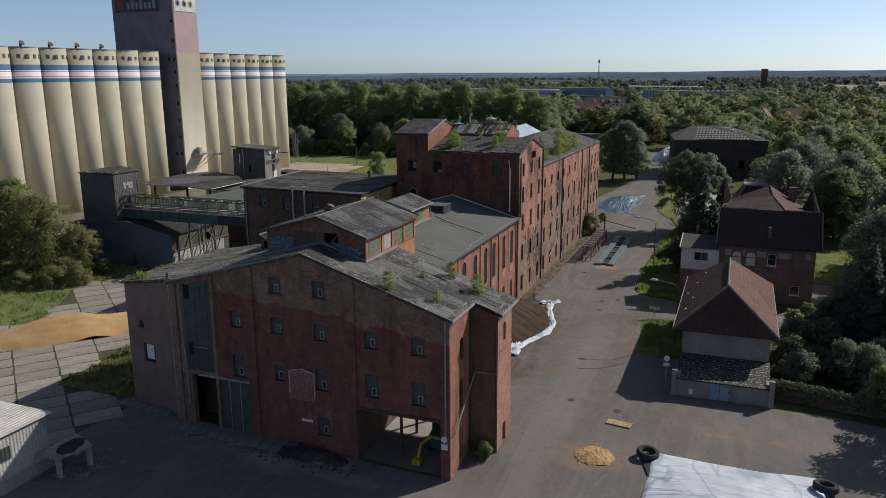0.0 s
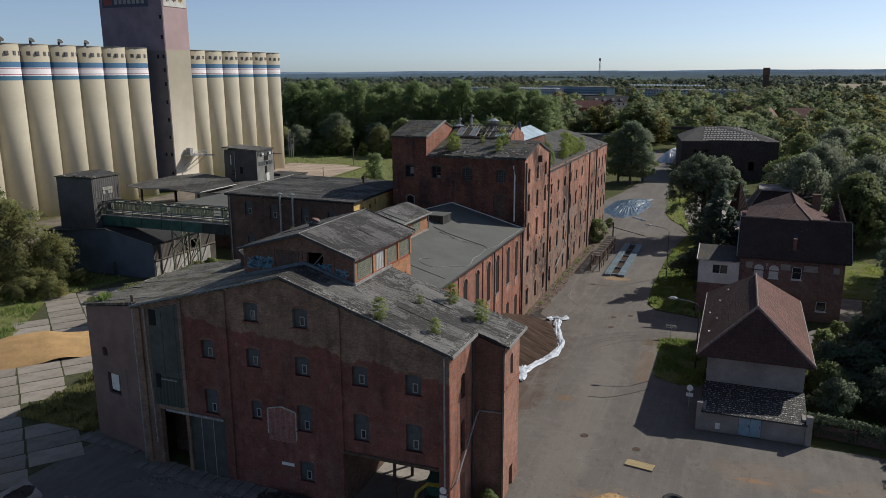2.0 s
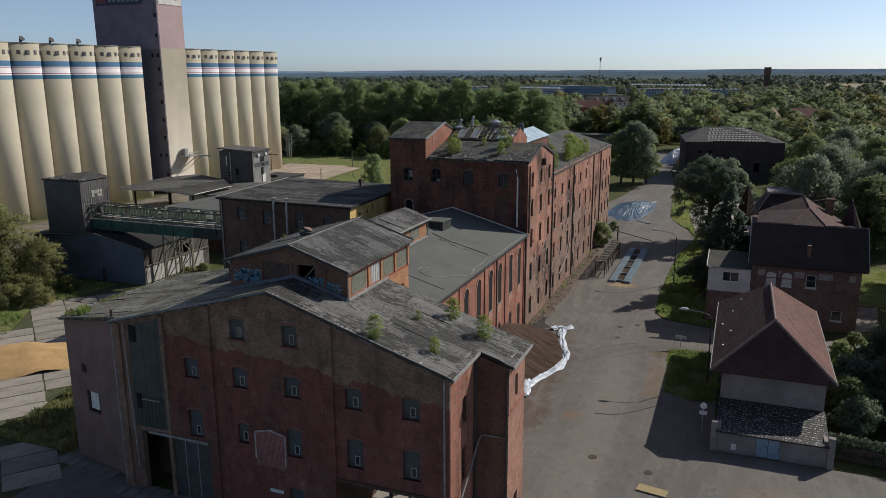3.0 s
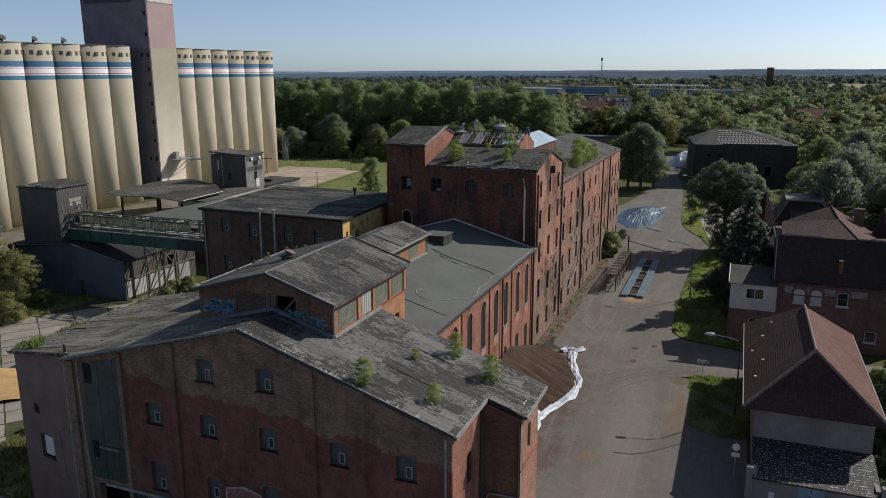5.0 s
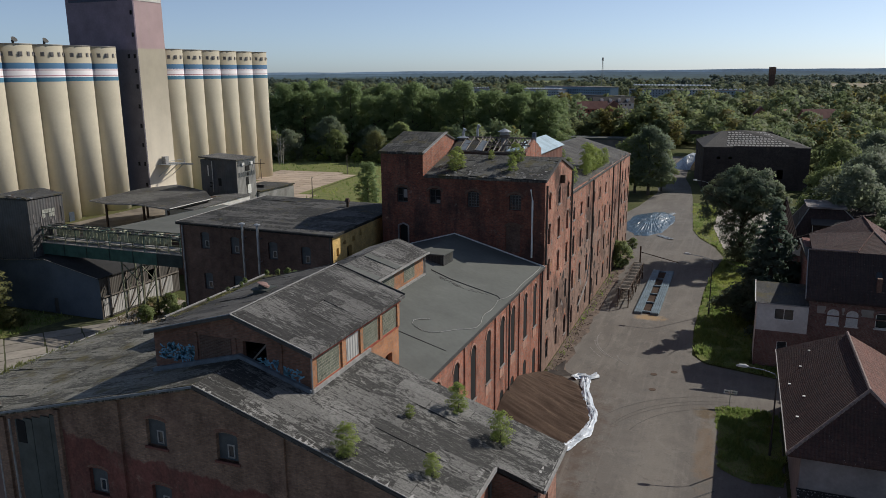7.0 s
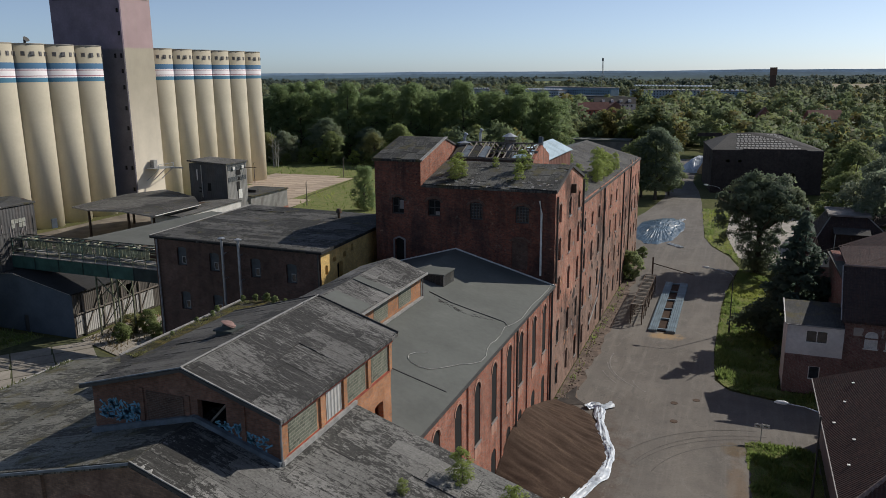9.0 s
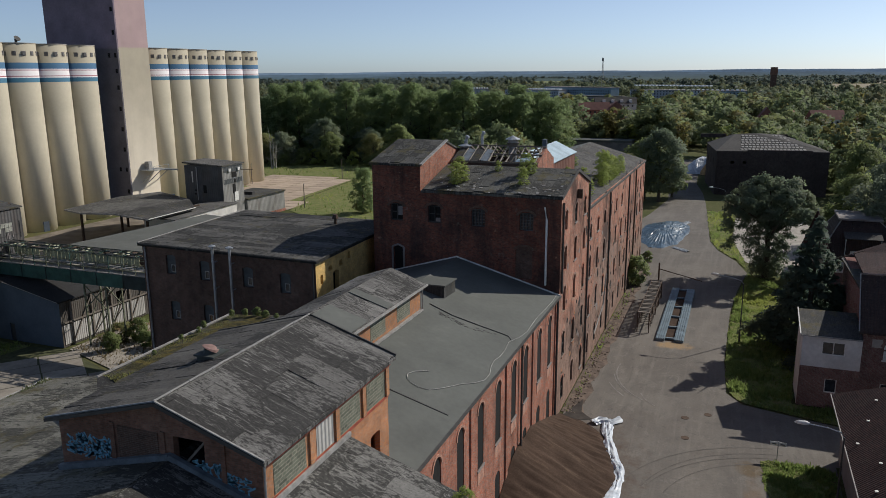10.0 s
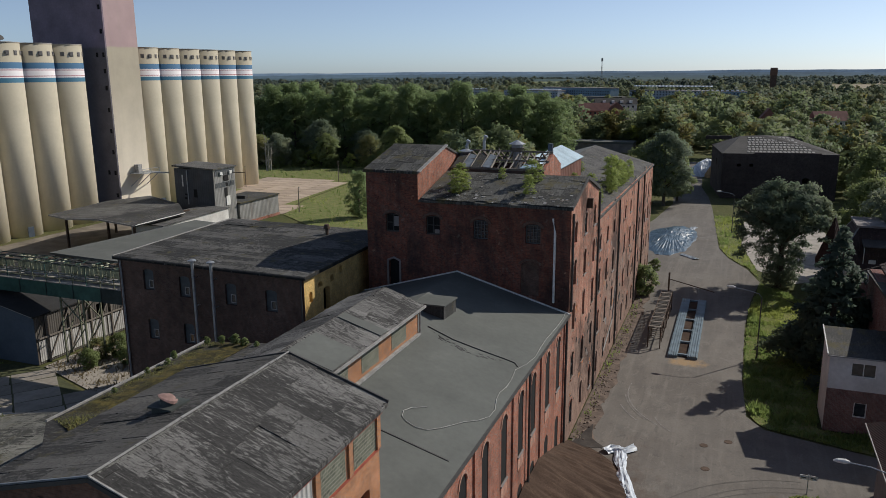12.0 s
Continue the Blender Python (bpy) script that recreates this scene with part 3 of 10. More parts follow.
def add_tube(bm, points, radii, sides=8, cap=True):
    """A round tube through points."""
    rings = []
    pts = [Vector(p) for p in points]
    for i, p in enumerate(pts):
        d = (pts[min(i + 1, len(pts) - 1)] - pts[max(i - 1, 0)]).normalized()
        u = d.orthogonal().normalized() if abs(d.z) < 0.99 else Vector((1, 0, 0))
        v = d.cross(u).normalized()
        u = v.cross(d)
        r = radii[i] if isinstance(radii, (list, tuple)) else radii
        rings.append([bm.verts.new(p + (u * math.cos(k * 2 * math.pi / sides) + v * math.sin(k * 2 * math.pi / sides)) * r) for k in range(sides)])
    for a, b in zip(rings, rings[1:]):
        for k in range(sides):
            bm.faces.new((a[k], a[(k + 1) % sides], b[(k + 1) % sides], b[k]))
    if cap:
        bm.faces.new(rings[0][::-1])
        bm.faces.new(rings[-1])


def tube(points, radii, sides=8):
    bm = bmesh.new()
    add_tube(bm, points, radii, sides)
    return bm


def prism(poly, z0, z1):
    """An upright prism over a polygon; z1 a height or one height a corner."""
    bm = bmesh.new()
    tops = z1 if isinstance(z1, (list, tuple)) else [z1] * len(poly)
    lows = z0 if isinstance(z0, (list, tuple)) else [z0] * len(poly)
    a = [bm.verts.new((x, y, z)) for (x, y), z in zip(poly, lows)]
    b = [bm.verts.new((x, y, z)) for (x, y), z in zip(poly, tops)]
    n = len(poly)
    bm.faces.new(a[::-1])
    bm.faces.new(b)
    for i in range(n):
        bm.faces.new((a[i], a[(i + 1) % n], b[(i + 1) % n], b[i]))
    bmesh.ops.recalc_face_normals(bm, faces=bm.faces)
    return bm


def slab(corners, thick):
    """A plate whose upper face runs through the corners."""
    bm = bmesh.new()
    up = [bm.verts.new(c) for c in corners]
    lo = [bm.verts.new((c[0], c[1], c[2] - thick)) for c in corners]
    n = len(up)
    bm.faces.new(up)
    bm.faces.new(lo[::-1])
    for i in range(n):
        bm.faces.new((up[i], lo[i], lo[(i + 1) % n], up[(i + 1) % n]))
    bmesh.ops.recalc_face_normals(bm, faces=bm.faces)
    return bm


def wall(a, b, z0, top, thick=0.4, openings=()):
    """A wall from a to b (outside on the right hand of that way) with openings cut through.
    top: a height or (u, z) corners; openings: (u of the middle, sill, width, height, arch rise)."""
    a, b = Vector(a), Vector(b)
    run = (b - a).length
    d = (b - a) / run
    n = Vector((d.y, -d.x))
    if abs(d.y) > 0.5:  # side walls stand a hair proud of the end walls
        a = a + d * 0.004 + n * 0.004
        run -= 0.008
    prof = [(0, top), (run, top)] if isinstance(top, (int, float)) else list(top)

    def roof(u):
        for (u0, h0), (u1, h1) in zip(prof, prof[1:]):
            if u <= u1 + 1e-6:
                return h0 + (h1 - h0) * max(0, u - u0) / max(1e-9, u1 - u0)
        return prof[-1][1]

    rects = [(u - w / 2, u + w / 2, s, s + h, r) for u, s, w, h, r in openings]
    us = sorted({round(v, 4) for v in [0, run] + [p[0] for p in prof] + [e for r in rects for e in r[:2]]})
    vs = sorted({round(v, 4) for v in [z0, max(p[1] for p in prof) + 0.01] + [e for r in rects for e in r[2:4]]})
    verts, faces, index = [], [], {}

    def vert(u, v, k):
        key = (round(u, 3), round(v, 3), k)
        if key not in index:
            p = a + d * u - n * (thick * k)
            index[key] = len(verts)
            verts.append((p.x, p.y, v))
        return index[key]

    def face(*ids):
        ids = list(dict.fromkeys(ids))
        if len(ids) > 2:
            faces.append(ids)

    for u0, u1 in zip(us, us[1:]):
        t0, t1 = roof(u0), roof(u1)
        for v0, v1 in zip(vs, vs[1:]):
            uc, vc = (u0 + u1) / 2, (v0 + v1) / 2
            if any(r[0] < uc < r[1] and r[2] < vc < r[3] for r in rects) or v0 >= max(t0, t1):
                continue
            for k in (0, 1):
                q = [vert(u0, min(v0, t0), k), vert(u1, min(v0, t1), k), vert(u1, min(v1, t1), k), vert(u0, min(v1, t0), k)]
                face(*(q if k == 0 else q[::-1]))
        face(vert(u0, t0, 0), vert(u1, t1, 0), vert(u1, t1, 1), vert(u0, t0, 1))
    for u, s in ((0, 1), (run, -1)):
        q = [vert(u, z0, 0), vert(u, roof(u), 0), vert(u, roof(u), 1), vert(u, z0, 1)]
        face(*(q[::-1] if s < 0 else q))
    for u0, u1, v0, v1, rise in rects:
        arc = [(u0, v1), (u1, v1)] if not rise else [
            ((u0 + u1) / 2 - (u1 - u0) / 2 * math.cos(i * math.pi / 8), v1 - rise + rise * math.sin(i * math.pi / 8)) for i in range(9)]
        face(vert(u0, v0, 0), vert(u0, v0, 1), vert(u1, v0, 1), vert(u1, v0, 0))
        face(vert(u0, v0, 0), vert(*arc[0], 0), vert(*arc[0], 1), vert(u0, v0, 1))
        face(vert(u1, v0, 0), vert(u1, v0, 1), vert(*arc[-1], 1), vert(*arc[-1], 0))
        for p, q in zip(arc, arc[1:]):
            face(vert(*p, 0), vert(*q, 0), vert(*q, 1), vert(*p, 1))
        if rise:
            for k in (0, 1):
                for p, q in zip(arc, arc[1:]):
                    c = (u0, v1) if (p[0] + q[0]) / 2 < (u0 + u1) / 2 else (u1, v1)
                    f = [vert(*c, k), vert(*p, k), vert(*q, k)]
                    face(*(f if k == 0 else f[::-1]))
    me = bpy.data.meshes.new("wall")
    me.from_pydata(verts, [], faces)
    return me


def put_wall(parent, name, mesh, material, label=""):
    mesh.materials.append(material)
    ob = new(name, mesh)
    if parent:
        ob.parent = parent
    return tagged(ob, label) if label else ob


def on_wall(a, b, u, z, out=0.0):
    """The matrix of a frame on a wall: x along it, y inwards, z up."""
    a, b = Vector(a), Vector(b)
    d = (b - a).normalized()
    n = Vector((d.y, -d.x))
    p = a + d * u + n * out
    return Matrix(((d.x, -n.x, 0, p.x), (d.y, -n.y, 0, p.y), (0, 0, 1, z), (0, 0, 0, 1)))


def arch_outline(w, h, rise, steps=8):
    if not rise:
        return [(-w / 2, 0), (w / 2, 0), (w / 2, h), (-w / 2, h)]
    return [(-w / 2, 0), (w / 2, 0)] + [(w / 2 * math.cos(i * math.pi / steps), h - rise + rise * math.sin(i * math.pi / steps)) for i in range(steps + 1)]


def plate(outline, y0, y1):
    bm = bmesh.new()
    f = [bm.verts.new((x, y0, z)) for x, z in outline]
    g = [bm.verts.new((x, y1, z)) for x, z in outline]
    n = len(outline)
    bm.faces.new(f)
    bm.faces.new(g[::-1])
    for i in range(n):
        bm.faces.new((f[i], g[i], g[(i + 1) % n], f[(i + 1) % n]))
    bmesh.ops.recalc_face_normals(bm, faces=bm.faces)
    return bm


WINDOWS = {}


def boarded_window(parent, m, w, h, pane):
    """A boarded opening in which a small framed light is left."""
    key = ("board", w, h, pane)
    if key not in WINDOWS:
        pw, ph, px, pz = pane
        b = wall((-w / 2, 0), (w / 2, 0), 0, h, 0.06, [(w / 2 + px, pz, pw, ph, 0)])
        b.materials.append(BOARD)
        t = 0.07
        fr = wall((px - pw / 2, -0.03), (px + pw / 2, -0.03), pz, pz + ph, 0.08, [(pw / 2, pz + t, pw - 2 * t, ph - 2 * t, 0)])
        fr.materials.append(TRIM)
        WINDOWS[key] = (b, fr, link_mesh("pane", box((px - pw / 2 + t, 0.02, pz + t), (px + pw / 2 - t, 0.04, pz + ph - t)), GLASS))
    b, fr, gl = WINDOWS[key]
    ob = part("window", b, None, parent)
    ob.matrix_basis = m
    part("frame", fr, None, ob)
    part("pane", gl, None, ob)
    return ob


def sash_window(parent, m, w, h, rise, frame_mat, cols=2, rows=3, glass=True):
    """A framed window with glazing bars and panes."""
    key = ("sash", w, h, rise, frame_mat.name, cols, rows, str(glass))
    if key not in WINDOWS:
        t = 0.09 if h > 1 else 0.06
        top = h - rise * 0.45
        cw, ch = (w - t) / cols, (top - t) / rows
        lights = [(t / 2 + cw * (i + 0.5), t + ch * k, cw - 0.07, ch - 0.06, 0) for i in range(cols) for k in range(rows)]
        fr = wall((-w / 2, -0.04), (w / 2, -0.04), 0, top, 0.09, lights)
        fr.materials.append(frame_mat)
        gl = plate(arch_outline(w, h, rise), 0.06, 0.08)
        WINDOWS[key] = (fr, link_mesh("pane", gl, glass if isinstance(glass, bpy.types.Material) else GLASS if glass else BLACK))
    fr, gl = WINDOWS[key]
    ob = part("window", fr, None, parent)
    ob.matrix_basis = m
    part("pane", gl, None, ob)
    return ob


def window_sill(parent, m, w, mat):
    key = ("sill", w, mat.name)
    if key not in WINDOWS:
        WINDOWS[key] = link_mesh("window_sill", box((-w / 2 - 0.1, -0.1, -0.12), (w / 2 + 0.1, 0.12, 0.0)), mat)
    ob = part("window_sill", WINDOWS[key], None, parent)
    ob.matrix_basis = m
    return ob


def downpipe(parent, points, r=0.07, mat=None):
    return part("downpipe", tube(points, r, 6), mat or TRIM, parent)


def sheet(name, poly, dz, material, cut=3.0):
    """A level piece of ground that follows the yard."""
    bm = bmesh.new()
    bm.faces.new([bm.verts.new((x, y, 0)) for x, y in poly])
    xs, ys = [p[0] for p in poly], [p[1] for p in poly]
    for k, (lo, hi) in enumerate(((max(min(xs), -30), min(max(xs), 24)), (max(min(ys), -27), min(max(ys), 21)))):
        v = lo + cut / 2
        while v < hi:
            n = (1, 0, 0) if k == 0 else (0, 1, 0)
            bmesh.ops.bisect_plane(bm, geom=bm.verts[:] + bm.edges[:] + bm.faces[:], plane_co=[c * v for c in n], plane_no=n)
            v += cut
    for v in bm.verts:
        v.co.z = gz(v.co.x, v.co.y) + dz
    bmesh.ops.triangulate(bm, faces=[f for f in bm.faces if len(f.verts) > 4])
    bmesh.ops.recalc_face_normals(bm, faces=bm.faces)
    if bm.faces[:] and sum(f.normal.z for f in bm.faces) < 0:
        bmesh.ops.reverse_faces(bm, faces=bm.faces)
    return part(name, bm, material)


def arch_band(w, h, r, width, out=0.06, a0=0.0, a1=180.0, n=10):
    """A connected band of bricks round an arch of half width w."""
    bm = bmesh.new()
    rings = []
    for i in range(n + 1):
        a = radians(a0 + (a1 - a0) * i / n)
        c, s_ = math.cos(a), math.sin(a)
        rings.append([bm.verts.new(p) for p in ((w * c, 0, h + r * s_), ((w + width) * c, 0, h + (r + width) * s_), ((w + width) * c, -out, h + (r + width) * s_), (w * c, -out, h + r * s_))])
    for p, q in zip(rings, rings[1:]):
        for k in range(4):
            bm.faces.new((p[k], p[(k + 1) % 4], q[(k + 1) % 4], q[k]))
    bm.faces.new(rings[0][::-1])
    bm.faces.new(rings[-1])
    bmesh.ops.recalc_face_normals(bm, faces=bm.faces)
    return bm


def felt_sheets(parent, u0, u1, v0, v1, place, material, seed, width=1.0, length=2.6, skip=0.06):
    """Overlapping felt sheets on a slope: u across the sheets, v down the slope; place(u, v) gives the point."""
    rnd = random.Random(seed)
    u = u0
    while u < u1 - 0.2:
        w = min(width * rnd.uniform(0.9, 1.1), u1 - u)
        v = v0 - rnd.uniform(0, length * 0.8)
        while v < v1 - 0.15:
            l = length * rnd.uniform(0.6, 1.25)
            a, b = max(v, v0), min(v + l, v1)
            if b - a > 0.3 and rnd.random() > skip:
                t = rnd.uniform(0.018, 0.035)
                j = [rnd.uniform(-0.05, 0.05) for _ in range(6)]
                m0, m1 = (u + w * 0.35, u + w * 0.7)
                ring = [(u + j[0] * 0.4, a), (u + w + 0.05, a), (u + w + 0.04, b + j[1]), (m1, b + j[2] * 1.6), (m0, b + j[3] * 1.6), (u + j[4] * 0.4, b + j[5])]
                part("felt_sheet", slab([place(p, min(q, v1 + 0.05), t + (0.02 if k > 1 else 0.0)) for k, (p, q) in enumerate(ring)], t + 0.03), material, parent)
            v += l - 0.04
        u += w


# ---- ground ----
bm = bmesh.new()
R_FAR = 4700
bm.faces.new([bm.verts.new((R_FAR * math.cos(i * math.pi / 16), R_FAR * math.sin(i * math.pi / 16), 0)) for i in range(32)])
for k, (lo, hi) in enumerate(((-30, 24), (-27, 21))):
    v = lo
    while v <= hi:
        n = (1, 0, 0) if k == 0 else (0, 1, 0)
        bmesh.ops.bisect_plane(bm, geom=bm.verts[:] + bm.edges[:] + bm.faces[:], plane_co=[c * v for c in n], plane_no=n)
        v += 3
for v in bm.verts:
    v.co.z = gz(v.co.x, v.co.y) - 0.06
tagged(part("ground", bm, LAND), "rough grassland and fields reaching to the horizon", "ground", kind="structure")

ROAD = [(-34, -60), (90, -60), (90, 12), (48, 19), (30, 22.2), (15.7, 22.3), (15.7, 28), (15.7, 47.2),
        (40, 48.5), (40, 55), (17.5, 55.2), (12.8, 56.4), (8.4, 57.6), (6.9, 60), (6.5, 69), (6.8, 88), (7.6, 100), (8.6, 108), (9.0, 111), (7.2, 119), (4.2, 126), (2.4, 134), (0.9, 159), (-0.3, 178),
        (-1.8, 195), (-4.4, 213), (-6.6, 276), (-16, 276), (-11.6, 211), (-9.6, 182), (-11.6, 160), (-14, 145), (-14, 113), (-7.6, 111.9), (-7.6, 50), (-7.9, 16.2), (-9, 16.2), (-9, 10), (2, 9), (2, 4.8), (0, 4.8), (0, 0), (-27, 0), (-28, 1.2), (-38, 1.2)]
tagged(sheet("road", ROAD, 0.02, ASPHALT), "worn patched asphalt yard and road between the buildings", "road", kind="structure")
BACKYARD = [(-9, 10), (-0.2, 10), (-0.2, 16.1), (-9, 16.1)]
tagged(sheet("pavement", BACKYARD, 0.03, CONCRETE), "pale bare concrete behind the gabled building", "pavement", kind="structure")
# Passage floor split by tone: shade in front, sunlight behind, put into colour.
tagged(sheet("passage_floor", [(-8.6, 0.4), (-0.4, 0.4), (-0.4, 5.6), (-8.6, 5.6)], 0.025, ASPHALT), "drive-through floor, dark front half standing for shade", "pavement", kind="structure")
tagged(sheet("passage_floor", [(-8.6, 5.6), (-0.4, 5.6), (-0.4, 10), (-8.6, 10)], 0.025, CONCRETE), "drive-through floor, pale back half standing for sunlight", "pavement", kind="structure")

# ---- gabled front building ----
front = thing("factory_building", "gabled red brick factory with boarded windows and weedy felt roof", "building")
FA, FB = (-27.3, 0), (0, 0)
APEX, ZR, ZL = -13.3, 12.98, 13.6


def front_top(x):
    return 17.28 - (x - APEX) * 0.323 if x > APEX else 17.28 + (x - APEX) * 0.263


COLS = (-20.3, -16.1, -11.8, -7.0, -2.78)
ops, wins = [], []
for x, zs in zip(COLS, ((10.9, 6.5), (14.42, 10.75, 6.45), (14.42, 10.65, 6.42, 2.05), (10.56, 6.52), (10.51, 6.45))):
    for z in zs:
        h = 1.5 if z > 9 else 2.1 if z > 3 else 1.7
        w = 1.25
        if x == -16.1 and 6 < z < 7:
            w, h = 0.9, 1.5
        ops.append((x + 27.3, z - h / 2, w, h, 0.12))
        wins.append((x, z - h / 2, w, h))
ops += [(27.3 - 4.73, -1.5, 7.75, 5.75, 0), (27.3 - 20.95, -1, 3.5, 6.05, 0), (27.3 - 24.15, -1, 2.85, 6.05, 0)]
put_wall(front, "front_wall", wall(FA, FB, -1.5, [(0, ZL), (27.3 + APEX, 17.28), (27.3, ZR)], 0.5, ops), BRICK_FACADE, "red painted brick gable with a bare brick top")
for x, z, w, h in wins:
    boarded_window(front, on_wall(FA, FB, x + 27.3, z, -0.22), w, h, (0.42, 0.72, 0.08, 0.1 if h > 1.4 else 0.3))
    window_sill(front, on_wall(FA, FB, x + 27.3, z, 0), w, BRICK_FACADE)
part("loading_bay_back", box((-26.5, 2.6, -0.8), (-22.4, 2.7, 5.2)), BRICK_DARK, front)
part("loading_bay_ceiling", box((-26.5, 0.5, 5.1), (-22.4, 2.7, 5.25)), CONCRETE, front)
part("bay_door", box((-25.1, 2.52, -0.6), (-24.3, 2.6, 3.4)), BLACK, front)
for i in range(3):
    ld = part("loading_door", box((-22.68 + i * 1.16, 0.05 + 0.02 * (i % 2), -0.6), (-21.55 + i * 1.16, 0.2, 5.0)), GREEN_GREY, front, "tall grey-green sliding door leaf")
    part("door_edge", box((-22.69 + i * 1.16, 0.02, -0.5), (-22.63 + i * 1.16, 0.06, 5.0)), TRIM, ld)
part("door_rail", bar((-24.8, -0.12, 5.1), (-19.2, -0.12, 5.08), 0.12, 0.2), TRIM, front)
clad = thing("wall_cladding", "dull grey-green metal sheets hung on the gable end", "cladding")
for i in range(5):
    x0 = -25.9 + i * 0.66
    zt = front_top(x0) - 0.35
    part("sheet", box((x0 + 0.01, -0.10 - 0.015 * (i % 2), 8.0), (x0 + 0.65, -0.05, zt)), GREEN_GREY, clad)
    part("lower_sheet", box((x0 + 0.01, -0.13 - 0.015 * (i % 2), 5.5), (x0 + 0.65, -0.05, 7.98)), GREEN_SHEET, clad)
part("window_hole", box((-25.75, -0.14, 12.3), (-25.1, -0.1, 13.6)), BLACK, clad)
part("window_hole", box((-25.55, -0.17, 7.0), (-25.1, -0.13, 8.2)), BLACK, clad)
part("rail", box((-25.0, -0.25, 7.78), (-23.4, -0.14, 7.86)), TRIM, clad)
part("cable", tube([(-26.25, -0.16, 13.6), (-26.2, -0.16, 9.0), (-26.05, -0.16, 6.0), (-26.0, -0.16, 2.0)], 0.06, 6), TRIM, clad)
# bricked-up gate with a pale outline
gate = part("bricked_arch", plate([(-1.25, 0), (1.25, 0), (1.25, 2.55), (0, 2.85), (-1.25, 2.55)], -0.04, 0.0), brick_material("brick_pink", (0.27, 0.09, 0.075), (0.21, 0.072, 0.062), 0.15), front, "bricked-up arch outlined in pale mortar")
gate.matrix_basis = on_wall(FA, FB, 27.3 - 13.8, 4.2, 0)
bm = bmesh.new()
for p, q in (((-1.25, 0.5), (-1.25, 2.6)), ((1.25, 0.3), (1.25, 2.6)), ((-1.25, 2.6), (0, 2.9)), ((0, 2.9), (1.25, 2.6))):
    add_bar(bm, (p[0], -0.03, p[1]), (q[0], -0.03, q[1]), 0.1)
part("mortar_outline", bm, PLASTER_PALE, gate)
MON_R = -8.7
# pilasters, right wall, back walls, stair bay
for x, zt, w in ((-8.8, 15.8, 0.7), (-18.5, 15.9, 0.35), (-22.7, 14.7, 0.3), (-0.4, 13.1, 0.8), (-27.0, 13.6, 0.6)):
    part("pilaster", box((x - w / 2, -0.16, 4.2 if x == -8.8 else -1.5), (x + w / 2, 0.002, zt)), BRICK_FACADE, front)
put_wall(front, "side_wall", wall((0, 0.02), (0, 10), -1.5, ZR, 0.45, [(2.6, 8.9, 0.8, 1.9, 0.3), (2.6, 4.6, 0.85, 2.6, 0.3), (2.6, 0.2, 1.0, 2.6, 0)]), BRICK, "sunlit red brick side wall")
for z, h in ((8.9, 1.9), (4.6, 2.6)):
    sash_window(front, on_wall((0, 0.02), (0, 10), 2.6, z, -0.2), 0.8, h, 0.3, RUST, 2, 3)
put_wall(front, "back_wall", wall((0, 10), (-9.0, 10), -1.5, [(0, ZR), (9.0, 15.8)], 0.4, [(4.73, -1.6, 7.75, 5.75, 0)]), BRICK)
part("passage_wall", box((-9.0, 0.5, -1.5), (-8.62, 9.6, 4.4)), BRICK_DARK, front)
part("passage_ceiling", box((-8.62, 0.5, 4.3), (-0.46, 9.6, 4.6)), CONCRETE, front)
for x, y in ((-5.4, 2.2), (-3.6, 5.2), (-5.6, 6.0), (-2.2, 8.4), (-5.0, 9.0)):
    bm = tube([(x, y, gz(x, y)), (x, y, 3.9)], 0.14, 8)
    add_tube(bm, [(x, y, 3.7), (x, y, 4.3)], [0.16, 0.34], 8)
    part("column", bm, RUST, front)
part("lintel_beam", box((-8.6, -0.1, 4.2), (-0.85, 0.4, 4.45)), RUST, front)
# Stair bay: shaded tone on the end, sunlit tone on the side.
put_wall(front, "stair_front", wall((0.001, 5.0), (2.4, 5.0), -1.5, [(0, 12.9), (2.4, 12.15)], 0.35), BRICK_BROWN, "plain brick end of the stair bay, shade in its brown")
put_wall(front, "stair_side", wall((2.4, 5.0), (2.4, 9.1), -1.5, 12.1, 0.35, [(1.9, 9.4, 0.75, 1.7, 0.15), (2.1, -0.4, 1.0, 2.1, 0.1)]), BRICK_STAIR, "sunlit brick side of the stair bay")
put_wall(front, "stair_back", wall((2.4, 9.1), (0.001, 9.1), -1.5, [(0, 12.1), (2.4, 12.9)], 0.35), BRICK)
sash_window(front, on_wall((2.4, 5.0), (2.4, 9.1), 1.9, 9.4, -0.2), 0.75, 1.7, 0.15, TRIM, 1, 2)
part("door", box((2.15, 6.65, -0.4), (2.22, 7.55, 1.65)), RUST, front, "rusty steel side door")
part("band_course", box((2.36, 4.96, 8.7), (2.46, 9.1, 8.85)), BRICK, front)
# left block, set back on a skew
put_wall(front, "corner_block_front", wall((-34.95, 2.3), (-27.9, 0.9), -0.5, [(0, 12.2), (7.2, 13.35)], 0.4, [(2.1, 8.0, 0.7, 0.8, 0.3), (3.0, 4.6, 1.7, 1.9, 0)]), RENDER, "brown rendered corner block")
put_wall(front, "corner_return", wall((-27.9, 0.9), (-27.3, 0.0), -0.5, 13.6, 0.3), RENDER)
put_wall(front, "corner_block_side", wall((-35.6, 17.3), (-34.95, 2.3), -0.5, [(0, 11.85), (15.0, 12.15)], 0.4), RENDER)
put_wall(front, "corner_block_back", wall((-27.3, 17.2), (-35.6, 17.2), -0.5, [(0, 13.2), (8.3, 11.85)], 0.4), RENDER)
m = on_wall((-34.95, 2.3), (-27.9, 0.9), 3.0, 4.6, -0.1)
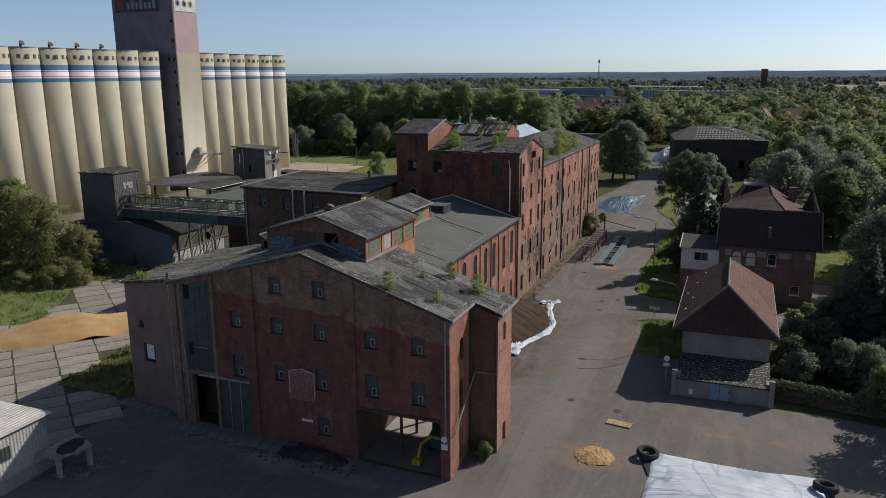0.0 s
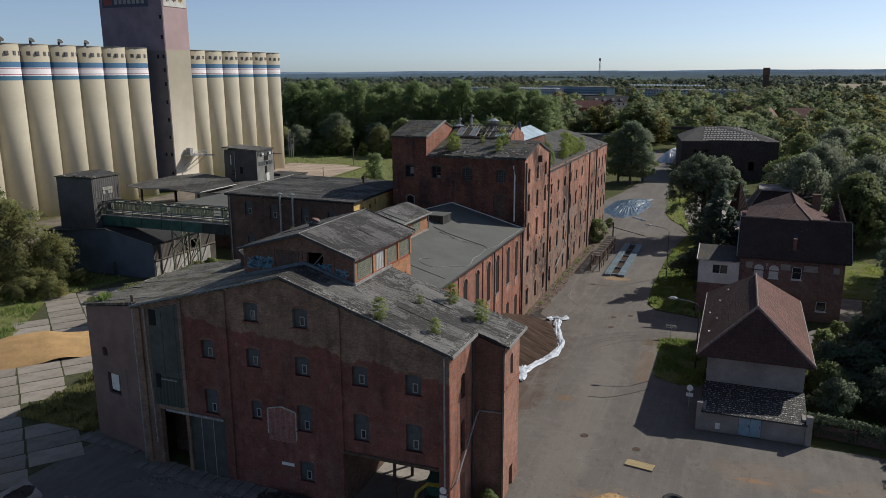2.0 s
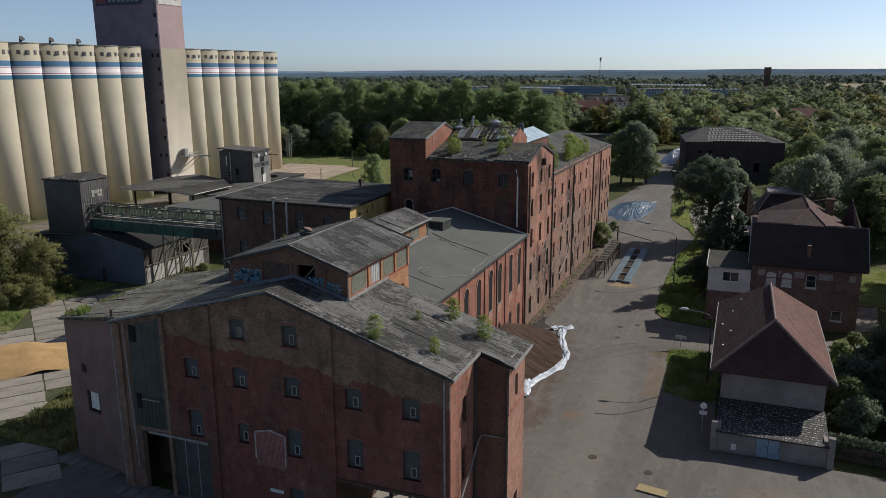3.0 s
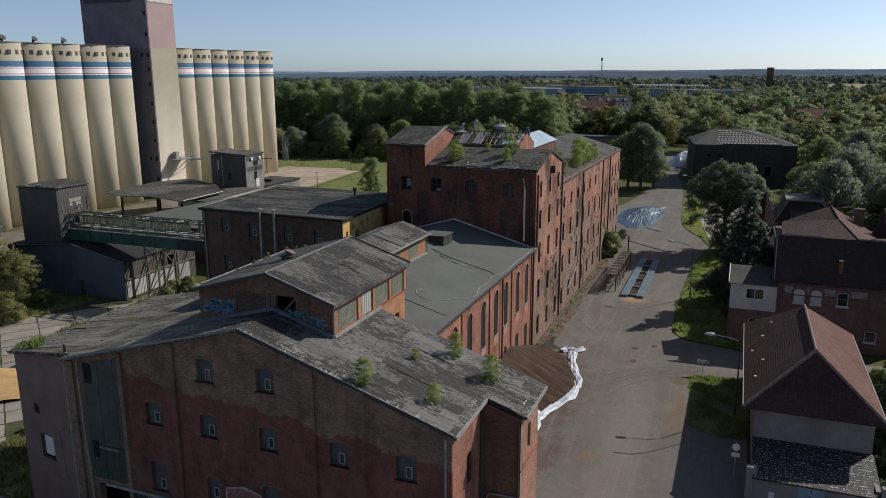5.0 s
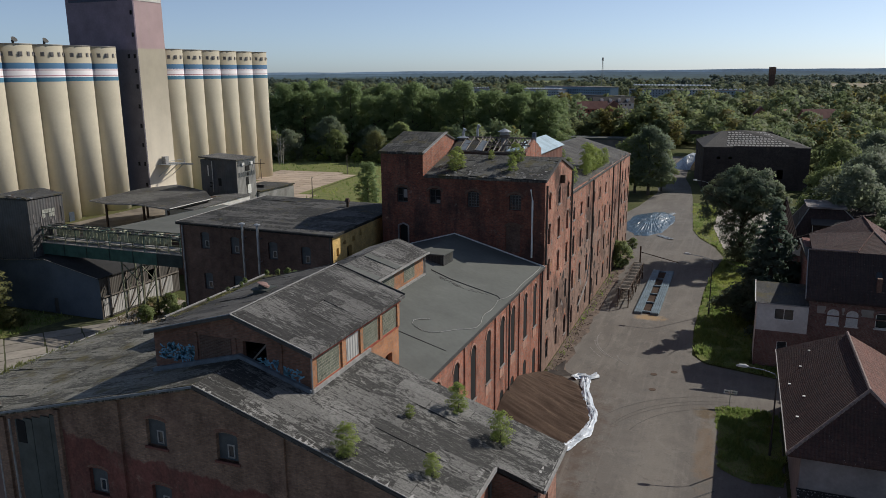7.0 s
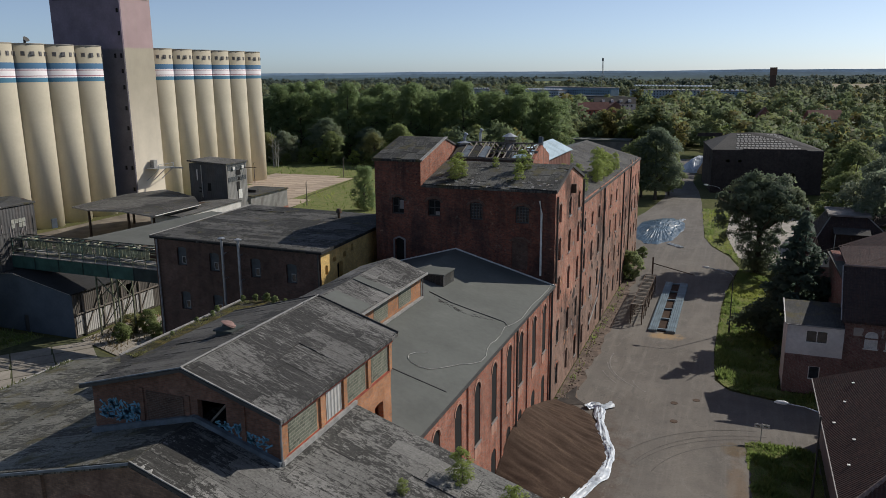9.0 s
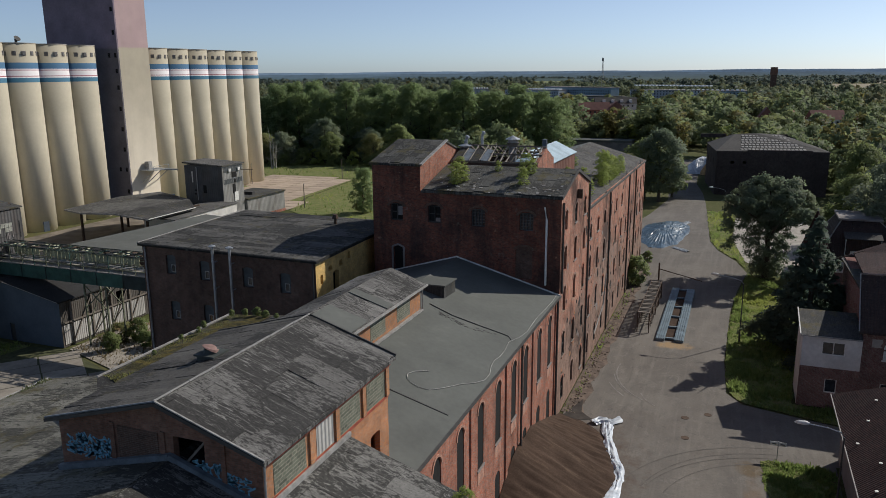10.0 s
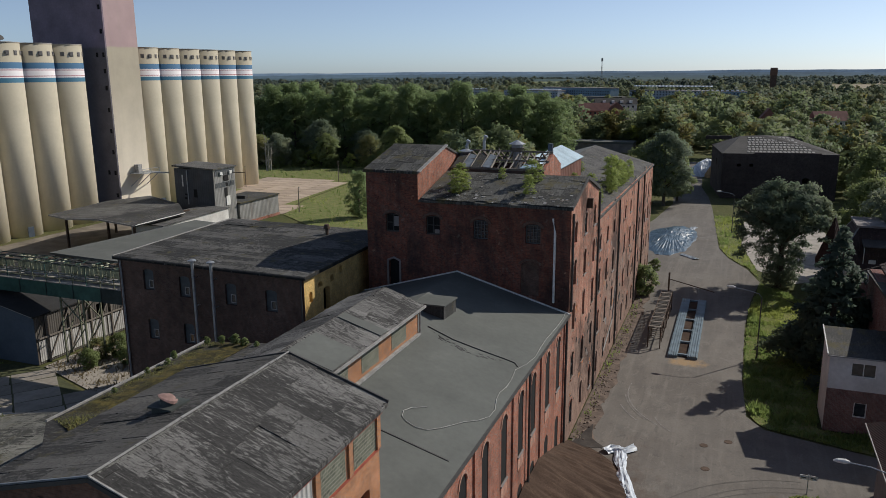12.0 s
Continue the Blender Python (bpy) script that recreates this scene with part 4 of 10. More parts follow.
ob = part("window_shutter", box((-0.5, 0, 0.35), (0.55, 0.06, 1.9)), FRAME_WHITE, front, "white panel hanging in a broken window")
ob.matrix_basis = m
ob = part("dark_opening", box((-0.85, 0.15, 0), (0.85, 0.18, 1.9)), BLACK, front)
ob.matrix_basis = m
downpipe(front, [(-27.5, 0.0, 13.4), (-27.5, 0.0, -0.3)], 0.1, TRIM)
downpipe(front, [(-0.35, -0.22, 12.9), (-0.35, -0.22, 3.2)], 0.07)
downpipe(front, [(-0.25, -0.2, 2.5), (0.3, 0.4, 3.4), (0.35, 4.6, 6.6)], 0.07)
downpipe(front, [(0.08, 4.6, 12.8), (0.08, 4.6, 0.0)], 0.1, DARK_TRIM)
downpipe(front, [(2.3, 4.9, 12.0), (2.3, 4.9, 0.3)], 0.07, DARK_TRIM)
downpipe(front, [(0.35, 4.6, 6.6), (0.5, 4.9, 7.0), (2.28, 4.9, 7.05)], 0.06)
part("round_sign", tube([(-0.48, -0.24, 2.9), (-0.48, -0.19, 2.9)], 0.27, 14), FRAME_WHITE, front, "round white plate")
part("conduit", tube([(-30.6, 1.36, 7.2), (-30.2, 1.28, 7.3), (-30.1, 1.26, 4.0), (-30.5, 1.34, 3.8)], 0.035, 6), TRIM, front)
# Dark plates on the wall stand in for the shade of recesses.
for z in (9.4, 12.0):
    part("wall_recess", box((-28.5, 0.93, z), (-28.25, 0.99, z + 2.2), pose(0, 0, 0)), BRICK_DARK, front)
part("wall_sign", box((-0.75, -0.23, 2.0), (-0.2, -0.18, 2.5)), FRAME_WHITE, front, "small white plate")
for x, z, w, h in wins:
    if z > 3:
        ob = part("arch_lintel", arch_band(w / 2 + 0.02, h - 0.1, 0.16, 0.16, 0.02, 15, 165, 6), BRICK_BROWN, front)
        ob.matrix_basis = on_wall(FA, FB, x + 27.3, z, 0)
part("notice_board", box((-14.0, -0.06, 2.25), (-12.9, -0.02, 2.5)), FRAME_WHITE, front)


def front_roof(x):
    return 17.55 + (x - APEX) * (-0.325 if x > APEX else 0.265)


part("roof_slope", slab([(APEX, -0.35, front_roof(APEX)), (0.25, -0.35, front_roof(0.25)), (0.25, 5.0, front_roof(0.25)), (2.7, 5.0, front_roof(2.7)), (2.7, 9.3, front_roof(2.7)), (2.7, 9.9, front_roof(2.7)), (APEX, 10.1, front_roof(APEX))], 0.22), FELT_FRONT, front, "scuffed grey felt roof slope")
def left_z(x, y):
    """The left slope: it flattens out over the corner block."""
    if x > -27.5:
        return front_roof(x)
    k = (-27.5 - x) / (7.7 + 0.04 * y)
    return front_roof(-27.5) * (1 - k) + (12.5 - 0.02 * y) * k


bm = bmesh.new()
V_ = [bm.verts.new((x, y, left_z(x, y))) for x, y in ((APEX, -0.35), (APEX, 10.1), (-19, 10.1), (-19, -0.35), (-27.5, -0.35), (-27.5, 10.1), (-26.2, 13.0), (-29.7, 17.4), (-35.2, 1.95), (-35.55, 9.3), (-35.9, 17.5), (-27.5, 0.6))]
for ids in ((0, 3, 2, 1), (3, 4, 11, 5, 2), (2, 5, 6), (11, 8, 9, 5), (5, 9, 10, 7), (5, 7, 6)):
    bm.faces.new([V_[i] for i in ids])
bmesh.ops.recalc_face_normals(bm, faces=bm.faces)
if sum(f.normal.z for f in bm.faces) < 0:
    bmesh.ops.reverse_faces(bm, faces=bm.faces)
bmesh.ops.solidify(bm, geom=bm.faces[:], thickness=0.2)
part("roof_slope", bm, FELT_LEFT, front, "mossy grey felt roof slope with weeds")
for p, q in (((APEX, -0.38), (0.28, -0.38)), ((APEX, -0.38), (-27.6, -0.38))):
    part("verge_board", bar((p[0], p[1], front_roof(p[0]) - 0.05), (q[0], q[1], front_roof(q[0]) - 0.05), 0.06, 0.11), SLATE_BLUE if q[0] < APEX else DARK_TRIM, front)
part("verge_flashing", bar((APEX, -0.34, front_roof(APEX) + 0.05), (0.2, -0.34, front_roof(0.2) + 0.05), 0.045, 0.04), TRIM, front, "pale weathered roof edging")
rnd = random.Random(31)
for i in range(46):
    x = APEX + 0.2 + i * 0.29
    w, d = rnd.uniform(0.1, 0.3), rnd.uniform(0.12, 0.5)
    z = front_roof(x) + 0.025
    part("felt_tatter", slab([(x, -0.3, z + 0.02), (x + w, -0.3, z + 0.02 - w * 0.325), (x + w * rnd.uniform(0.4, 1), -0.3 + d, z - w * 0.325), (x + rnd.uniform(-0.1, 0.1), -0.3 + d * rnd.uniform(0.5, 1.2), z)], 0.03), TRIM if rnd.random() < 0.6 else FELT_X, front)
for i in range(26):
    y = -0.2 + i * 0.36
    x = 0.2 if y < 4.8 else 2.65
    z = front_roof(x) + 0.03
    d = rnd.uniform(0.2, 0.9)
    part("felt_tatter", slab([(x, y, z), (x, y + 0.3, z), (x - d, y + 0.3 * rnd.uniform(0.4, 1), z + d * 0.325), (x - d * 0.7, y + rnd.uniform(-0.1, 0.2), z + d * 0.7 * 0.325)], 0.03), TRIM if rnd.random() < 0.5 else FELT_X, front)
part("eave_flashing", bar((0.3, -0.3, front_roof(0.25) - 0.1), (0.3, 5.0, front_roof(0.25) - 0.1), 0.1, 0.2), TRIM, front)
part("eave_flashing", bar((2.75, 5.0, front_roof(2.7) - 0.1), (2.75, 9.9, front_roof(2.7) - 0.1), 0.1, 0.2), TRIM, front)

felt_sheets(front, -0.3, 3.4, APEX + 0.1, 0.2, lambda u, v, t: (v, u, front_roof(v) + t), FELT_FRONT, 61, 1.0, 3.2)
felt_sheets(front, 3.4, 4.95, MON_R, 0.2, lambda u, v, t: (v, u, front_roof(v) + t), FELT_FRONT, 62, 0.8, 2.6)
felt_sheets(front, 5.0, 9.9, MON_R, 2.65, lambda u, v, t: (v, u, front_roof(v) + t), FELT_FRONT, 63, 1.0, 2.8)
felt_sheets(front, -0.3, 3.2, 0.1, 13.6, lambda u, v, t: (APEX - v, u, front_roof(APEX - v) + t), FELT_LEFT, 64, 0.9, 2.4)
felt_sheets(front, 3.2, 9.8, 6.1, 14.1, lambda u, v, t: (APEX - v, u, front_roof(APEX - v) + t), FELT_LEFT, 65, 1.0, 2.2)
felt_sheets(front, 2.2, 16.9, 14.3, 21.9, lambda u, v, t: (APEX - v, u, left_z(APEX - v, u) + t), FELT_LEFT, 66, 1.0, 2.4)
part("eave_edge", tube([(-35.2, 1.95, 12.46), (-35.55, 9.3, 12.31), (-35.9, 17.5, 12.15)], 0.07, 6), TRIM, front)
part("eave_edge", tube([(-35.9, 17.5, 12.15), (-29.7, 17.4, 13.17)], 0.07, 6), TRIM, front)

# ---- roof monitor over the front building ----
mon = thing("roof_monitor", "low brick roof monitor with bricked-in lights, graffiti and grey felt roof", "roof monitor")
MA, MB, MY0, MY1, MR = -19.0, -9.16, 3.6, 14.3, -13.6
# End in darker brick than the sunlit side: shade put into colour.
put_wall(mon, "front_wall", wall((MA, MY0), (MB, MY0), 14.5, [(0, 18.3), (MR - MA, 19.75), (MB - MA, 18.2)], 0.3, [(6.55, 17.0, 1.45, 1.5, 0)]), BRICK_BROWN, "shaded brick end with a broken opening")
part("recessed_panel", box((-15.9, MY0 - 0.03, 16.9), (-13.9, MY0 + 0.002, 18.5)), BRICK_DARK, mon)
for x in (-16.15, -13.65, -10.85):
    part("pilaster", box((x - 0.1, MY0 - 0.07, 16.4), (x + 0.1, MY0 - 0.002, 18.6)), BRICK_BROWN, mon)
for p, q in ((MA - 0.1, APEX), (APEX, MB + 0.1)):
    part("base_flashing", bar((p, MY0 - 0.12, front_roof(p) + 0.12), (q, MY0 - 0.12, front_roof(q) + 0.12), 0.22, 0.24), SLATE_BLUE, mon, "blue-grey lead flashing")
part("broken_strut", bar((MA + 5.9, MY0 + 0.15, 17.0), (MA + 7.2, MY0 + 0.15, 18.4), 0.09), WOOD_GREY, mon)
part("void_backing", box((MA + 5.6, MY0 + 2.5, 16.2), (MA + 7.6, MY0 + 2.6, 18.6)), BLACK, mon)
side = [(0, 18.2), (MY1 - MY0, 18.2)]
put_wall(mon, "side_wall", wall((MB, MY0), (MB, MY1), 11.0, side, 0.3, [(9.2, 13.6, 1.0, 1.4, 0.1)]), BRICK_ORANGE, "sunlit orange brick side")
for y, w, mat, lab in ((5.4, 2.3, BRICK_GREY, "grey brick infill"), (8.1, 1.4, PALE_SHEET, "white louvred shutter"), (10.35, 1.9, BRICK_GREY, "grey brick infill"), (13.0, 2.0, BRICK_GREY, "grey brick infill")):
    ob = part("infill_panel" if mat == BRICK_GREY else "shutter", box((-w / 2, -0.02, 0), (w / 2, 0.05, 1.45)), mat, mon, lab)
    ob.matrix_basis = on_wall((MB, MY0), (MB, MY1), y - MY0, 16.45, 0.0)
for y in (3.75, 6.95, 9.1, 11.65, 14.15):
    part("pilaster", box((MB, y - 0.16, 16.4), (MB + 0.1, y + 0.16, 17.98)), BRICK_ORANGE, mon)
part("cornice", box((MB, MY0, 17.98), (MB + 0.2, MY1, 18.2)), RED_PAINT, mon)
part("string_course", box((MB, MY0, 16.3), (MB + 0.06, MY1, 16.4)), RED_PAINT, mon)
put_wall(mon, "back_wall", wall((MB, MY1), (MA, MY1), 11.0, [(0, 18.2), (MB - MR, 19.75), (MB - MA, 18.3)], 0.3), BRICK)
put_wall(mon, "left_wall", wall((MA, MY1), (MA, MY0), 13.5, 18.3, 0.3), BRICK_DARK)
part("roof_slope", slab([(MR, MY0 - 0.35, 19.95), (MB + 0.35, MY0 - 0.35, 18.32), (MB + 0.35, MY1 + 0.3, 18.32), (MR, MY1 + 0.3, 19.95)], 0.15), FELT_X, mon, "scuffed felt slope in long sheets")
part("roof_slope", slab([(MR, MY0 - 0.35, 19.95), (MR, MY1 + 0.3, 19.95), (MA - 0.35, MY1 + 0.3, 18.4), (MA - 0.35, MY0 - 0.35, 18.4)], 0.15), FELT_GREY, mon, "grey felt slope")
felt_sheets(mon, MY0 - 0.3, MY1 + 0.25, 0.1, MB + 0.3 - MR, lambda u, v, t: (MR + v, u, 19.95 - v * 1.63 / 4.79 + t), FELT_X, 71, 1.0, 2.8)
felt_sheets(mon, MY0 - 0.3, MY1 + 0.25, 0.1, MR - MA + 0.3, lambda u, v, t: (MR - v, u, 19.95 - v * 1.55 / 5.75 + t), FELT_GREY, 72, 1.0, 2.8)
rnd = random.Random(17)
y = MY0 - 0.36
while y < MY1 + 0.2:
    l = min(rnd.uniform(0.5, 1.3), MY1 + 0.3 - y)
    part("ridge_cap", bar((MR + rnd.uniform(-0.02, 0.02), y, 20.03), (MR + rnd.uniform(-0.02, 0.02), y + l - 0.03, 20.03), rnd.uniform(0.06, 0.11), 0.05), TRIM, mon)
    y += l
for q in (MB + 0.36, MA - 0.36):
    part("verge_board", bar((MR, MY1 + 0.3, 19.97), (q, MY1 + 0.3, 18.4), 0.08, 0.14), DARK_TRIM, mon)
    part("verge_flashing", bar((MR, MY0 - 0.33, 20.0), (q, MY0 - 0.33, 18.42), 0.07, 0.05), TRIM if q > MR else SLATE_BLUE, mon)
for q in (MB + 0.36, MA - 0.36):
    part("verge_board", bar((MR, MY0 - 0.38, 19.88), (q, MY0 - 0.38, 18.3), 0.06, 0.14), DARK_TRIM, mon)
part("base_flashing", bar((MB + 0.08, MY0, front_roof(MB) + 0.06), (MB + 0.08, 10.1, front_roof(MB) + 0.06), 0.2, 0.2), TRIM, mon)
downpipe(mon, [(MB + 0.12, MY0 - 0.05, 18.1), (MB + 0.12, MY0 - 0.05, 16.1)], 0.05, TRIM)
# sprayed marks, kept as shapeless strokes
spray = plain("spray_pale_blue", (0.15, 0.33, 0.44), 0.7, vary=4)
rnd = random.Random(4)
for cx, cz, n, wd in ((-17.4, 17.3, 95, 1.15), (-11.5, 17.25, 34, 0.7), (-10.3, 16.9, 44, 0.65)):
    bm = bmesh.new()
    for i in range(n):
        x, z, a = cx + rnd.uniform(-wd, wd), cz + rnd.uniform(-0.42, 0.42), rnd.uniform(0, 3.1)
        r = rnd.uniform(0.10, 0.26)
        add_bar(bm, (x - r * math.cos(a), MY0 - 0.012, z - r * math.sin(a)), (x + r * math.cos(a), MY0 - 0.012, z + r * math.sin(a)), 0.02, 0.075)
    tagged(part("graffiti", bm, spray, mon), "pale blue sprayed lettering", kind="stuff")
# roof exhaust
vent = thing("roof_ventilator", "squat metal roof ventilator with a rusty tilted cap", "ventilator")
part("base", prism([(-15.8, 8.45), (-14.9, 8.45), (-14.9, 9.35), (-15.8, 9.35)], 19.0, 19.66), GREEN_GREY, vent)
part("collar", prism([(-15.9, 8.35), (-14.8, 8.35), (-14.8, 9.45), (-15.9, 9.45)], 19.66, 19.74), GREEN_GREY, vent)
part("shaft", tube([(-15.35, 8.9, 19.74), (-15.35, 8.9, 19.92)], [0.36, 0.3], 10), GREEN_GREY, vent)
part("cap", tube([(-15.37, 8.88, 19.9), (-15.34, 8.91, 19.97), (-15.32, 8.93, 20.06)], [0.4, 0.36, 0.16], 12), plain("red_oxide", (0.24, 0.15, 0.13), 0.8, vary=3), vent, "faded red cap")

# low mossy strip beside the monitors
strip = thing("valley_roof", "moss-covered strip of felt roof with pale edge", "roof")
part("roof_slope", slab([(-19.0, 9.8, 16.35), (-19.0, 24.2, 16.35), (-25.9, 24.2, 15.7), (-25.9, 12.2, 15.7), (-23.5, 9.8, 15.9)], 0.25), FELT_GREY, strip)
part("moss_bed", slab([(-22.3, 10.6, 16.1), (-22.3, 24.0, 16.1), (-25.5, 24.0, 15.79), (-25.5, 12.6, 15.79)], 0.02), FELT_MOSS, strip, "bed of brownish moss")
put_wall(strip, "outer_wall", wall((-25.7, 24.0), (-25.7, 12.2), 0, 15.5, 0.4), BRICK_DARK)
put_wall(strip, "end_wall", wall((-19.2, 24.0), (-25.7, 24.0), 10, [(0, 16.1), (6.5, 15.5)], 0.3), BRICK_DARK)
part("edge_flashing", bar((-25.9, 12.2, 15.74), (-25.9, 24.2, 15.74), 0.12, 0.1), TRIM, strip)

# ---- second monitor ----
mon2 = thing("roof_monitor", "second roof monitor with orange brick side and patched felt roof", "roof monitor")
NA, NB, NY0, NY1, NR = -20.6, -15.5, 14.35, 33.6, -18.1
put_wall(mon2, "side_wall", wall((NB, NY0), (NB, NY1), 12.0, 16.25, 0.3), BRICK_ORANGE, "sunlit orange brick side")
for y in (15.7, 18.4, 22.2, 26.2, 30.4):
    ob = part("infill_panel", box((-1.15, -0.02, 0), (1.15, 0.05, 1.35)), BRICK_GREY, mon2)
    ob.matrix_basis = on_wall((NB, NY0), (NB, NY1), y - NY0, 14.65, 0.0)
put_wall(mon2, "end_wall", wall((NB, NY1), (NA, NY1), 12.0, [(0, 16.25), (NB - NR, 17.2), (NB - NA, 16.25)], 0.3), BRICK_ORANGE)
put_wall(mon2, "left_wall", wall((NA, NY1), (NA, NY0), 12.0, 16.25, 0.3), BRICK_DARK)
part("roof_slope", slab([(NR, NY0, 17.35), (NB + 0.4, NY0, 16.35), (NB + 0.4, NY1 + 0.35, 16.35), (NR, NY1 + 0.35, 17.35)], 0.14), FELT_X, mon2)
part("roof_slope", slab([(NR, NY0, 17.35), (NR, NY1 + 0.35, 17.35), (NA - 0.4, NY1 + 0.35, 16.35), (NA - 0.4, NY0, 16.35)], 0.14), FELT_X, mon2)
felt_sheets(mon2, NY0, NY1 + 0.3, 0.05, NB + 0.35 - NR, lambda u, v, t: (NR + v, u, 17.35 - v / 3.0 + t), FELT_X, 73, 1.1, 1.6)
felt_sheets(mon2, NY0, NY1 + 0.3, 0.05, NR - NA + 0.35, lambda u, v, t: (NR - v, u, 17.35 - v / 2.9 + t), FELT_X, 74, 1.1, 1.6)
for y0, y1, v0 in ((20.9, 24.1, 0.25), (26.9, 27.9, 0.1)):
    part("felt_patch", slab([(NR + v0, y0, 17.35 - v0 / 3.0 + 0.07), (NB + 0.38, y0 + 0.05, 16.48), (NB + 0.38, y1, 16.48), (NR + v0, y1 - 0.1, 17.35 - v0 / 3.0 + 0.07)], 0.05), FELT_PLAIN, mon2, "smooth new grey felt patch")
part("gutter", bar((NB + 0.45, NY0, 16.28), (NB + 0.45, NY1 + 0.35, 16.28), 0.12, 0.14), TRIM, mon2)
part("base_flashing", bar((NB + 0.1, NY0, 14.35), (NB + 0.1, NY1 + 0.1, 14.35), 0.2, 0.16), TRIM, mon2)
downpipe(mon2, [(NB + 0.35, NY1 + 0.1, 16.25), (NB + 0.12, NY1 + 0.1, 15.9), (NB + 0.12, NY1 + 0.1, 14.4)], 0.06)

# ---- hall with round-arched windows ----
hall = thing("factory_hall", "brick hall with tall round-arched windows and smooth grey felt roof", "building")
HX, HY0, HY1, HR = -8.2, 14.4, 48.3, -17.9
ops = []
for y in (45.6, 41.9, 37.5, 34.1, 30.1, 26.2, 22.3, 18.4):
    ops.append((y - HY0, 6.4, 1.25, 4.6, 0.6))
    ops.append((y - HY0, 1.0, 1.2, 3.0, 0.5))
put_wall(hall, "side_wall", wall((HX, HY0), (HX, HY1), 0, 12.0, 0.45, ops), BRICK, "sunlit red brick wall with tall arched windows")
for u, s, w, h, r in ops:
    if h > 4:
        ob = part("window", plate(arch_outline(w, h, r), 0.04, 0.08), BLACK, hall, "black plate standing in for the unlit window opening")
        ob.matrix_basis = on_wall((HX, HY0), (HX, HY1), u, s, 0)
        ob = part("apron_panel", box((-w / 2 - 0.04, -0.03, -1.05), (w / 2 + 0.04, 0.1, -0.12)), PINK_WASH, hall, "pale pink washed panel under the window")
        ob.matrix_basis = on_wall((HX, HY0), (HX, HY1), u, s, 0)
        window_sill(hall, on_wall((HX, HY0), (HX, HY1), u, s, 0), w, PLASTER)
        ob = part("arch_trim", arch_band(0.65, h - r, 0.62, 0.16), PINK_WASH, hall)
        ob.matrix_basis = on_wall((HX, HY0), (HX, HY1), u, s, 0)
    else:
        ob = part("window", plate(arch_outline(w, h, r), 0.04, 0.08), BLACK, hall, "black plate standing in for the unlit window opening")
        ob.matrix_basis = on_wall((HX, HY0), (HX, HY1), u, s, 0)
for y in (24.25, 32.1, 39.7, 47.8):
    part("pilaster", box((HX, y - 0.25, 0), (HX + 0.12, y + 0.25, 11.8)), BRICK, hall)
downpipe(hall, [(HX + 0.2, 35.7, 11.9), (HX + 0.2, 35.7, 0.2)], 0.09, DARK_TRIM)
downpipe(hall, [(HX + 0.2, 47.9, 11.9), (HX + 0.2, 47.9, 0.2)], 0.09, DARK_TRIM)
put_wall(hall, "front_wall", wall((-27, HY0), (HX, HY0), 0, [(0, 12.2), (9.1, 14.7), (18.8, 12.0)], 0.4), BRICK)
put_wall(hall, "left_wall", wall((-27, HY1), (-27, HY0), 0, 12.2, 0.4), BRICK_DARK)
part("roof_slope", slab([(HR, HY0, 14.95), (HX + 0.3, HY0, 12.1), (HX + 0.3, HY1 - 0.02, 12.1), (HR, HY1 - 0.02, 14.95)], 0.2), FELT_PLAIN, hall, "smooth grey-green felt slope")
part("roof_slope", slab([(HR, HY0, 14.95), (HR, HY1 - 0.02, 14.95), (-27.2, HY1 - 0.02, 12.3), (-27.2, HY0, 12.3)], 0.2), FELT_PLAIN, hall)
part("eave_gutter", bar((HX + 0.35, HY0, 12.05), (HX + 0.35, HY1, 12.05), 0.14, 0.14), DARK_TRIM, hall)
part("abutment_flashing", bar((HR, HY1 - 0.1, 15.0), (HX + 0.3, HY1 - 0.1, 12.15), 0.12, 0.12), FRAME_WHITE, hall)
part("abutment_flashing", bar((HR, HY1 - 0.1, 15.0), (-27, HY1 - 0.1, 12.4), 0.12, 0.12), FRAME_WHITE, hall)
vb = thing("roof_vent_box", "grey felt-clad vent box on the ridge of the hall roof", "vent box")
part("body", prism([(-17.4, 37.6), (-15.1, 37.6), (-15.0, 39.9), (-17.3, 39.9)], 13.7, 15.15), FELT_DARK, vb)
part("lid", slab([(-17.5, 37.5, 15.25), (-15.0, 37.5, 15.25), (-14.9, 40.0, 15.25), (-17.4, 40.0, 15.25)], 0.1), FELT_PLAIN, vb)
cab = thing("loose_cable", "pale cable lying in loops on the hall roof", "cable")


def hall_z(x):
    return 14.95 - (x - HR) * 0.2865 + 0.03


for pts in ([(-11.43, 25.2), (-12.07, 24.45), (-12.29, 23.8), (-12.11, 23.26), (-11.74, 22.94), (-11.12, 22.77), (-10.53, 23.0), (-10.04, 23.7), (-9.59, 24.57), (-9.24, 25.3), (-8.6, 26.2), (-8.23, 27.07), (-8.21, 28.1), (-8.51, 29.4), (-8.6, 30.4), (-8.47, 31.4), (-8.5, 32.7), (-8.6, 33.6), (-8.68, 34.3), (-8.3, 35.8), (-8.12, 37.4), (-8.2, 39.5), (-8.24, 41.2), (-8.14, 44.0), (-8.12, 46.4), (-8.22, 48.1)],):
    part("cable", tube([(x, y, hall_z(x) + 0.02) for x, y in pts], 0.022, 6), plain("cable_sheath", (0.40, 0.395, 0.37), 0.6, vary=0.6, lo=0.5), cab)
seam = thing("tar_seam", "dark tar seam across the hall roof", "roof seam")
rnd = random.Random(77)
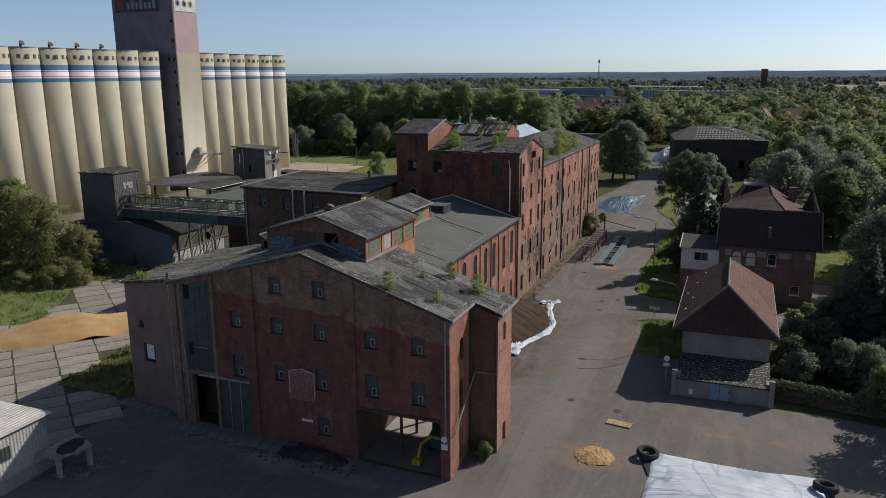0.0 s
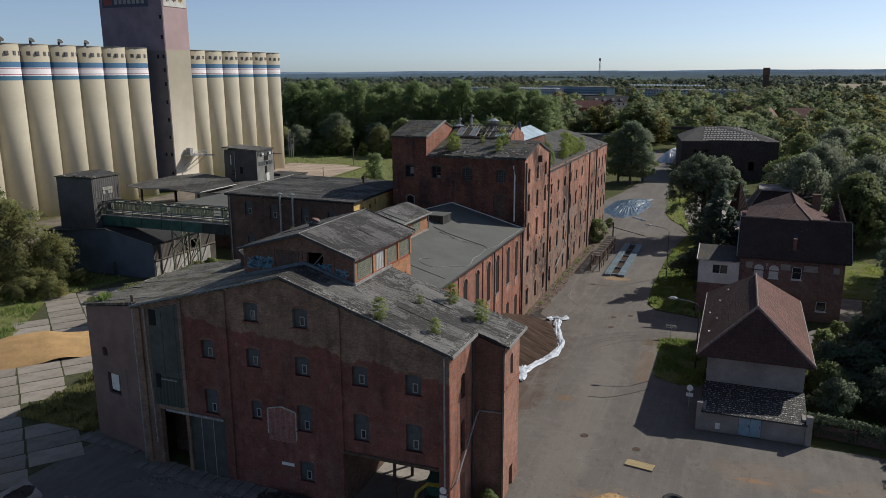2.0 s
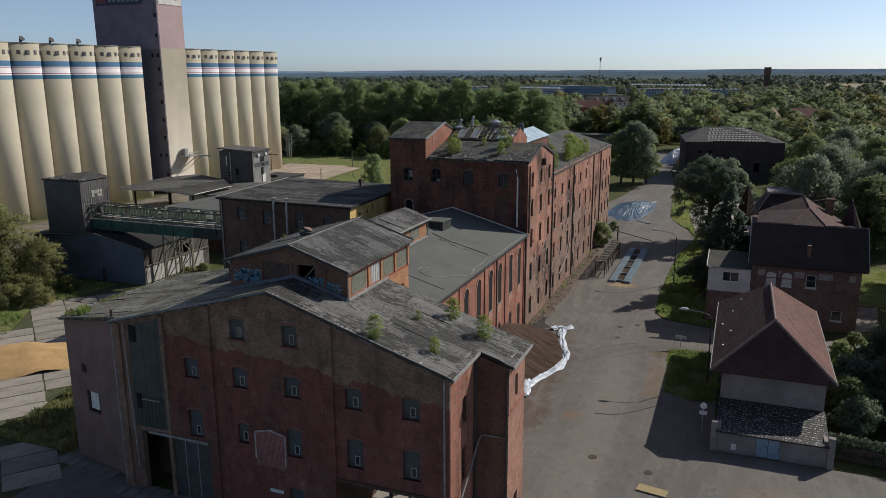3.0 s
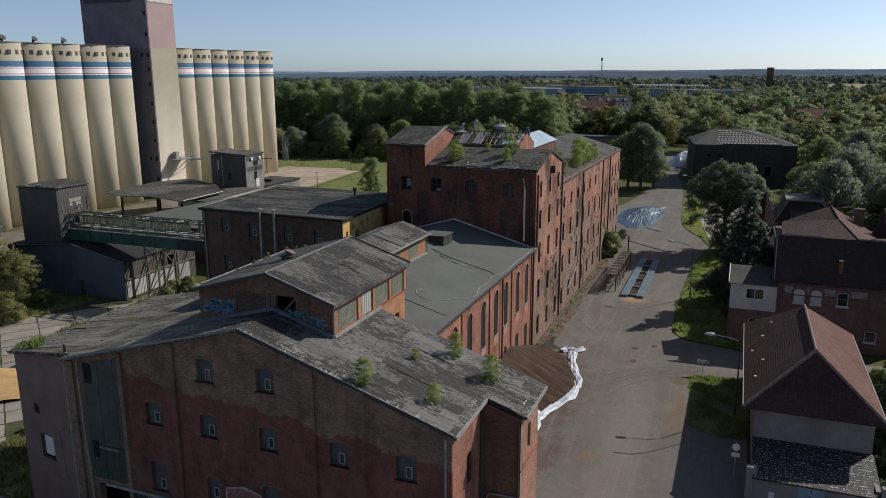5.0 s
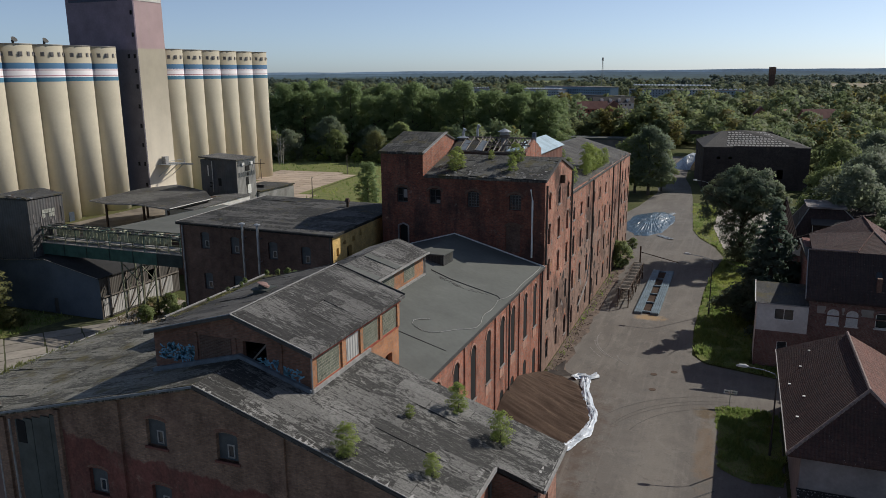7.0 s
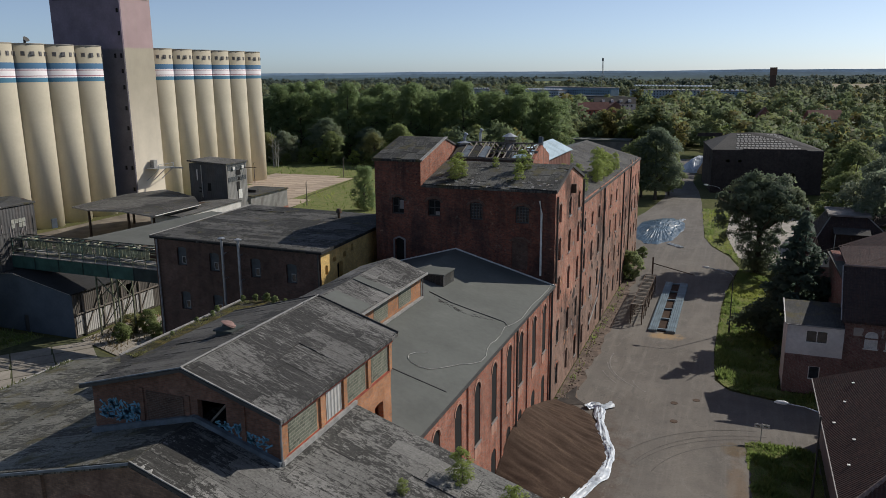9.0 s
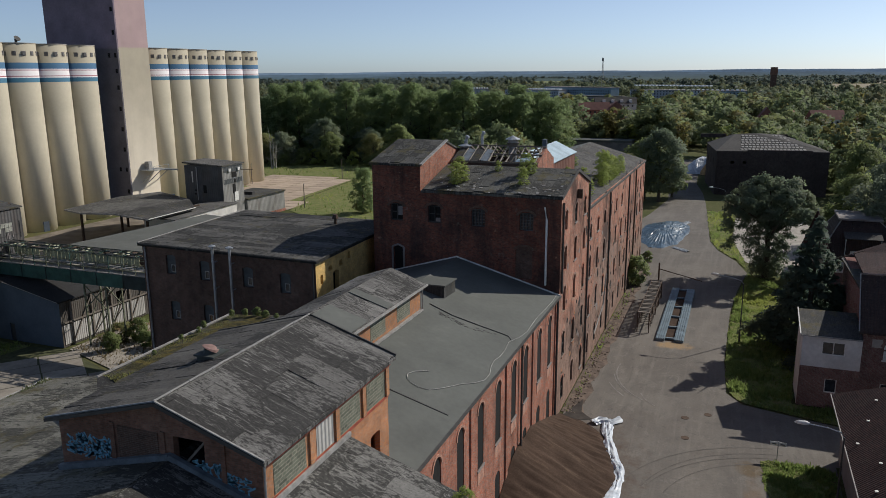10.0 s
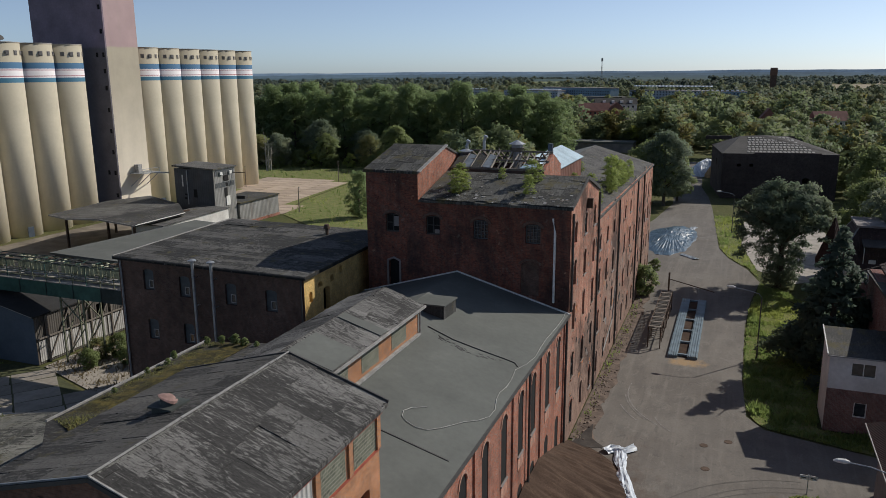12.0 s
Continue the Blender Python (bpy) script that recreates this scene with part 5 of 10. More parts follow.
for i in range(38):
    k = rnd.random()
    x, y = -14.6 + 4.6 * k + rnd.uniform(-0.35, 0.35), 34.75 - 0.6 * math.sin(math.pi * k) + rnd.uniform(-0.25, 0.25)
    r = rnd.uniform(0.05, 0.14)
    part("tar_fleck", slab([(x - r, y - r * 0.4, hall_z(x - r)), (x + r, y - r * 0.5, hall_z(x + r)), (x + r * 0.7, y + r * 0.5, hall_z(x + r * 0.7)), (x - r * 0.5, y + r * 0.6, hall_z(x - r * 0.5))], 0.03), DARK_TRIM, seam)
part("seam", bar((-15.4, 21.2, hall_z(-15.4)), (-8.56, 21.19, hall_z(-8.56)), 0.09, 0.04), DARK_TRIM, seam)

part("seam", tube([(x, y, hall_z(x) + 0.01) for x, y in ((-15.5, 35.45), (-13.4, 35.0), (-11.5, 35.1), (-9.7, 35.28), (-9.0, 35.3), (-8.7, 34.9))], 0.04, 5), DARK_TRIM, seam)

# ---- tall building ----
tall = thing("tall_factory_building", "tall weathered red brick mill with arched windows, partly ruined roof", "building")
TX, TL, TY0, TY1, TZ, TRZ = -8.0, -26.6, 48.3, 61.4, 21.05, 22.75
tops = [(0, 23.5), (5.0, 23.5), (5.001, TZ), (18.6, TZ)]
fw = [(-24.1, 18.9), (-20.2, 18.9), (-15.8, 18.8), (-11.2, 18.7)]
ops = [(x + 26.6, z - 0.8, 1.3, 1.7, 0.25) for x, z in fw] + [(-24.0 + 26.6, 13.2, 1.0, 2.4, 0.3), (-11.4 + 26.6, 13.4, 1.6, 3.0, 0.4)]
put_wall(tall, "front_wall", wall((TL, TY0), (TX, TY0), 0, tops, 0.5, ops), BRICK_TALL, "weathered brick end wall, shade put into its dark brick")
for i, (x, z) in enumerate(fw):
    m = on_wall((TL, TY0), (TX, TY0), x + 26.6, z - 0.8, -0.25)
    if i < 2:
        w_ = sash_window(tall, m, 1.3, 1.7, 0.25, DARK_TRIM, 2, 2, False)
        part("pale_remnant", box((0.1, -0.06, 0.1 if i else 0.5), (0.55, -0.045, 0.45 if i else 1.4)), PLASTER, w_)
    else:
        sash_window(tall, m, 1.3, 1.7, 0.25, BOARD, 4, 5)
    ob = part("arch_trim", arch_band(0.85, 1.1, 0.68, 0.22, 0.07, 22, 158), BRICK_DARK, tall)
    ob.matrix_basis = on_wall((TL, TY0), (TX, TY0), x + 26.6, z - 0.8, 0)
part("bricked_door", box((-12.2, TY0 + 0.12, 13.4), (-10.6, TY0 + 0.3, 16.4)), BRICK_DARK, tall)
ob = part("arch_trim", arch_band(0.86, 2.6, 0.42, 0.2, 0.05, 15, 165), BRICK_DARK, tall)
ob.matrix_basis = on_wall((TL, TY0), (TX, TY0), 15.2, 13.4, 0)
dr = part("doorway", box((-24.5, TY0 + 0.3, 13.2), (-23.5, TY0 + 0.34, 15.6)), BLACK, tall)
bm = bmesh.new()
for p, q in (((-24.6, 13.2), (-24.6, 15.5)), ((-23.4, 13.2), (-23.4, 15.5)), ((-24.6, 15.5), (-24.0, 15.75)), ((-24.0, 15.75), (-23.4, 15.5))):
    add_bar(bm, (p[0], TY0 - 0.03, p[1]), (q[0], TY0 - 0.03, q[1]), 0.1, 0.16)
part("door_surround", bm, PLASTER, dr, "pale painted surround")
YS = (50.45, 54.95, 59.4, 63.35, 67.9, 72.5, 76.95, 81.5, 86.35)
ops = []
for i, y in enumerate(YS):
    for z, h in ((18.7, 1.9), (15.15, 2.3), (11.2, 2.5), (6.8, 2.4), (2.3, 2.4)):
        if z == 18.7 and i > 2 or (z, i) == (11.2, 99):
            continue
        hh = 1.6 if z == 15.15 and i > 2 else h
        ops.append((y - TY0, z - hh / 2, 1.15, hh, 0.4))
for y in (90.8, 96.4, 103.4, 106.9, 110.4):
    for z in (14.6, 10.9, 6.4, 2.5):
        if z == 14.6 and y in (90.8, 96.4):
            continue
        ops.append((y - TY0, z - 1.15, 1.1, 2.1 if z > 3 else 2.0, 0.35))
LEN = 111.7 - TY0
tops = [(0, TZ), (55.1 - TY0, TRZ), (TY1 - TY0, TZ - 0.2), (TY1 - TY0 + 0.001, 18.1), (LEN, 17.7)]
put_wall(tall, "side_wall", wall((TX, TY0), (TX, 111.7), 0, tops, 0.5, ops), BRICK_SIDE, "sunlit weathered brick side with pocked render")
rnd = random.Random(11)
for u, s, w, h, r in ops:
    m = on_wall((TX, TY0), (TX, 111.7), u, s, -0.1)
    if rnd.random() < 0.55:
        ob = part("window", plate(arch_outline(w, h, r), 0.1, 0.14), BLACK, tall)
        ob.matrix_basis = m
    else:
        sash_window(tall, m, w, h, r, DARK_TRIM if rnd.random() < 0.8 else RUST, 2, 2, False)
    ob = part("arch_trim", arch_band(w / 2 + 0.02, h - r, r + 0.02, 0.2, 0.04, 0, 180, 8), BRICK_SIDE if rnd.random() < 0.6 else BRICK, tall)
    ob.matrix_basis = on_wall((TX, TY0), (TX, 111.7), u, s, 0)
    if rnd.random() < 0.55:
        window_sill(tall, on_wall((TX, TY0), (TX, 111.7), u, s, 0), w, PLASTER if rnd.random() < 0.6 else BRICK)
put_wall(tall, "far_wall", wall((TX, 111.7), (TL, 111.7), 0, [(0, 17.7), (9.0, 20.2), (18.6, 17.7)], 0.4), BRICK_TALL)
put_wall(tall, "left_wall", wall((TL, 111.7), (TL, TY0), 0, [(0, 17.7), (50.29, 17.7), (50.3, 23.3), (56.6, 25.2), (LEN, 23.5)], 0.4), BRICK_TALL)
put_wall(tall, "cross_wall", wall((TX, TY1 - 0.1), (TL, TY1 - 0.1), 15, TZ - 0.3, 0.4), BRICK_TALL)
put_wall(tall, "tower_side_wall", wall((-21.6, TY0), (-21.6, TY1), 20.5, [(0, 23.5), (6.7, 25.1), (13.1, 23.3)], 0.35), BRICK, "sunlit red brick flank of the corner tower")
part("tower_roof", slab([(TL - 0.2, TY0 - 0.25, 23.6), (-21.5, TY0 - 0.25, 23.6), (-21.5, 55.0, 25.3), (TL - 0.2, 55.0, 25.3)], 0.2), FELT_Y, tall, "rough grey felt roof of the corner tower")
part("tower_roof", slab([(TL - 0.2, 55.0, 25.3), (-21.5, 55.0, 25.3), (-21.5, TY1, 23.4), (TL - 0.2, TY1, 23.4)], 0.2), FELT_Y, tall)
part("tower_verge", bar((-21.42, TY0 - 0.25, 23.6), (-21.42, 55.0, 25.32), 0.3, 0.1), TRIM, tall)
part("roof_slope", slab([(-21.42, TY0 - 0.25, TZ + 0.1), (TX + 0.1, TY0 - 0.25, TZ + 0.1), (TX + 0.1, 55.1, TRZ + 0.1), (-21.42, 55.1, TRZ + 0.1)], 0.2), FELT_Y, tall, "ragged dark felt roof slope")
part("roof_slope", slab([(-12.0, 55.1, TRZ + 0.1), (TX + 0.1, 55.1, TRZ + 0.1), (TX + 0.1, TY1, TZ - 0.05), (-12.0, TY1, TZ - 0.05)], 0.2), FELT_Y, tall)
for a, b in (((TX + 0.1, TY0 - 0.2, TZ + 0.05), (TX + 0.1, 55.1, TRZ + 0.05)), ((TX + 0.1, 55.1, TRZ + 0.05), (TX + 0.1, TY1 + 0.1, TZ - 0.1))):
    part("verge_board", bar(a, b, 0.12, 0.3), DARK_TRIM, tall)
felt_sheets(tall, -21.3, TX, 0.0, 6.9, lambda u, v, t: (u, 55.0 - v, TRZ + 0.1 - v * 1.65 / 7.0 + t), FELT_Y, 75, 1.0, 2.0, 0.12)
felt_sheets(tall, TL - 0.15, -21.55, 0.0, 6.9, lambda u, v, t: (u, 54.95 - v, 25.3 - v * 1.7 / 6.95 + t), FELT_Y, 76, 1.0, 2.2)
rnd = random.Random(91)
for i in range(70):
    u, v = rnd.uniform(-21.2, TX - 0.1), rnd.uniform(4.2, 6.9) if i % 3 else rnd.uniform(1.0, 6.0)
    w, d = rnd.uniform(0.08, 0.4), rnd.uniform(0.06, 0.22)
    z = TRZ + 0.17 - v * 1.65 / 7.0
    part("felt_flake", slab([(u, 55.0 - v, z), (u + w, 55.0 - v + rnd.uniform(-0.05, 0.05), z + 0.02), (u + w * 0.8, 55.0 - v - d, z - d * 0.235), (u + w * 0.1, 55.0 - v - d * 0.8, z - d * 0.2)], 0.03), TRIM if rnd.random() < 0.7 else WOOD_GREY, tall)
BRZ, BRX = 20.4, -17.2
part("back_roof", slab([(BRX, TY1, BRZ), (TX + 0.15, TY1, 18.0), (TX + 0.15, 111.9, 17.65), (BRX, 111.9, BRZ)], 0.2), FELT_GREY, tall, "long grey felt roof grown over with weeds")
part("back_roof", slab([(BRX, TY1, BRZ), (BRX, 111.9, BRZ), (TL - 0.2, 111.9, 17.65), (TL - 0.2, TY1, 18.0)], 0.2), FELT_PLAIN, tall)
for y, z0 in ((48.75, 12.2), (61.4, 0.1), (75.7, 0.1), (92.7, 0.1), (99.9, 0.1)):
    zt = 20.6 if y < 62 else 17.6
    downpipe(tall, [(TX + 0.12, y, zt), (TX + 0.12, y, z0)], 0.1, DARK_TRIM if y != 99.9 else RUST)
downpipe(tall, [(-9.5, TY0 - 0.12, 20.2), (-9.3, TY0 - 0.12, 19.0), (-9.3, TY0 - 0.12, 13.0)], 0.1, FRAME_WHITE)
part("sloping_pipe", tube([(TX + 0.3, 66.0, 2.6), (TX + 0.35, 71.5, 4.5), (TX + 0.3, 73.5, 7.9)], 0.08, 6), TRIM, tall)
part("wall_bracket", box((TX, 55.2, 20.0), (TX + 0.5, 55.5, 20.9)), RUST, tall)
# pocks where the render fell off
rnd = random.Random(5)
for i in range(330):
    y, z = rnd.uniform(49, 110), rnd.choice((4.6, 5.1, 9.0, 9.4, 13.1, 17.0)) + rnd.uniform(-1.6, 1.6)
    if any(abs(y - TY0 - o[0]) < 0.8 and o[1] - 0.3 < z < o[1] + o[3] + 0.3 for o in ops):
        continue
    n = rnd.randint(5, 7)
    r = rnd.uniform(0.08, 0.42) * (1.5 if rnd.random() < 0.12 else 1.0)
    out = [(r * rnd.uniform(0.5, 1.2) * math.cos(k * 2 * math.pi / n), r * rnd.uniform(0.5, 1.2) * math.sin(k * 2 * math.pi / n)) for k in range(n)]
    ob = part("wall_scar", plate(out, -0.015, 0.0), (BLACK, BRICK_SHADED, BLACK, PLASTER, BRICK_ORANGE)[i % 5], tall)
    ob.matrix_basis = on_wall((TX, TY0), (TX, 111.7), y - TY0, z, 0)

# ruined ridge lantern: bare rafters
ruin = thing("ruined_roof_lantern", "burnt-out roof lantern of bare grey rafters and broken sheets", "roof ruin")
LX0, LX1, LY0, LY1 = -21.4, -12.2, 56.0, 63.0
part("sill_wall", box((LX0, LY0, 20.8), (LX1, LY0 + 0.3, 23.0)), BRICK_DARK, ruin)
put_wall(ruin, "end_wall", wall((LX1, LY0), (LX1, LY1), 20.5, [(0, 23.0), (3.5, 24.35), (7.0, 23.0)], 0.3), BRICK, "sunlit brick gable end")
part("back_wall", box((LX0, LY1 - 0.3, 20.8), (LX1, LY1, 22.9)), BRICK_DARK, ruin)
rnd = random.Random(2)
for i in range(13):
    x, y = rnd.uniform(LX0 + 0.6, LX1 - 1.5), rnd.uniform(LY0 + 0.4, LY1 - 1.5)
    part("fallen_timber", bar((x, y, 22.2 + rnd.uniform(0, 1.2)), (x + rnd.uniform(-1.6, 1.6), y + rnd.uniform(0.6, 2.0), 23.2 + rnd.uniform(-0.6, 1.4)), 0.1, 0.13), WOOD_DARK if i % 3 else WOOD_GREY, ruin)
for i in range(15):
    x = LX0 + 0.4 + i * (LX1 - LX0 - 0.8) / 14
    a = (x, LY0 + 0.1, 23.05)
    b = (x + rnd.uniform(-0.1, 0.1), LY0 + 3.5, 24.4 + rnd.uniform(-0.08, 0.05))
    if i > 4:
        part("rafter", bar(a, b, 0.09, 0.13), WOOD_DARK if i % 3 == 1 else WOOD_PALE, ruin)
    if rnd.random() < 0.75:
        part("rafter", bar(b, (x, LY1 - 0.1, 23.0), 0.13, 0.16), WOOD_GREY, ruin)
for y, z in ((LY0 + 0.1, 23.1), (LY0 + 1.8, 23.75), (LY0 + 3.5, 24.45), (LY1 - 1.7, 23.7)):
    part("purlin", bar((LX0, y, z), (LX1, y, z), 0.14, 0.16), WOOD_GREY, ruin)
for i, (x, w, lift) in enumerate(((-21.3, 0.95, 0.0), (-20.3, 0.9, 0.06), (-19.35, 1.0, 0.0), (-18.25, 0.85, 0.1))):
    part("broken_sheet", slab([(x, 56.1, 23.18 + lift), (x + w, 56.1, 23.18), (x + w - 0.1, 58.2 + 0.3 * (i % 2), 24.05), (x + 0.05, 58.6, 24.2)], 0.05), SLATE_BLUE if i % 2 else FELT_DARK, ruin)
    part("glazing_bar", bar((x + w + 0.02, 56.08, 23.22), (x + w - 0.05, 59.4, 24.46), 0.07, 0.09), WOOD_PALE, ruin)
part("broken_sheet", slab([(-14.6, 56.3, 23.25), (-13.0, 56.3, 23.25), (-13.2, 57.2, 23.6), (-14.4, 57.0, 23.5)], 0.05), TIN, ruin)
part("deck", box((LX0, LY0 + 0.3, 20.9), (LX1, LY1 - 0.3, 21.1)), WOOD_DARK, ruin)
for i in range(7):
    x = LX0 + 1 + i * 1.25
    part("strut", bar((x, LY0 + 0.4, 21.1), (x + rnd.uniform(-0.3, 0.3), LY0 + 1.9, 23.6), 0.1), WOOD_GREY, ruin)


def cupola(at, r, h):
    v = thing("roof_cupola", "weathered metal ventilation cupola with a pointed cap", "ventilator", "roof vents", at=at)
    part("shaft", tube([(0, 0, -1.2), (0, 0, h * 0.45)], r * 0.6, 8), STEEL, v)
    part("skirt", tube([(0, 0, h * 0.4), (0, 0, h * 0.62)], [r * 0.6, r], 8), WOOD_GREY, v)
    part("louvre", tube([(0, 0, h * 0.62), (0, 0, h * 0.8)], r * 0.75, 8), TRIM, v)
    part("cap", tube([(0, 0, h * 0.8), (0, 0, h)], [r * 1.15, 0.05], 8), STEEL, v)
    return v


cupola((-15.9, 60.0, 23.6), 0.75, 1.9)
cupola((-20.9, 59.2, 23.5), 0.7, 1.1)
for x, y, z, r in ((-20.9, 59.4, 25.3, 0.17), (-19.5, 60.6, 25.7, 0.16)):
    st = thing("stove_pipe", "bent grey sheet-metal stove pipe", "pipe", "roof vents")
    part("pipe", tube([(x, y, 22.5), (x, y, z - 0.4), (x + 0.15, y, z)], r, 8), STEEL, st)
    part("hood", tube([(x + 0.15, y, z), (x + 0.2, y, z + 0.12)], [r * 1.5, r * 1.1], 8), STEEL, st)

# pale tin-roofed lantern behind
tin = thing("tin_roof_lantern", "roof lantern with a pale blue sheet-metal roof and rusty louvred side", "roof monitor")
part("roof_slope", slab([(-16.4, 66.5, 23.05), (-13.6, 66.5, 21.7), (-13.6, 82.5, 21.7), (-16.4, 82.5, 23.05)], 0.08), TIN, tin, "pale blue sheet-metal slope")
part("roof_slope", slab([(-16.4, 66.5, 23.05), (-16.4, 82.5, 23.05), (-19.2, 82.5, 21.7), (-19.2, 66.5, 21.7)], 0.08), TIN, tin)
put_wall(tin, "end_wall", wall((-19.0, 66.8), (-13.8, 66.8), 18.2, [(0, 21.6), (2.6, 22.9), (5.2, 21.6)], 0.2), BRICK_ORANGE)
part("side_wall", box((-13.95, 66.8, 18.2), (-13.8, 82.2, 21.6)), corrugated("rusty_louvre", (0.16, 0.07, 0.05), 0.8, 0.1, 0.9, "y", 0.3), tin)
part("far_wall", box((-19.0, 82.0, 18.2), (-13.95, 82.2, 21.6)), BRICK_DARK, tin)
part("chimney", prism([(-15.4, 69.5), (-14.4, 69.5), (-14.4, 70.5), (-15.4, 70.5)], 21.8, 22.8), BRICK_DARK, tin)
part("flue", tube([(-14.9, 70.0, 22.7), (-14.9, 70.0, 24.3)], 0.3, 8), BLUE_SHEET, tin)

# ---- dark side building with the yellow flank ----
side_b = thing("side_factory_building", "dark flat-roofed brick building with an ochre washed side", "building")
DA, DB, DY0, DY1 = -47.0, -27.8, 39.0, 56.0
dw = [(-43.7, 13.3), (-39.8, 13.0), (-35.0, 12.8), (-31.0, 12.6), (-43.6, 8.7), (-39.7, 8.7)]
ops = [(x - DA, z, 1.15, 1.9, 0.2) for x, z in dw]
put_wall(side_b, "front_wall", wall((DA, DY0), (DB, DY0), 0, 15.9, 0.45, ops), BRICK_DARK, "dark brick wall, shade put into its colour")
for x, z in dw:
    boarded_window(side_b, on_wall((DA, DY0), (DB, DY0), x - DA, z, -0.2), 1.15, 1.9, (0.5, 0.75, 0.12, 0.15))
yo = [(1.0, 13.5, 0.5, 0.9, 0.2), (3.6, 12.0, 1.1, 2.2, 0.2), (2.6, 14.4, 0.7, 0.5, 0.2), (4.6, 14.4, 0.6, 0.6, 0.1), (6.2, 14.7, 0.5, 0.7, 0.1)]
put_wall(side_b, "side_wall", wall((DB, DY0), (DB, DY1), 0, 15.9, 0.45, yo), BRICK_YELLOW, "ochre yellow washed brick side")
part("void_backing", box((DB - 0.9, DY0 + 0.5, 11.5), (DB - 0.8, DY0 + 9, 15.7)), BLACK, side_b)
put_wall(side_b, "back_wall", wall((DB, DY1), (DA, DY1), 0, 15.9, 0.4), BRICK_DARK)
put_wall(side_b, "left_wall", wall((DA, DY1), (DA, DY0), 0, 15.9, 0.4), BRICK_DARK)
part("roof", slab([(DA - 0.3, DY0 - 0.3, 16.15), (DB + 0.3, DY0 - 0.3, 15.95), (DB + 0.3, DY1 + 0.3, 16.25), (DA - 0.3, DY1 + 0.3, 16.4)], 0.25), FELT_SOOT, side_b, "dark weathered felt roof")
felt_sheets(side_b, DY0 - 0.25, DY1 + 0.25, DA - 0.25, DB + 0.25, lambda u, v, t: (v, u, 16.15 - 0.2 * (v - DA) / 19.2 + 0.25 * (u - DY0) / 17.0 + 0.02 + t), FELT_SOOT, 79, 0.95, 4.5, 0.05)
part("edge_flashing", bar((DA - 0.25, DY0 - 0.3, 16.2), (DA - 0.25, DY1, 16.5), 0.12, 0.1), TRIM, side_b)
part("verge_flashing", bar((DA - 0.3, DY0 - 0.3, 16.12), (DB + 0.3, DY0 - 0.3, 15.92), 0.06, 0.1), DARK_TRIM, side_b)
for x in (-38.3, -36.4):
    pipe = thing("steel_chimney", "slim galvanised steel chimney pipe on the wall", "chimney", "steel chimneys")
    part("pipe", tube([(x, 38.4, 0), (x, 38.4, 16.5)], 0.13, 8), STEEL, pipe)
    part("cowl", tube([(x, 38.4, 16.5), (x, 38.4, 16.58), (x, 38.4, 16.7)], [0.34, 0.36, 0.1], 10), STEEL, pipe)
    for z in (9.5, 12.5, 15.0):
        part("bracket", box((x - 0.05, 38.4, z), (x + 0.05, 39.0, z + 0.06)), STEEL, pipe)
cp = thing("roof_cowl", "small rusty roof cowl", "ventilator")
part("pipe", tube([(-33.5, 53, 16.1), (-33.5, 53, 16.9)], 0.16, 8), RUST, cp)
part("cap", tube([(-33.5, 53, 16.85), (-33.5, 53, 17.3)], [0.38, 0.22], 8), RUST, cp)
downpipe(side_b, [(-46.6, 38.85, 15.8), (-46.6, 38.85, 0.2)], 0.09, TRIM)
downpipe(side_b, [(DB - 0.2, 38.85, 15.8), (DB - 0.2, 38.85, 0.2)], 0.09, DARK_TRIM)

# ---- conveyor bridge with its head house ----
straw_glass = plain("dusty_pane", (0.42, 0.42, 0.36), 0.5, vary=2.0, lo=0.5)
head = thing("conveyor_head_house", "dark corrugated head house of the conveyor bridge", "shed")
part("body", prism([(-86.6, 46.9), (-79.1, 46.9), (-79.1, 52.7), (-86.6, 52.7)], 0, 15.45), GREY_SHEET, head)
part("roof", slab([(-86.8, 46.7, 15.65), (-78.95, 46.7, 15.75), (-78.95, 52.9, 15.7), (-83.0, 52.9, 16.25), (-86.8, 52.9, 15.8)], 0.16), FELT_DARK, head, "torn felt roof")
rnd = random.Random(52)
for i in range(26):
    x, y = rnd.uniform(-86.6, -79.4), rnd.choice((46.75, 46.9, 52.3, rnd.uniform(47, 52)))
    w, d = rnd.uniform(0.3, 1.1), rnd.uniform(0.2, 0.7)
    z = 15.72 + 0.02 * (y - 46.7) + 0.12 * rnd.random()
    part("torn_felt", slab([(x, y, z), (x + w, y, z + rnd.uniform(-0.05, 0.12)), (x + w * 0.8, y + d, z + 0.1), (x + 0.1 * w, y + d * 0.8, z + rnd.uniform(0, 0.2))], 0.03), (TRIM, FELT_DARK, RUST)[i % 3], head)
for z in (9.8, 12.2):
    part("sheet_seam", box((-79.1, 46.95, z), (-79.06, 52.65, z + 0.08)), DARK_TRIM, head)
for i in range(18):
    y, z, h = rnd.uniform(47.0, 52.5), rnd.uniform(8.2, 13.5), rnd.uniform(0.5, 2.2)
    part("peeling_strip", box((-79.1, y, z), (-79.04, y + rnd.uniform(0.05, 0.16), z + h)), PLASTER if i % 3 else DARK_TRIM, head)
for y, z in ((49.0, 13.35), (49.55, 13.35), (50.1, 13.35), (50.65, 13.35), (49.0, 12.75), (50.1, 12.75), (50.65, 12.75)):
    part("pane", box((-79.1, y, z), (-79.05, y + 0.48, z + 0.52)), straw_glass, head)
conv = thing("conveyor_bridge", "green steel conveyor bridge with open railings and broken roof frames", "conveyor", at=(0, 0, -0.8))
CY0, CY1, CX0, CX1 = 48.4, 51.0, -79.0, -47.2
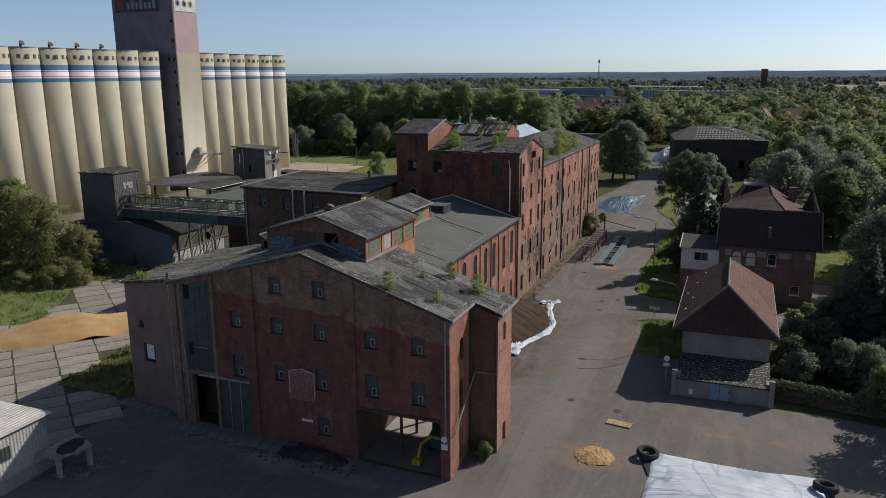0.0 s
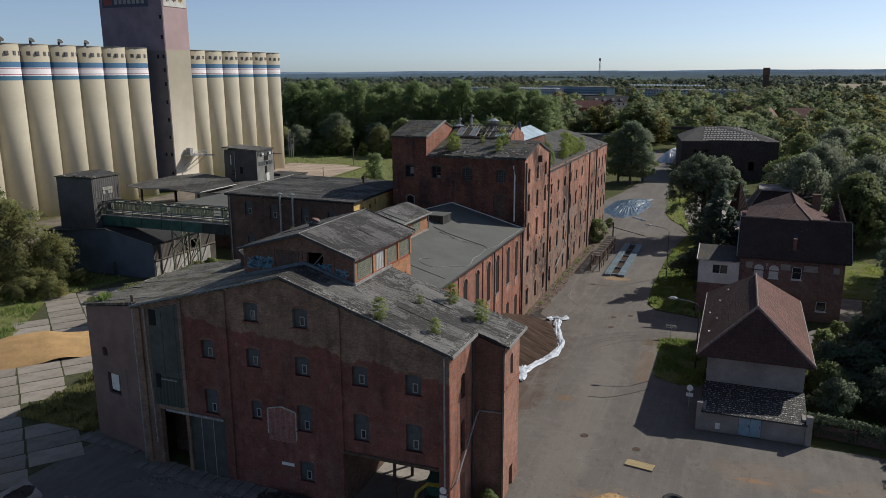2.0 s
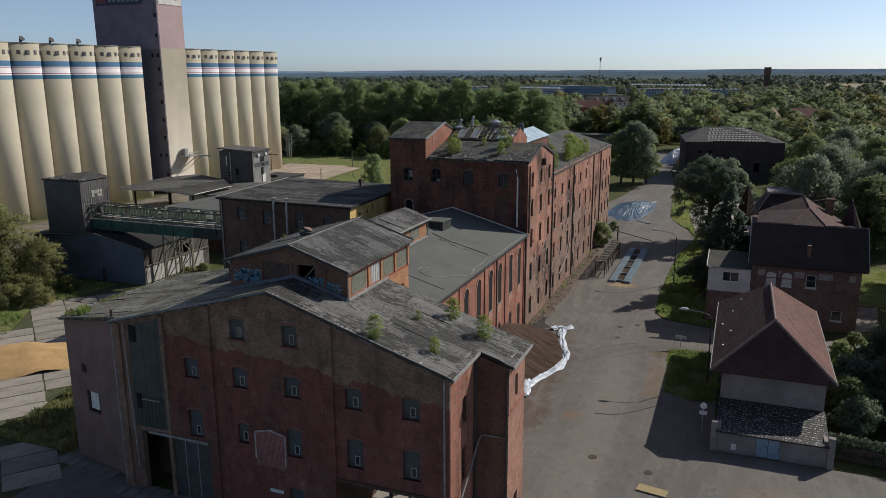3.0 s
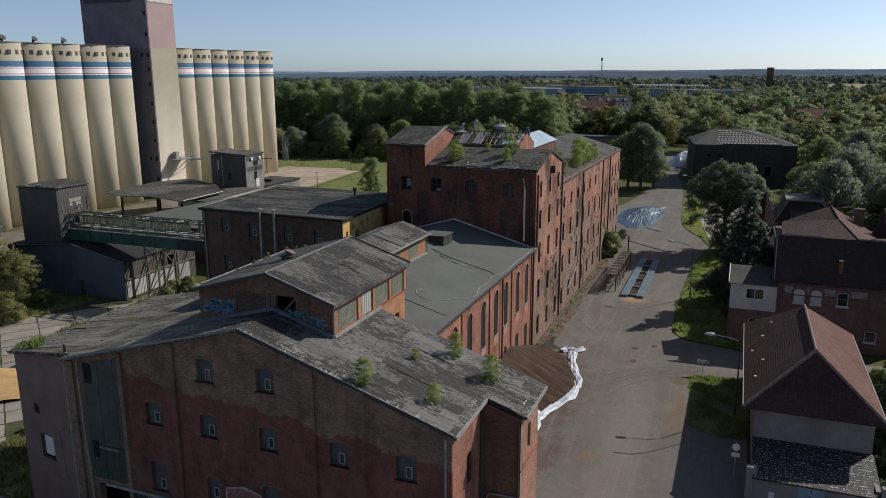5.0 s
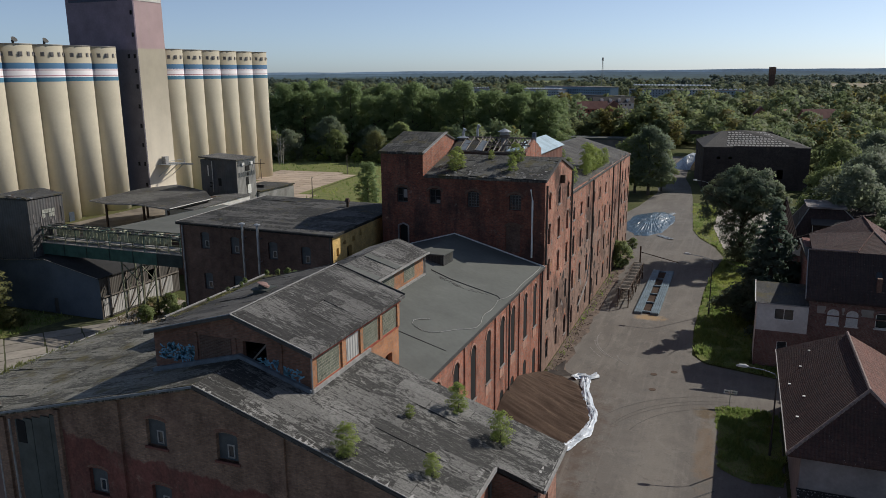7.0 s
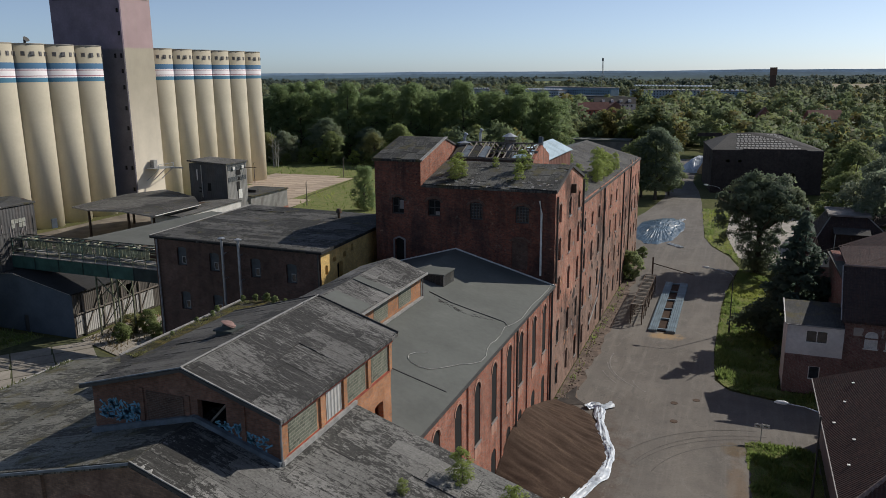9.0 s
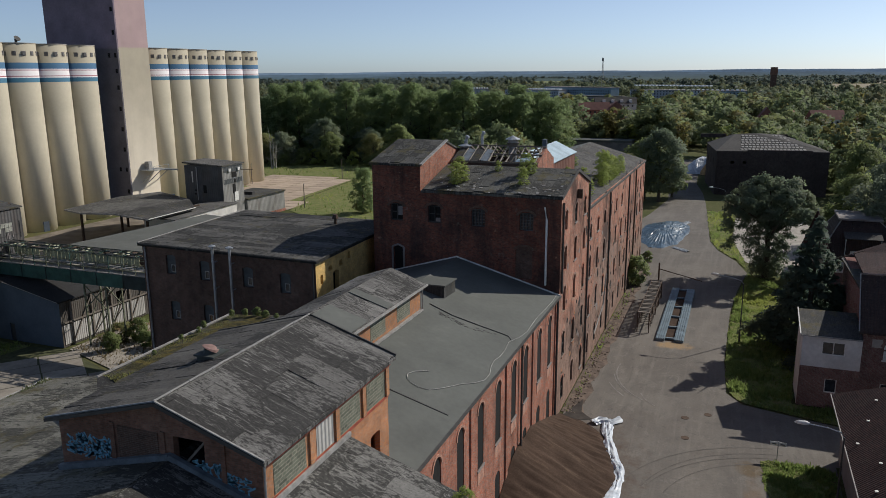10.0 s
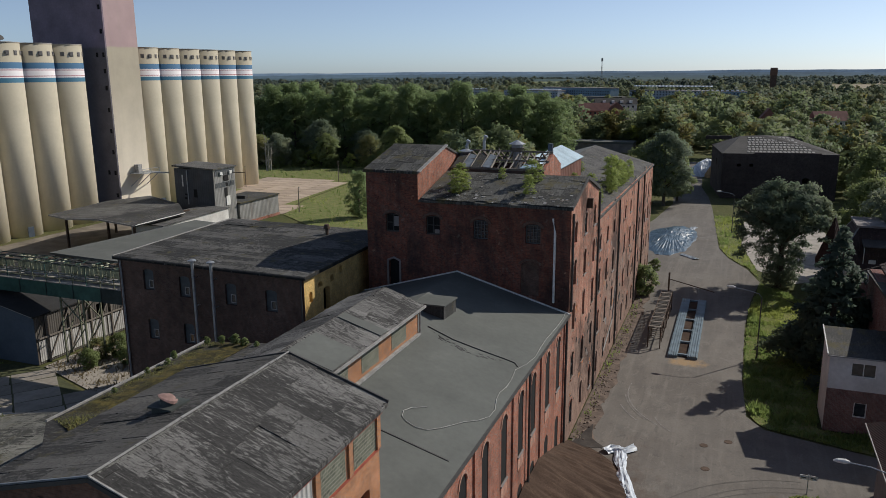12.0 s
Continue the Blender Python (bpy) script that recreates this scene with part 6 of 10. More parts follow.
for i in range(8):
    x0, x1 = CX0 + i * 3.97, CX0 + i * 3.97 + 3.94
    for y in (CY0, CY1 - 0.1):
        part("side_plate", box((x0, y, 8.6), (x1, y + 0.1, 10.2)), STEEL_GREEN if i not in (5, 6) else STEEL_DULL, conv)
    part("plate_rib", box((x1 - 0.04, CY0 - 0.06, 8.6), (x1 + 0.06, CY0, 10.2)), STEEL_DULL, conv)
part("deck", box((CX0, CY0, 10.15), (CX1, CY1, 10.3)), CONCRETE, conv)
part("belt", box((CX0, CY0 + 0.9, 10.75), (CX1, CY1 - 0.9, 10.85)), TRIM, conv)
pale_steel = plain("pale_old_paint", (0.20, 0.21, 0.14), 0.75, 0.1, 2.0, 0.35)
for y in (CY0 + 0.05, CY1 - 0.05):
    for z in (10.75, 11.3, 12.35):
        part("rail", bar((CX0, y, z), (CX1, y, z), 0.07, 0.09), pale_steel, conv)
n = 17
for i in range(n):
    x = CX0 + 0.3 + i * (CX1 - CX0 - 0.6) / (n - 1)
    for y in (CY0 + 0.05, CY1 - 0.05):
        part("post", bar((x, y, 10.2), (x, y, 12.35), 0.07), pale_steel if i % 3 else STEEL_GREEN, conv)
    part("roof_rib", bar((x, CY0, 12.38), (x, CY1, 12.38), 0.07), STEEL_GREEN, conv)
    if i < n - 1 and i % 2 == 0:
        part("brace", bar((x, CY0, 10.7), (x + 1.2, CY0, 12.3), 0.05), pale_steel, conv)
rnd = random.Random(8)
lime_pane = plain("mossy_pane", (0.47, 0.47, 0.30), 0.5, vary=1.2, lo=0.35)
straw_pane = plain("bleached_pane", (0.62, 0.60, 0.42), 0.5, vary=2.0, lo=0.6)
for i in range(51):
    x0 = CX0 + 0.2 + i * 0.61
    for y0, y1 in ((CY0 + 0.05, CY0 + 0.9), (CY0 + 0.95, CY0 + 1.75), (CY0 + 1.8, CY1 - 0.05)):
        k = rnd.random()
        if k < 0.42:
            part("roof_sheet", slab([(x0, y0, 12.43), (x0 + 0.55, y0, 12.43), (x0 + 0.55, y1 - rnd.uniform(0, 0.3), 12.46), (x0, y1 - rnd.uniform(0, 0.3), 12.46)], 0.03), FELT_BLACK if k < 0.3 else RUST, conv)
        elif k < 0.66:
            w, d = rnd.uniform(0.25, 0.55), rnd.uniform(0.15, 0.4)
            part("roof_pane", slab([(x0, y0, 12.44), (x0 + w, y0, 12.44), (x0 + w * 0.9, y0 + d, 12.47), (x0 + 0.05, y0 + d * 0.8, 12.47)], 0.03), straw_pane, conv)
    if rnd.random() < 0.78:
        part("side_pane", box((x0, CY1 - 0.2, 10.4 + rnd.choice((0, 0, 0.5))), (x0 + 0.57, CY1 - 0.16, 12.2 - rnd.choice((0, 0, 0.4)))), lime_pane, conv)
for y in (CY0 + 0.1, CY0 + 1.3, CY1 - 0.1):
    part("roof_purlin", bar((CX0, y, 12.48), (CX1, y, 12.48), 0.08, 0.08), STEEL_DULL, conv)
for x in (-65.3, -62.0):
    for y in (CY0 + 0.1, CY1 - 0.1):
        part("leg", bar((x, y, 0.8), (x, y, 8.7), 0.17), pale_steel, conv)
    part("cross_brace", bar((x, CY0, 2.8), (x, CY1, 7.5), 0.08), pale_steel, conv)
for y in (CY0 + 0.1, CY1 - 0.1):
    part("knee_brace", bar((-65.3, y, 5.6), (-62.0, y, 8.5), 0.1), pale_steel, conv)
    part("knee_brace", bar((-62.0, y, 5.6), (-65.3, y, 8.5), 0.1), pale_steel, conv)
    part("cross_brace", bar((-65.3, y, 1.4), (-62.0, y, 5.4), 0.09), pale_steel, conv)

# ---- blue-grey shed under the bridge ----
# Dark side sheet carries the bridge's shade in its colour.
BOARD_SHEET = corrugated("grimy_shaded_sheet", (0.095, 0.086, 0.076), 0.7, 0.1, 0.3, "xy", 0.7)
shed = thing("storage_shed", "blue-grey boarded shed with a dark felt roof and corrugated side", "shed")
put_wall(shed, "front_wall", wall((-90, 46.7), (-67.7, 46.7), 0, [(0, 6.5), (13.2, 7.6), (22.3, 5.75)], 0.2, [(14.2, 0.0, 0.8, 2.2, 0)]), BLUE_SHEET, "blue-grey painted boards")
part("door", box((-76.2, 46.82, 0), (-75.4, 46.88, 2.2)), DARK_TRIM, shed)
put_wall(shed, "side_wall", wall((-67.7, 46.7), (-67.7, 62), 0, 5.6, 0.2, [(9.6, 3.2, 1.3, 1.4, 0)]), BOARD_SHEET, "weathered corrugated side, bridge shade put into its colour")
part("back_wall", box((-90, 61.8, 0), (-67.7, 62, 5.7)), GREY_SHEET, shed)
part("left_wall", box((-90.2, 46.7, 0), (-90, 62, 6.4)), BLUE_SHEET, shed)
part("roof_slope", slab([(-76.8, 46.3, 7.75), (-67.4, 46.3, 5.8), (-67.4, 62.3, 5.8), (-76.8, 62.3, 7.75)], 0.15), FELT_BLACK, shed)
part("roof_slope", slab([(-76.8, 46.3, 7.75), (-76.8, 62.3, 7.75), (-90.4, 62.3, 6.6), (-90.4, 46.3, 6.6)], 0.15), FELT_BLACK, shed)
part("verge", bar((-76.8, 46.25, 7.72), (-67.4, 46.25, 5.77), 0.05, 0.07), TRIM, shed)
part("verge", bar((-76.8, 46.25, 7.72), (-90.4, 46.25, 6.57), 0.05, 0.07), TRIM, shed)
for y in (48.2, 51.4, 54.6, 57.8):
    part("timber_post", bar((-67.58, y, 0), (-67.58, y, 5.5), 0.2), WOOD_GREY, shed)
    part("timber_brace", bar((-67.56, y, 0.4), (-67.56, y + 3.1, 5.2), 0.14), WOOD_GREY, shed)
# Pale lower sheets stand for the side's sunlit foot.
for y0 in (47.0, 50.3, 53.7, 57.2):
    part("pale_sheet", box((-67.67, y0, 0.3), (-67.62, y0 + 3.2, 2.7)), PALE_SHEET, shed, "pale corrugated lower sheet")
part("timber_rail", bar((-67.54, 46.9, 3.0), (-67.54, 61.8, 3.0), 0.16), WOOD_GREY, shed)

# ---- silos ----
SILO_R, SILO_TOP = 3.86, 38.2
bm = bmesh.new()
add_tube(bm, [(0, 0, -1), (0, 0, SILO_TOP)], SILO_R, 40)
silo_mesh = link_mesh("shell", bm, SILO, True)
for p in silo_mesh.polygons:
    p.use_smooth = len(p.vertices) == 4
cap_mesh = link_mesh("cap", tube([(0, 0, SILO_TOP), (0, 0, SILO_TOP + 0.18)], SILO_R + 0.08, 40), CONCRETE)
hatch_mesh = link_mesh("vent_opening", box((-0.27, -0.1, -0.33), (0.27, 0.14, 0.33)), plain("vent_board", (0.16, 0.155, 0.15), 0.8))
rim_mesh = wall((-0.4, 0), (0.4, 0), -0.46, 0.46, 0.12, [(0.4, -0.33, 0.54, 0.66, 0)])
rim_mesh.materials.append(PLASTER)
SX = -132.2
for k, y in enumerate([69.1 + 7.75 * i for i in range(-2, 7)] + [139.1 + 7.75 * i for i in range(6)]):
    s = thing("silo", "tall cream concrete grain silo with a blue and white belt", "silo", "grain silos", at=(SX, y, 0))
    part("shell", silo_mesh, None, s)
    part("cap", cap_mesh, None, s)
    for a in (-72, -45, -18, 9, 36, 63):
        o = part("vent_opening", hatch_mesh, None, s)
        o.matrix_basis = pose(0, 0, 0, 0, 0, a + 90) @ pose(0, -SILO_R - 0.02, 36.3)
        r_ = part("surround", rim_mesh, None, o)
        r_.matrix_basis = pose(0, -0.02, 0)
    if k in (2, 3, 4, 5, 6):
        part("filling_head", tube([(0.6, 0, SILO_TOP + 0.1), (0.6, 0, SILO_TOP + 0.7), (1.1, 0, SILO_TOP + 1.1)], [0.25, 0.3, 0.7], 8), DARK_TRIM, s, "dark filling cowl")
    if k % 3 == 0:
        o = part("access_door", box((-0.6, -0.1, -1), (0.6, 0.1, 1.1)), BLUE_SHEET, s)
        o.matrix_basis = pose(0, 0, 0, 0, 0, 75) @ pose(0, -SILO_R, 0.9)
# machine tower
mt = thing("elevator_tower", "tall cream and pink elevator tower between the silos", "tower")
TA, TYA, TYB, TT_, TBX = -127.0, 122.5, 132.4, 58.0, -148.0
ops = [(20.2, z, 0.75, 1.0, 0) for z in (4.5, 9.7, 14.4, 19.1, 23.8, 28.6, 32.3, 35.8, 40.8, 45.9)] + [(18.4, z, 0.75, 1.0, 0) for z in (9.7, 35.8)]
put_wall(mt, "end_wall", wall((TBX, TYA), (TA, TYA), 0, TT_, 0.4, ops), TOWER_SHADED, "tower end with its shade put into the grey-violet colour")
for u, z, w, h, _ in ops:
    ob = part("window", box((-w / 2, 0.15, 0), (w / 2, 0.2, h)), BLACK, mt)
    ob.matrix_basis = on_wall((TBX, TYA), (TA, TYA), u, z, 0)
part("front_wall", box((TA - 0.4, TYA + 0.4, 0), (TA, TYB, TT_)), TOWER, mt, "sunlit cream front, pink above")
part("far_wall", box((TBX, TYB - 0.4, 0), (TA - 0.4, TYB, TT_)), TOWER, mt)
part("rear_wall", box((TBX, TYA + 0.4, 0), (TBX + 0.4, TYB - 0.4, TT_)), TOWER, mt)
part("roof", box((TBX, TYA, TT_), (TA, TYB, TT_ + 0.3)), FELT_DARK, mt)
badge = part("badge_board", box((TA + 0.01, TYA + 0.6, 49.2), (TA + 0.12, TYB - 0.3, 53.4)), WHITE, mt, "white board with plain leaf-like marks")
leafy = plain("badge_mark", (0.12, 0.10, 0.09), 0.7)
for y, mk in ((TYA + 2.0, leafy), (TYA + 4.7, leafy), (TYA + 7.3, plain("badge_mark_straw", (0.35, 0.26, 0.12), 0.7))):
    for a in (0, 60, 120):
        b = pose(TA + 0.13, y, 51.3, a, 0, 0) @ pose(0, 0, 0)
        part("badge_mark", box((0, -0.25, -0.9), (0.04, 0.25, 0.9), b), mk, badge)
nm = part("name_board", box((-146.8, TYA - 0.12, 49.2), (-131.5, TYA - 0.01, 53.4)), plain("name_board_blue", (0.05, 0.06, 0.10), 0.6), mt, "dark name board with pale plain strokes")
part("name_mark", box((-146.2, TYA - 0.16, 49.8), (-143.4, TYA - 0.12, 52.8)), plain("name_mark_red", (0.22, 0.06, 0.05), 0.6), nm)
for i in range(7):
    x = -142.6 + i * 1.5
    hgt = 1.5 if i in (1, 3, 6) else 1.0
    part("name_stroke", box((x, TYA - 0.16, 50.0), (x + 1.0, TYA - 0.12, 50.2 + hgt * 1.4)), TRIM, nm)
gal = thing("tower_gantry", "rusty steel loading gantry bracketed to the tower", "gantry")
part("platform", box((TA, 126.0, 9.6), (TA + 4.0, 131.5, 9.75)), STEEL, gal)
part("motor", box((TA + 0.4, 127.2, 9.75), (TA + 1.6, 128.4, 11.6)), TRIM, gal)
for y in (126.1, 128.7, 131.4):
    part("brace", bar((TA + 3.9, y, 9.6), (TA, y, 6.6), 0.16), STEEL, gal)
    part("post", bar((TA + 3.9, y, 9.7), (TA + 3.9, y, 10.7), 0.1), STEEL, gal)
part("rail", bar((TA + 3.9, 126, 10.7), (TA + 3.9, 131.5, 10.7), 0.1), STEEL, gal)
part("chute", bar((TA + 0.6, 127.6, 9.8), (TA + 6.2, 132.0, 9.4), 0.35), STEEL, gal)

# ---- loading canopy, low roofs, small tower ----
can = thing("loading_canopy", "wide felt-roofed steel loading canopy on posts", "canopy")
part("roof", slab([(-116.9, 93.6, 6.2), (-110.6, 91.8, 6.2), (-103.4, 92.4, 6.4), (-99.5, 109.5, 6.7), (-114.0, 117.5, 6.4), (-118.5, 110.0, 6.2)], 0.3), FELT_ROWS, can)
part("roof", slab([(-103.35, 92.4, 6.4), (-93.3, 90.4, 6.2), (-93.4, 103.6, 6.2), (-99.4, 109.4, 6.7)], 0.3), FELT_ROWS, can)
part("fascia", bar((-103.4, 92.3, 6.28), (-93.3, 90.3, 6.08), 0.06, 0.3), TRIM, can)
part("fascia", bar((-110.6, 91.7, 6.08), (-103.4, 92.3, 6.28), 0.06, 0.3), TRIM, can)
part("fascia", bar((-116.9, 93.5, 6.08), (-110.6, 91.7, 6.08), 0.06, 0.3), TRIM, can)
part("edge_flashing", bar((-93.2, 90.4, 6.24), (-93.3, 103.6, 6.24), 0.22, 0.1), FRAME_WHITE, can, "white edge strip")
for x, y in ((-111.5, 94.5), (-104.5, 95.0), (-97.5, 93.5)):
    part("rafter", bar((x, y, 5.95), (x + 2.0, y + 14.0, 6.0), 0.25, 0.3), RUST, can)
for x, y in ((-112, 93), (-104, 95), (-95, 92), (-99.5, 106), (-106, 110), (-115, 108)):
    part("post", bar((x, y, 0), (x, y, 6.0), 0.35), RUST, can)
low = thing("low_warehouse", "low flat-roofed warehouse behind the conveyor bridge", "building")
part("roof", slab([(-90.5, 69.8, 6.2), (-50, 67.5, 6.0), (-50, 92, 6.2), (-86.0, 97.5, 6.4)], 0.3), FELT_PLAIN, low)
part("wall", prism([(-90, 70.2), (-50.3, 68), (-50.3, 91.6), (-86, 97)], 0, 5.7), BRICK_DARK, low)
for x, y in ((-80, 84), (-73, 80)):
    part("roof_hatch", box((x, y, 6.1), (x + 2.0, y + 0.7, 6.5)), DARK_TRIM, low)
DARK_CLAD = corrugated("dark_cladding", (0.075, 0.082, 0.09), 0.6, 0.1, 0.5, "xy", 0.4)
CLAD = corrugated("grey_cladding", (0.26, 0.255, 0.24), 0.6, 0.1, 0.5, "xy", 0.5)
hut = thing("weigh_tower", "small grey sheet-clad tower with broken windows", "tower")
part("body", prism([(-105.3, 115.6), (-95.6, 115.6), (-95.6, 122.8), (-105.3, 122.8)], 0, 12.9), DARK_CLAD, hut)
part("side_cladding", box((-95.6, 115.6, 0), (-95.45, 122.8, 12.8)), CLAD, hut, "pale corrugated side")
part("roof", slab([(-105.6, 115.3, 13.6), (-95.2, 115.3, 13.1), (-95.2, 123.1, 13.1), (-105.6, 123.1, 13.6)], 0.3), FELT_ROWS, hut)
for z in (9.0, 11.5):
    part("window_band", box((-95.44, 116.0, z), (-95.40, 122.4, z + 1.0)), BOARD, hut)
    for i in range(9):
        part("mullion", box((-95.42, 116.0 + i * 0.78, z), (-95.36, 116.06 + i * 0.78, z + 1.0)), TRIM, hut)
for y, z, w, h in ((118.8, 10.2, 1.6, 1.2), (118.9, 6.8, 0.9, 2.0), (119.4, 9.1, 0.7, 0.7)):
    part("broken_opening", box((-95.4, y, z), (-95.34, y + w, z + h)), BLACK, hut)
part("white_tatter", box((-95.4, 119.3, 5.0), (-95.32, 120.6, 7.0)), FRAME_WHITE, hut)
for y, z in ((117.4, 11.6), (120.6, 11.6)):
    part("open_light", box((-95.4, y, z), (-95.1, y + 0.8, z + 0.6)), FRAME_WHITE, hut)
for x, z, w, h in ((-103.4, 9.2, 0.25, 2.4), (-102.9, 7.4, 0.9, 0.3), (-100.6, 7.0, 0.8, 1.7), (-103.0, 6.6, 0.6, 0.3)):
    part("broken_light", box((x, 115.52, z), (x + w, 115.6, z + h)), FRAME_WHITE if w < 0.5 else BLACK, hut)
part("pipe", tube([(-102.0, 115.4, 5.5), (-102.0, 115.4, 12.6)], 0.1, 6), STEEL, hut)
part("outrigger", bar((-95.4, 122.0, 11.6), (-93.2, 123.4, 11.5), 0.14), RUST, hut)
ann = thing("corrugated_annex", "low pale corrugated annex on a brick base with a flat roof", "shed")
part("body", prism([(-103, 123.2), (-95.0, 123.2), (-94.3, 137), (-103, 137)], 0.6, 4.7), CLAD, ann)
part("brick_base", prism([(-103, 123.1), (-94.9, 123.1), (-94.2, 137.1), (-103, 137.1)], 0, 0.6), BRICK, ann)
part("roof", slab([(-103.2, 123.0, 4.95), (-94.7, 123.0, 4.95), (-94.0, 137.2, 5.0), (-103.2, 137.2, 5.0)], 0.25), FELT_DARK, ann)
part("roof_box", box((-99.5, 128, 4.95), (-97.0, 129.2, 5.6)), DARK_TRIM, ann)
for x, y, h in ((-91.5, 141.3, 5.9), (-107.5, 190, 6.2), (-128, 172, 6.0)):
    lp = thing("lamp_post", "slim concrete lamp post in the yard by the silos", "lamp post", "yard lamp posts", at=(x, y, 0))
    part("pole", tube([(0, 0, 0), (0, 0, h)], [0.14, 0.09], 7), WOOD_GREY, lp)
    part("lamp_head", tube([(0, 0, h), (0.5, -0.3, h + 0.1)], 0.09, 6), TRIM, lp)
wl = thing("white_parapet_shed", "low white-walled lean-to beside the canopy", "shed")
part("body", prism([(-98.5, 95), (-91.2, 95), (-91.9, 115.0), (-98.5, 115.2)], 0, 5.3), WHITE, wl)
part("roof", slab([(-98.7, 94.8, 5.5), (-91.0, 94.8, 5.5), (-91.7, 115.2, 5.5), (-98.7, 115.4, 5.5)], 0.15), FELT_ROWS, wl)

# ---- tiled house with its lean-to ----
house = thing("tiled_house", "grey rendered house with hipped clay tile roof and blue doors", "house")
HA, HB, HF, HK = 16.0, 24.6, 27.7, 48.6
poly = [(HA, HF), (HB, HF), (HB, HK), (HA, HK)]
for i, nme in enumerate(("front_wall", "side_wall", "back_wall", "side_wall")):
    part_ops = [] if i != 1 else [(5.0, 2.6, 1.0, 1.3, 0), (12.0, 2.6, 1.0, 1.3, 0)]
    put_wall(house, nme, wall(poly[i], poly[(i + 1) % 4], 0, 5.6, 0.35, part_ops), PLASTER)
E0, E1, F0, F1, EZ, RZ = 15.0, 25.35, 27.0, 49.4, 5.55, 9.9
RN, RF = (20.15, 30.0, RZ), (20.1, 43.0, RZ)
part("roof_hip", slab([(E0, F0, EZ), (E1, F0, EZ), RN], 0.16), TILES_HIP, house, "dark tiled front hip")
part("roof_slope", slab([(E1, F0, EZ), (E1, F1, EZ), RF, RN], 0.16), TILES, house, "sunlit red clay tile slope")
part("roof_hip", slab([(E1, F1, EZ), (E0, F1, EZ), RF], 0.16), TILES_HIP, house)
part("roof_slope", slab([(E0, F1, EZ), (E0, F0, EZ), RN, RF], 0.16), TILES_SHADED, house, "dark tile slope, shade put into its colour")
for a, b in ((RN, RF), ((E0, F0, EZ), RN), ((E1, F0, EZ), RN)):
    bm = bmesh.new()
    a, b = Vector(a), Vector(b)
    k = int((b - a).length / 0.36)
    for i in range(k):
        p = a.lerp(b, i / k) + Vector((0, 0, 0.05))
        q = a.lerp(b, (i + 1.12) / k) + Vector((0, 0, 0.08))
        add_tube(bm, [p, q], [0.14, 0.11], 6)
    part("ridge_tiles", bm, HIP_LINE, house)
for a, b in (((E0, F0, EZ), (E0, F1, EZ)), ((E1, F0, EZ), (E1, F1, EZ))):
    part("gutter", bar((a[0], a[1], a[2] - 0.05), (b[0], b[1], b[2] - 0.05), 0.12, 0.12), TRIM, house)
for sx_, sy_ in ((15.9, 32.0), (16.5, 35.0), (15.7, 39.0), (17.4, 44.0), (16.6, 41.5)):
    zz = EZ + (sx_ - E0) / (20.1 - E0) * (RZ - EZ)
    part("broken_tile", box((sx_ - 0.12, sy_ - 0.1, zz), (sx_ + 0.12, sy_ + 0.1, zz + 0.06)), FRAME_WHITE, house)
LFY = 22.5
lops = [(4.1, -0.1, 1.9, 1.9, 0)]
put_wall(house, "lean_to_front", wall((HA, LFY), (HB, LFY), -0.2, 2.0, 0.3, lops), PLASTER)
put_wall(house, "lean_to_side", wall((HB, LFY + 0.3), (HB, HF), -0.2, 2.2, 0.3), PLASTER)
put_wall(house, "lean_to_side", wall((HA, HF), (HA, LFY + 0.3), -0.2, 2.2, 0.3), PLASTER)
for x in (HA + 3.15, HA + 4.1):
    d_ = part("door_leaf", box((x + 0.02, LFY + 0.1, -0.05), (x + 0.93, LFY + 0.16, 1.8)), DOOR_BLUE, house, "faded pale blue door leaf")
    part("door_handle", box((x + 0.8, LFY + 0.06, 0.85), (x + 0.86, LFY + 0.1, 1.05)), DARK_TRIM, d_)
part("lean_to_roof", slab([(HA - 0.1, LFY - 0.3, 1.95), (HB + 0.1, LFY - 0.3, 1.95), (HB + 0.1, HF, 2.75), (HA - 0.1, HF, 2.75)], 0.12), BLACK_SHEET, house, "blackened corrugated lean-to roof")
for x in (HA - 0.25, HB + 0.25):
    part("gate_pier", box((x - 0.25, LFY - 0.2, -0.2), (x + 0.25, LFY + 0.3, 2.7)), PLASTER, house)
part("notice", box((17.2, LFY - 0.03, 0.3), (17.6, LFY, 0.85)), FRAME_WHITE, house)

# ---- villa ----
villa = thing("brick_villa", "dark brick villa with steep tiled roofs, dormer turrets and arched windows", "house")
VA, VB, VY, VK, VE = 18.5, 31.0, 59.9, 78.0, 8.1
vo = [(20.9 - VA, 5.37, 1.15, 1.75, 0.45), (22.72 - VA, 5.37, 1.15, 1.75, 0.45), (25.48 - VA, 5.42, 1.15, 1.75, 0.3), (28.8 - VA, 5.1, 1.4, 2.0, 0.6), (28.7 - VA, 1.44, 1.2, 1.28, 0), (20.9 - VA, 1.5, 1.1, 1.5, 0)]
put_wall(villa, "front_wall", wall((VA, VY), (VB, VY), 0, VE, 0.45, vo), brick_material("brick_villa", (0.20, 0.088, 0.074), (0.14, 0.063, 0.055), 0.25), "dark red brick front with a pale frieze")
VBR = bpy.data.materials["brick_villa"]
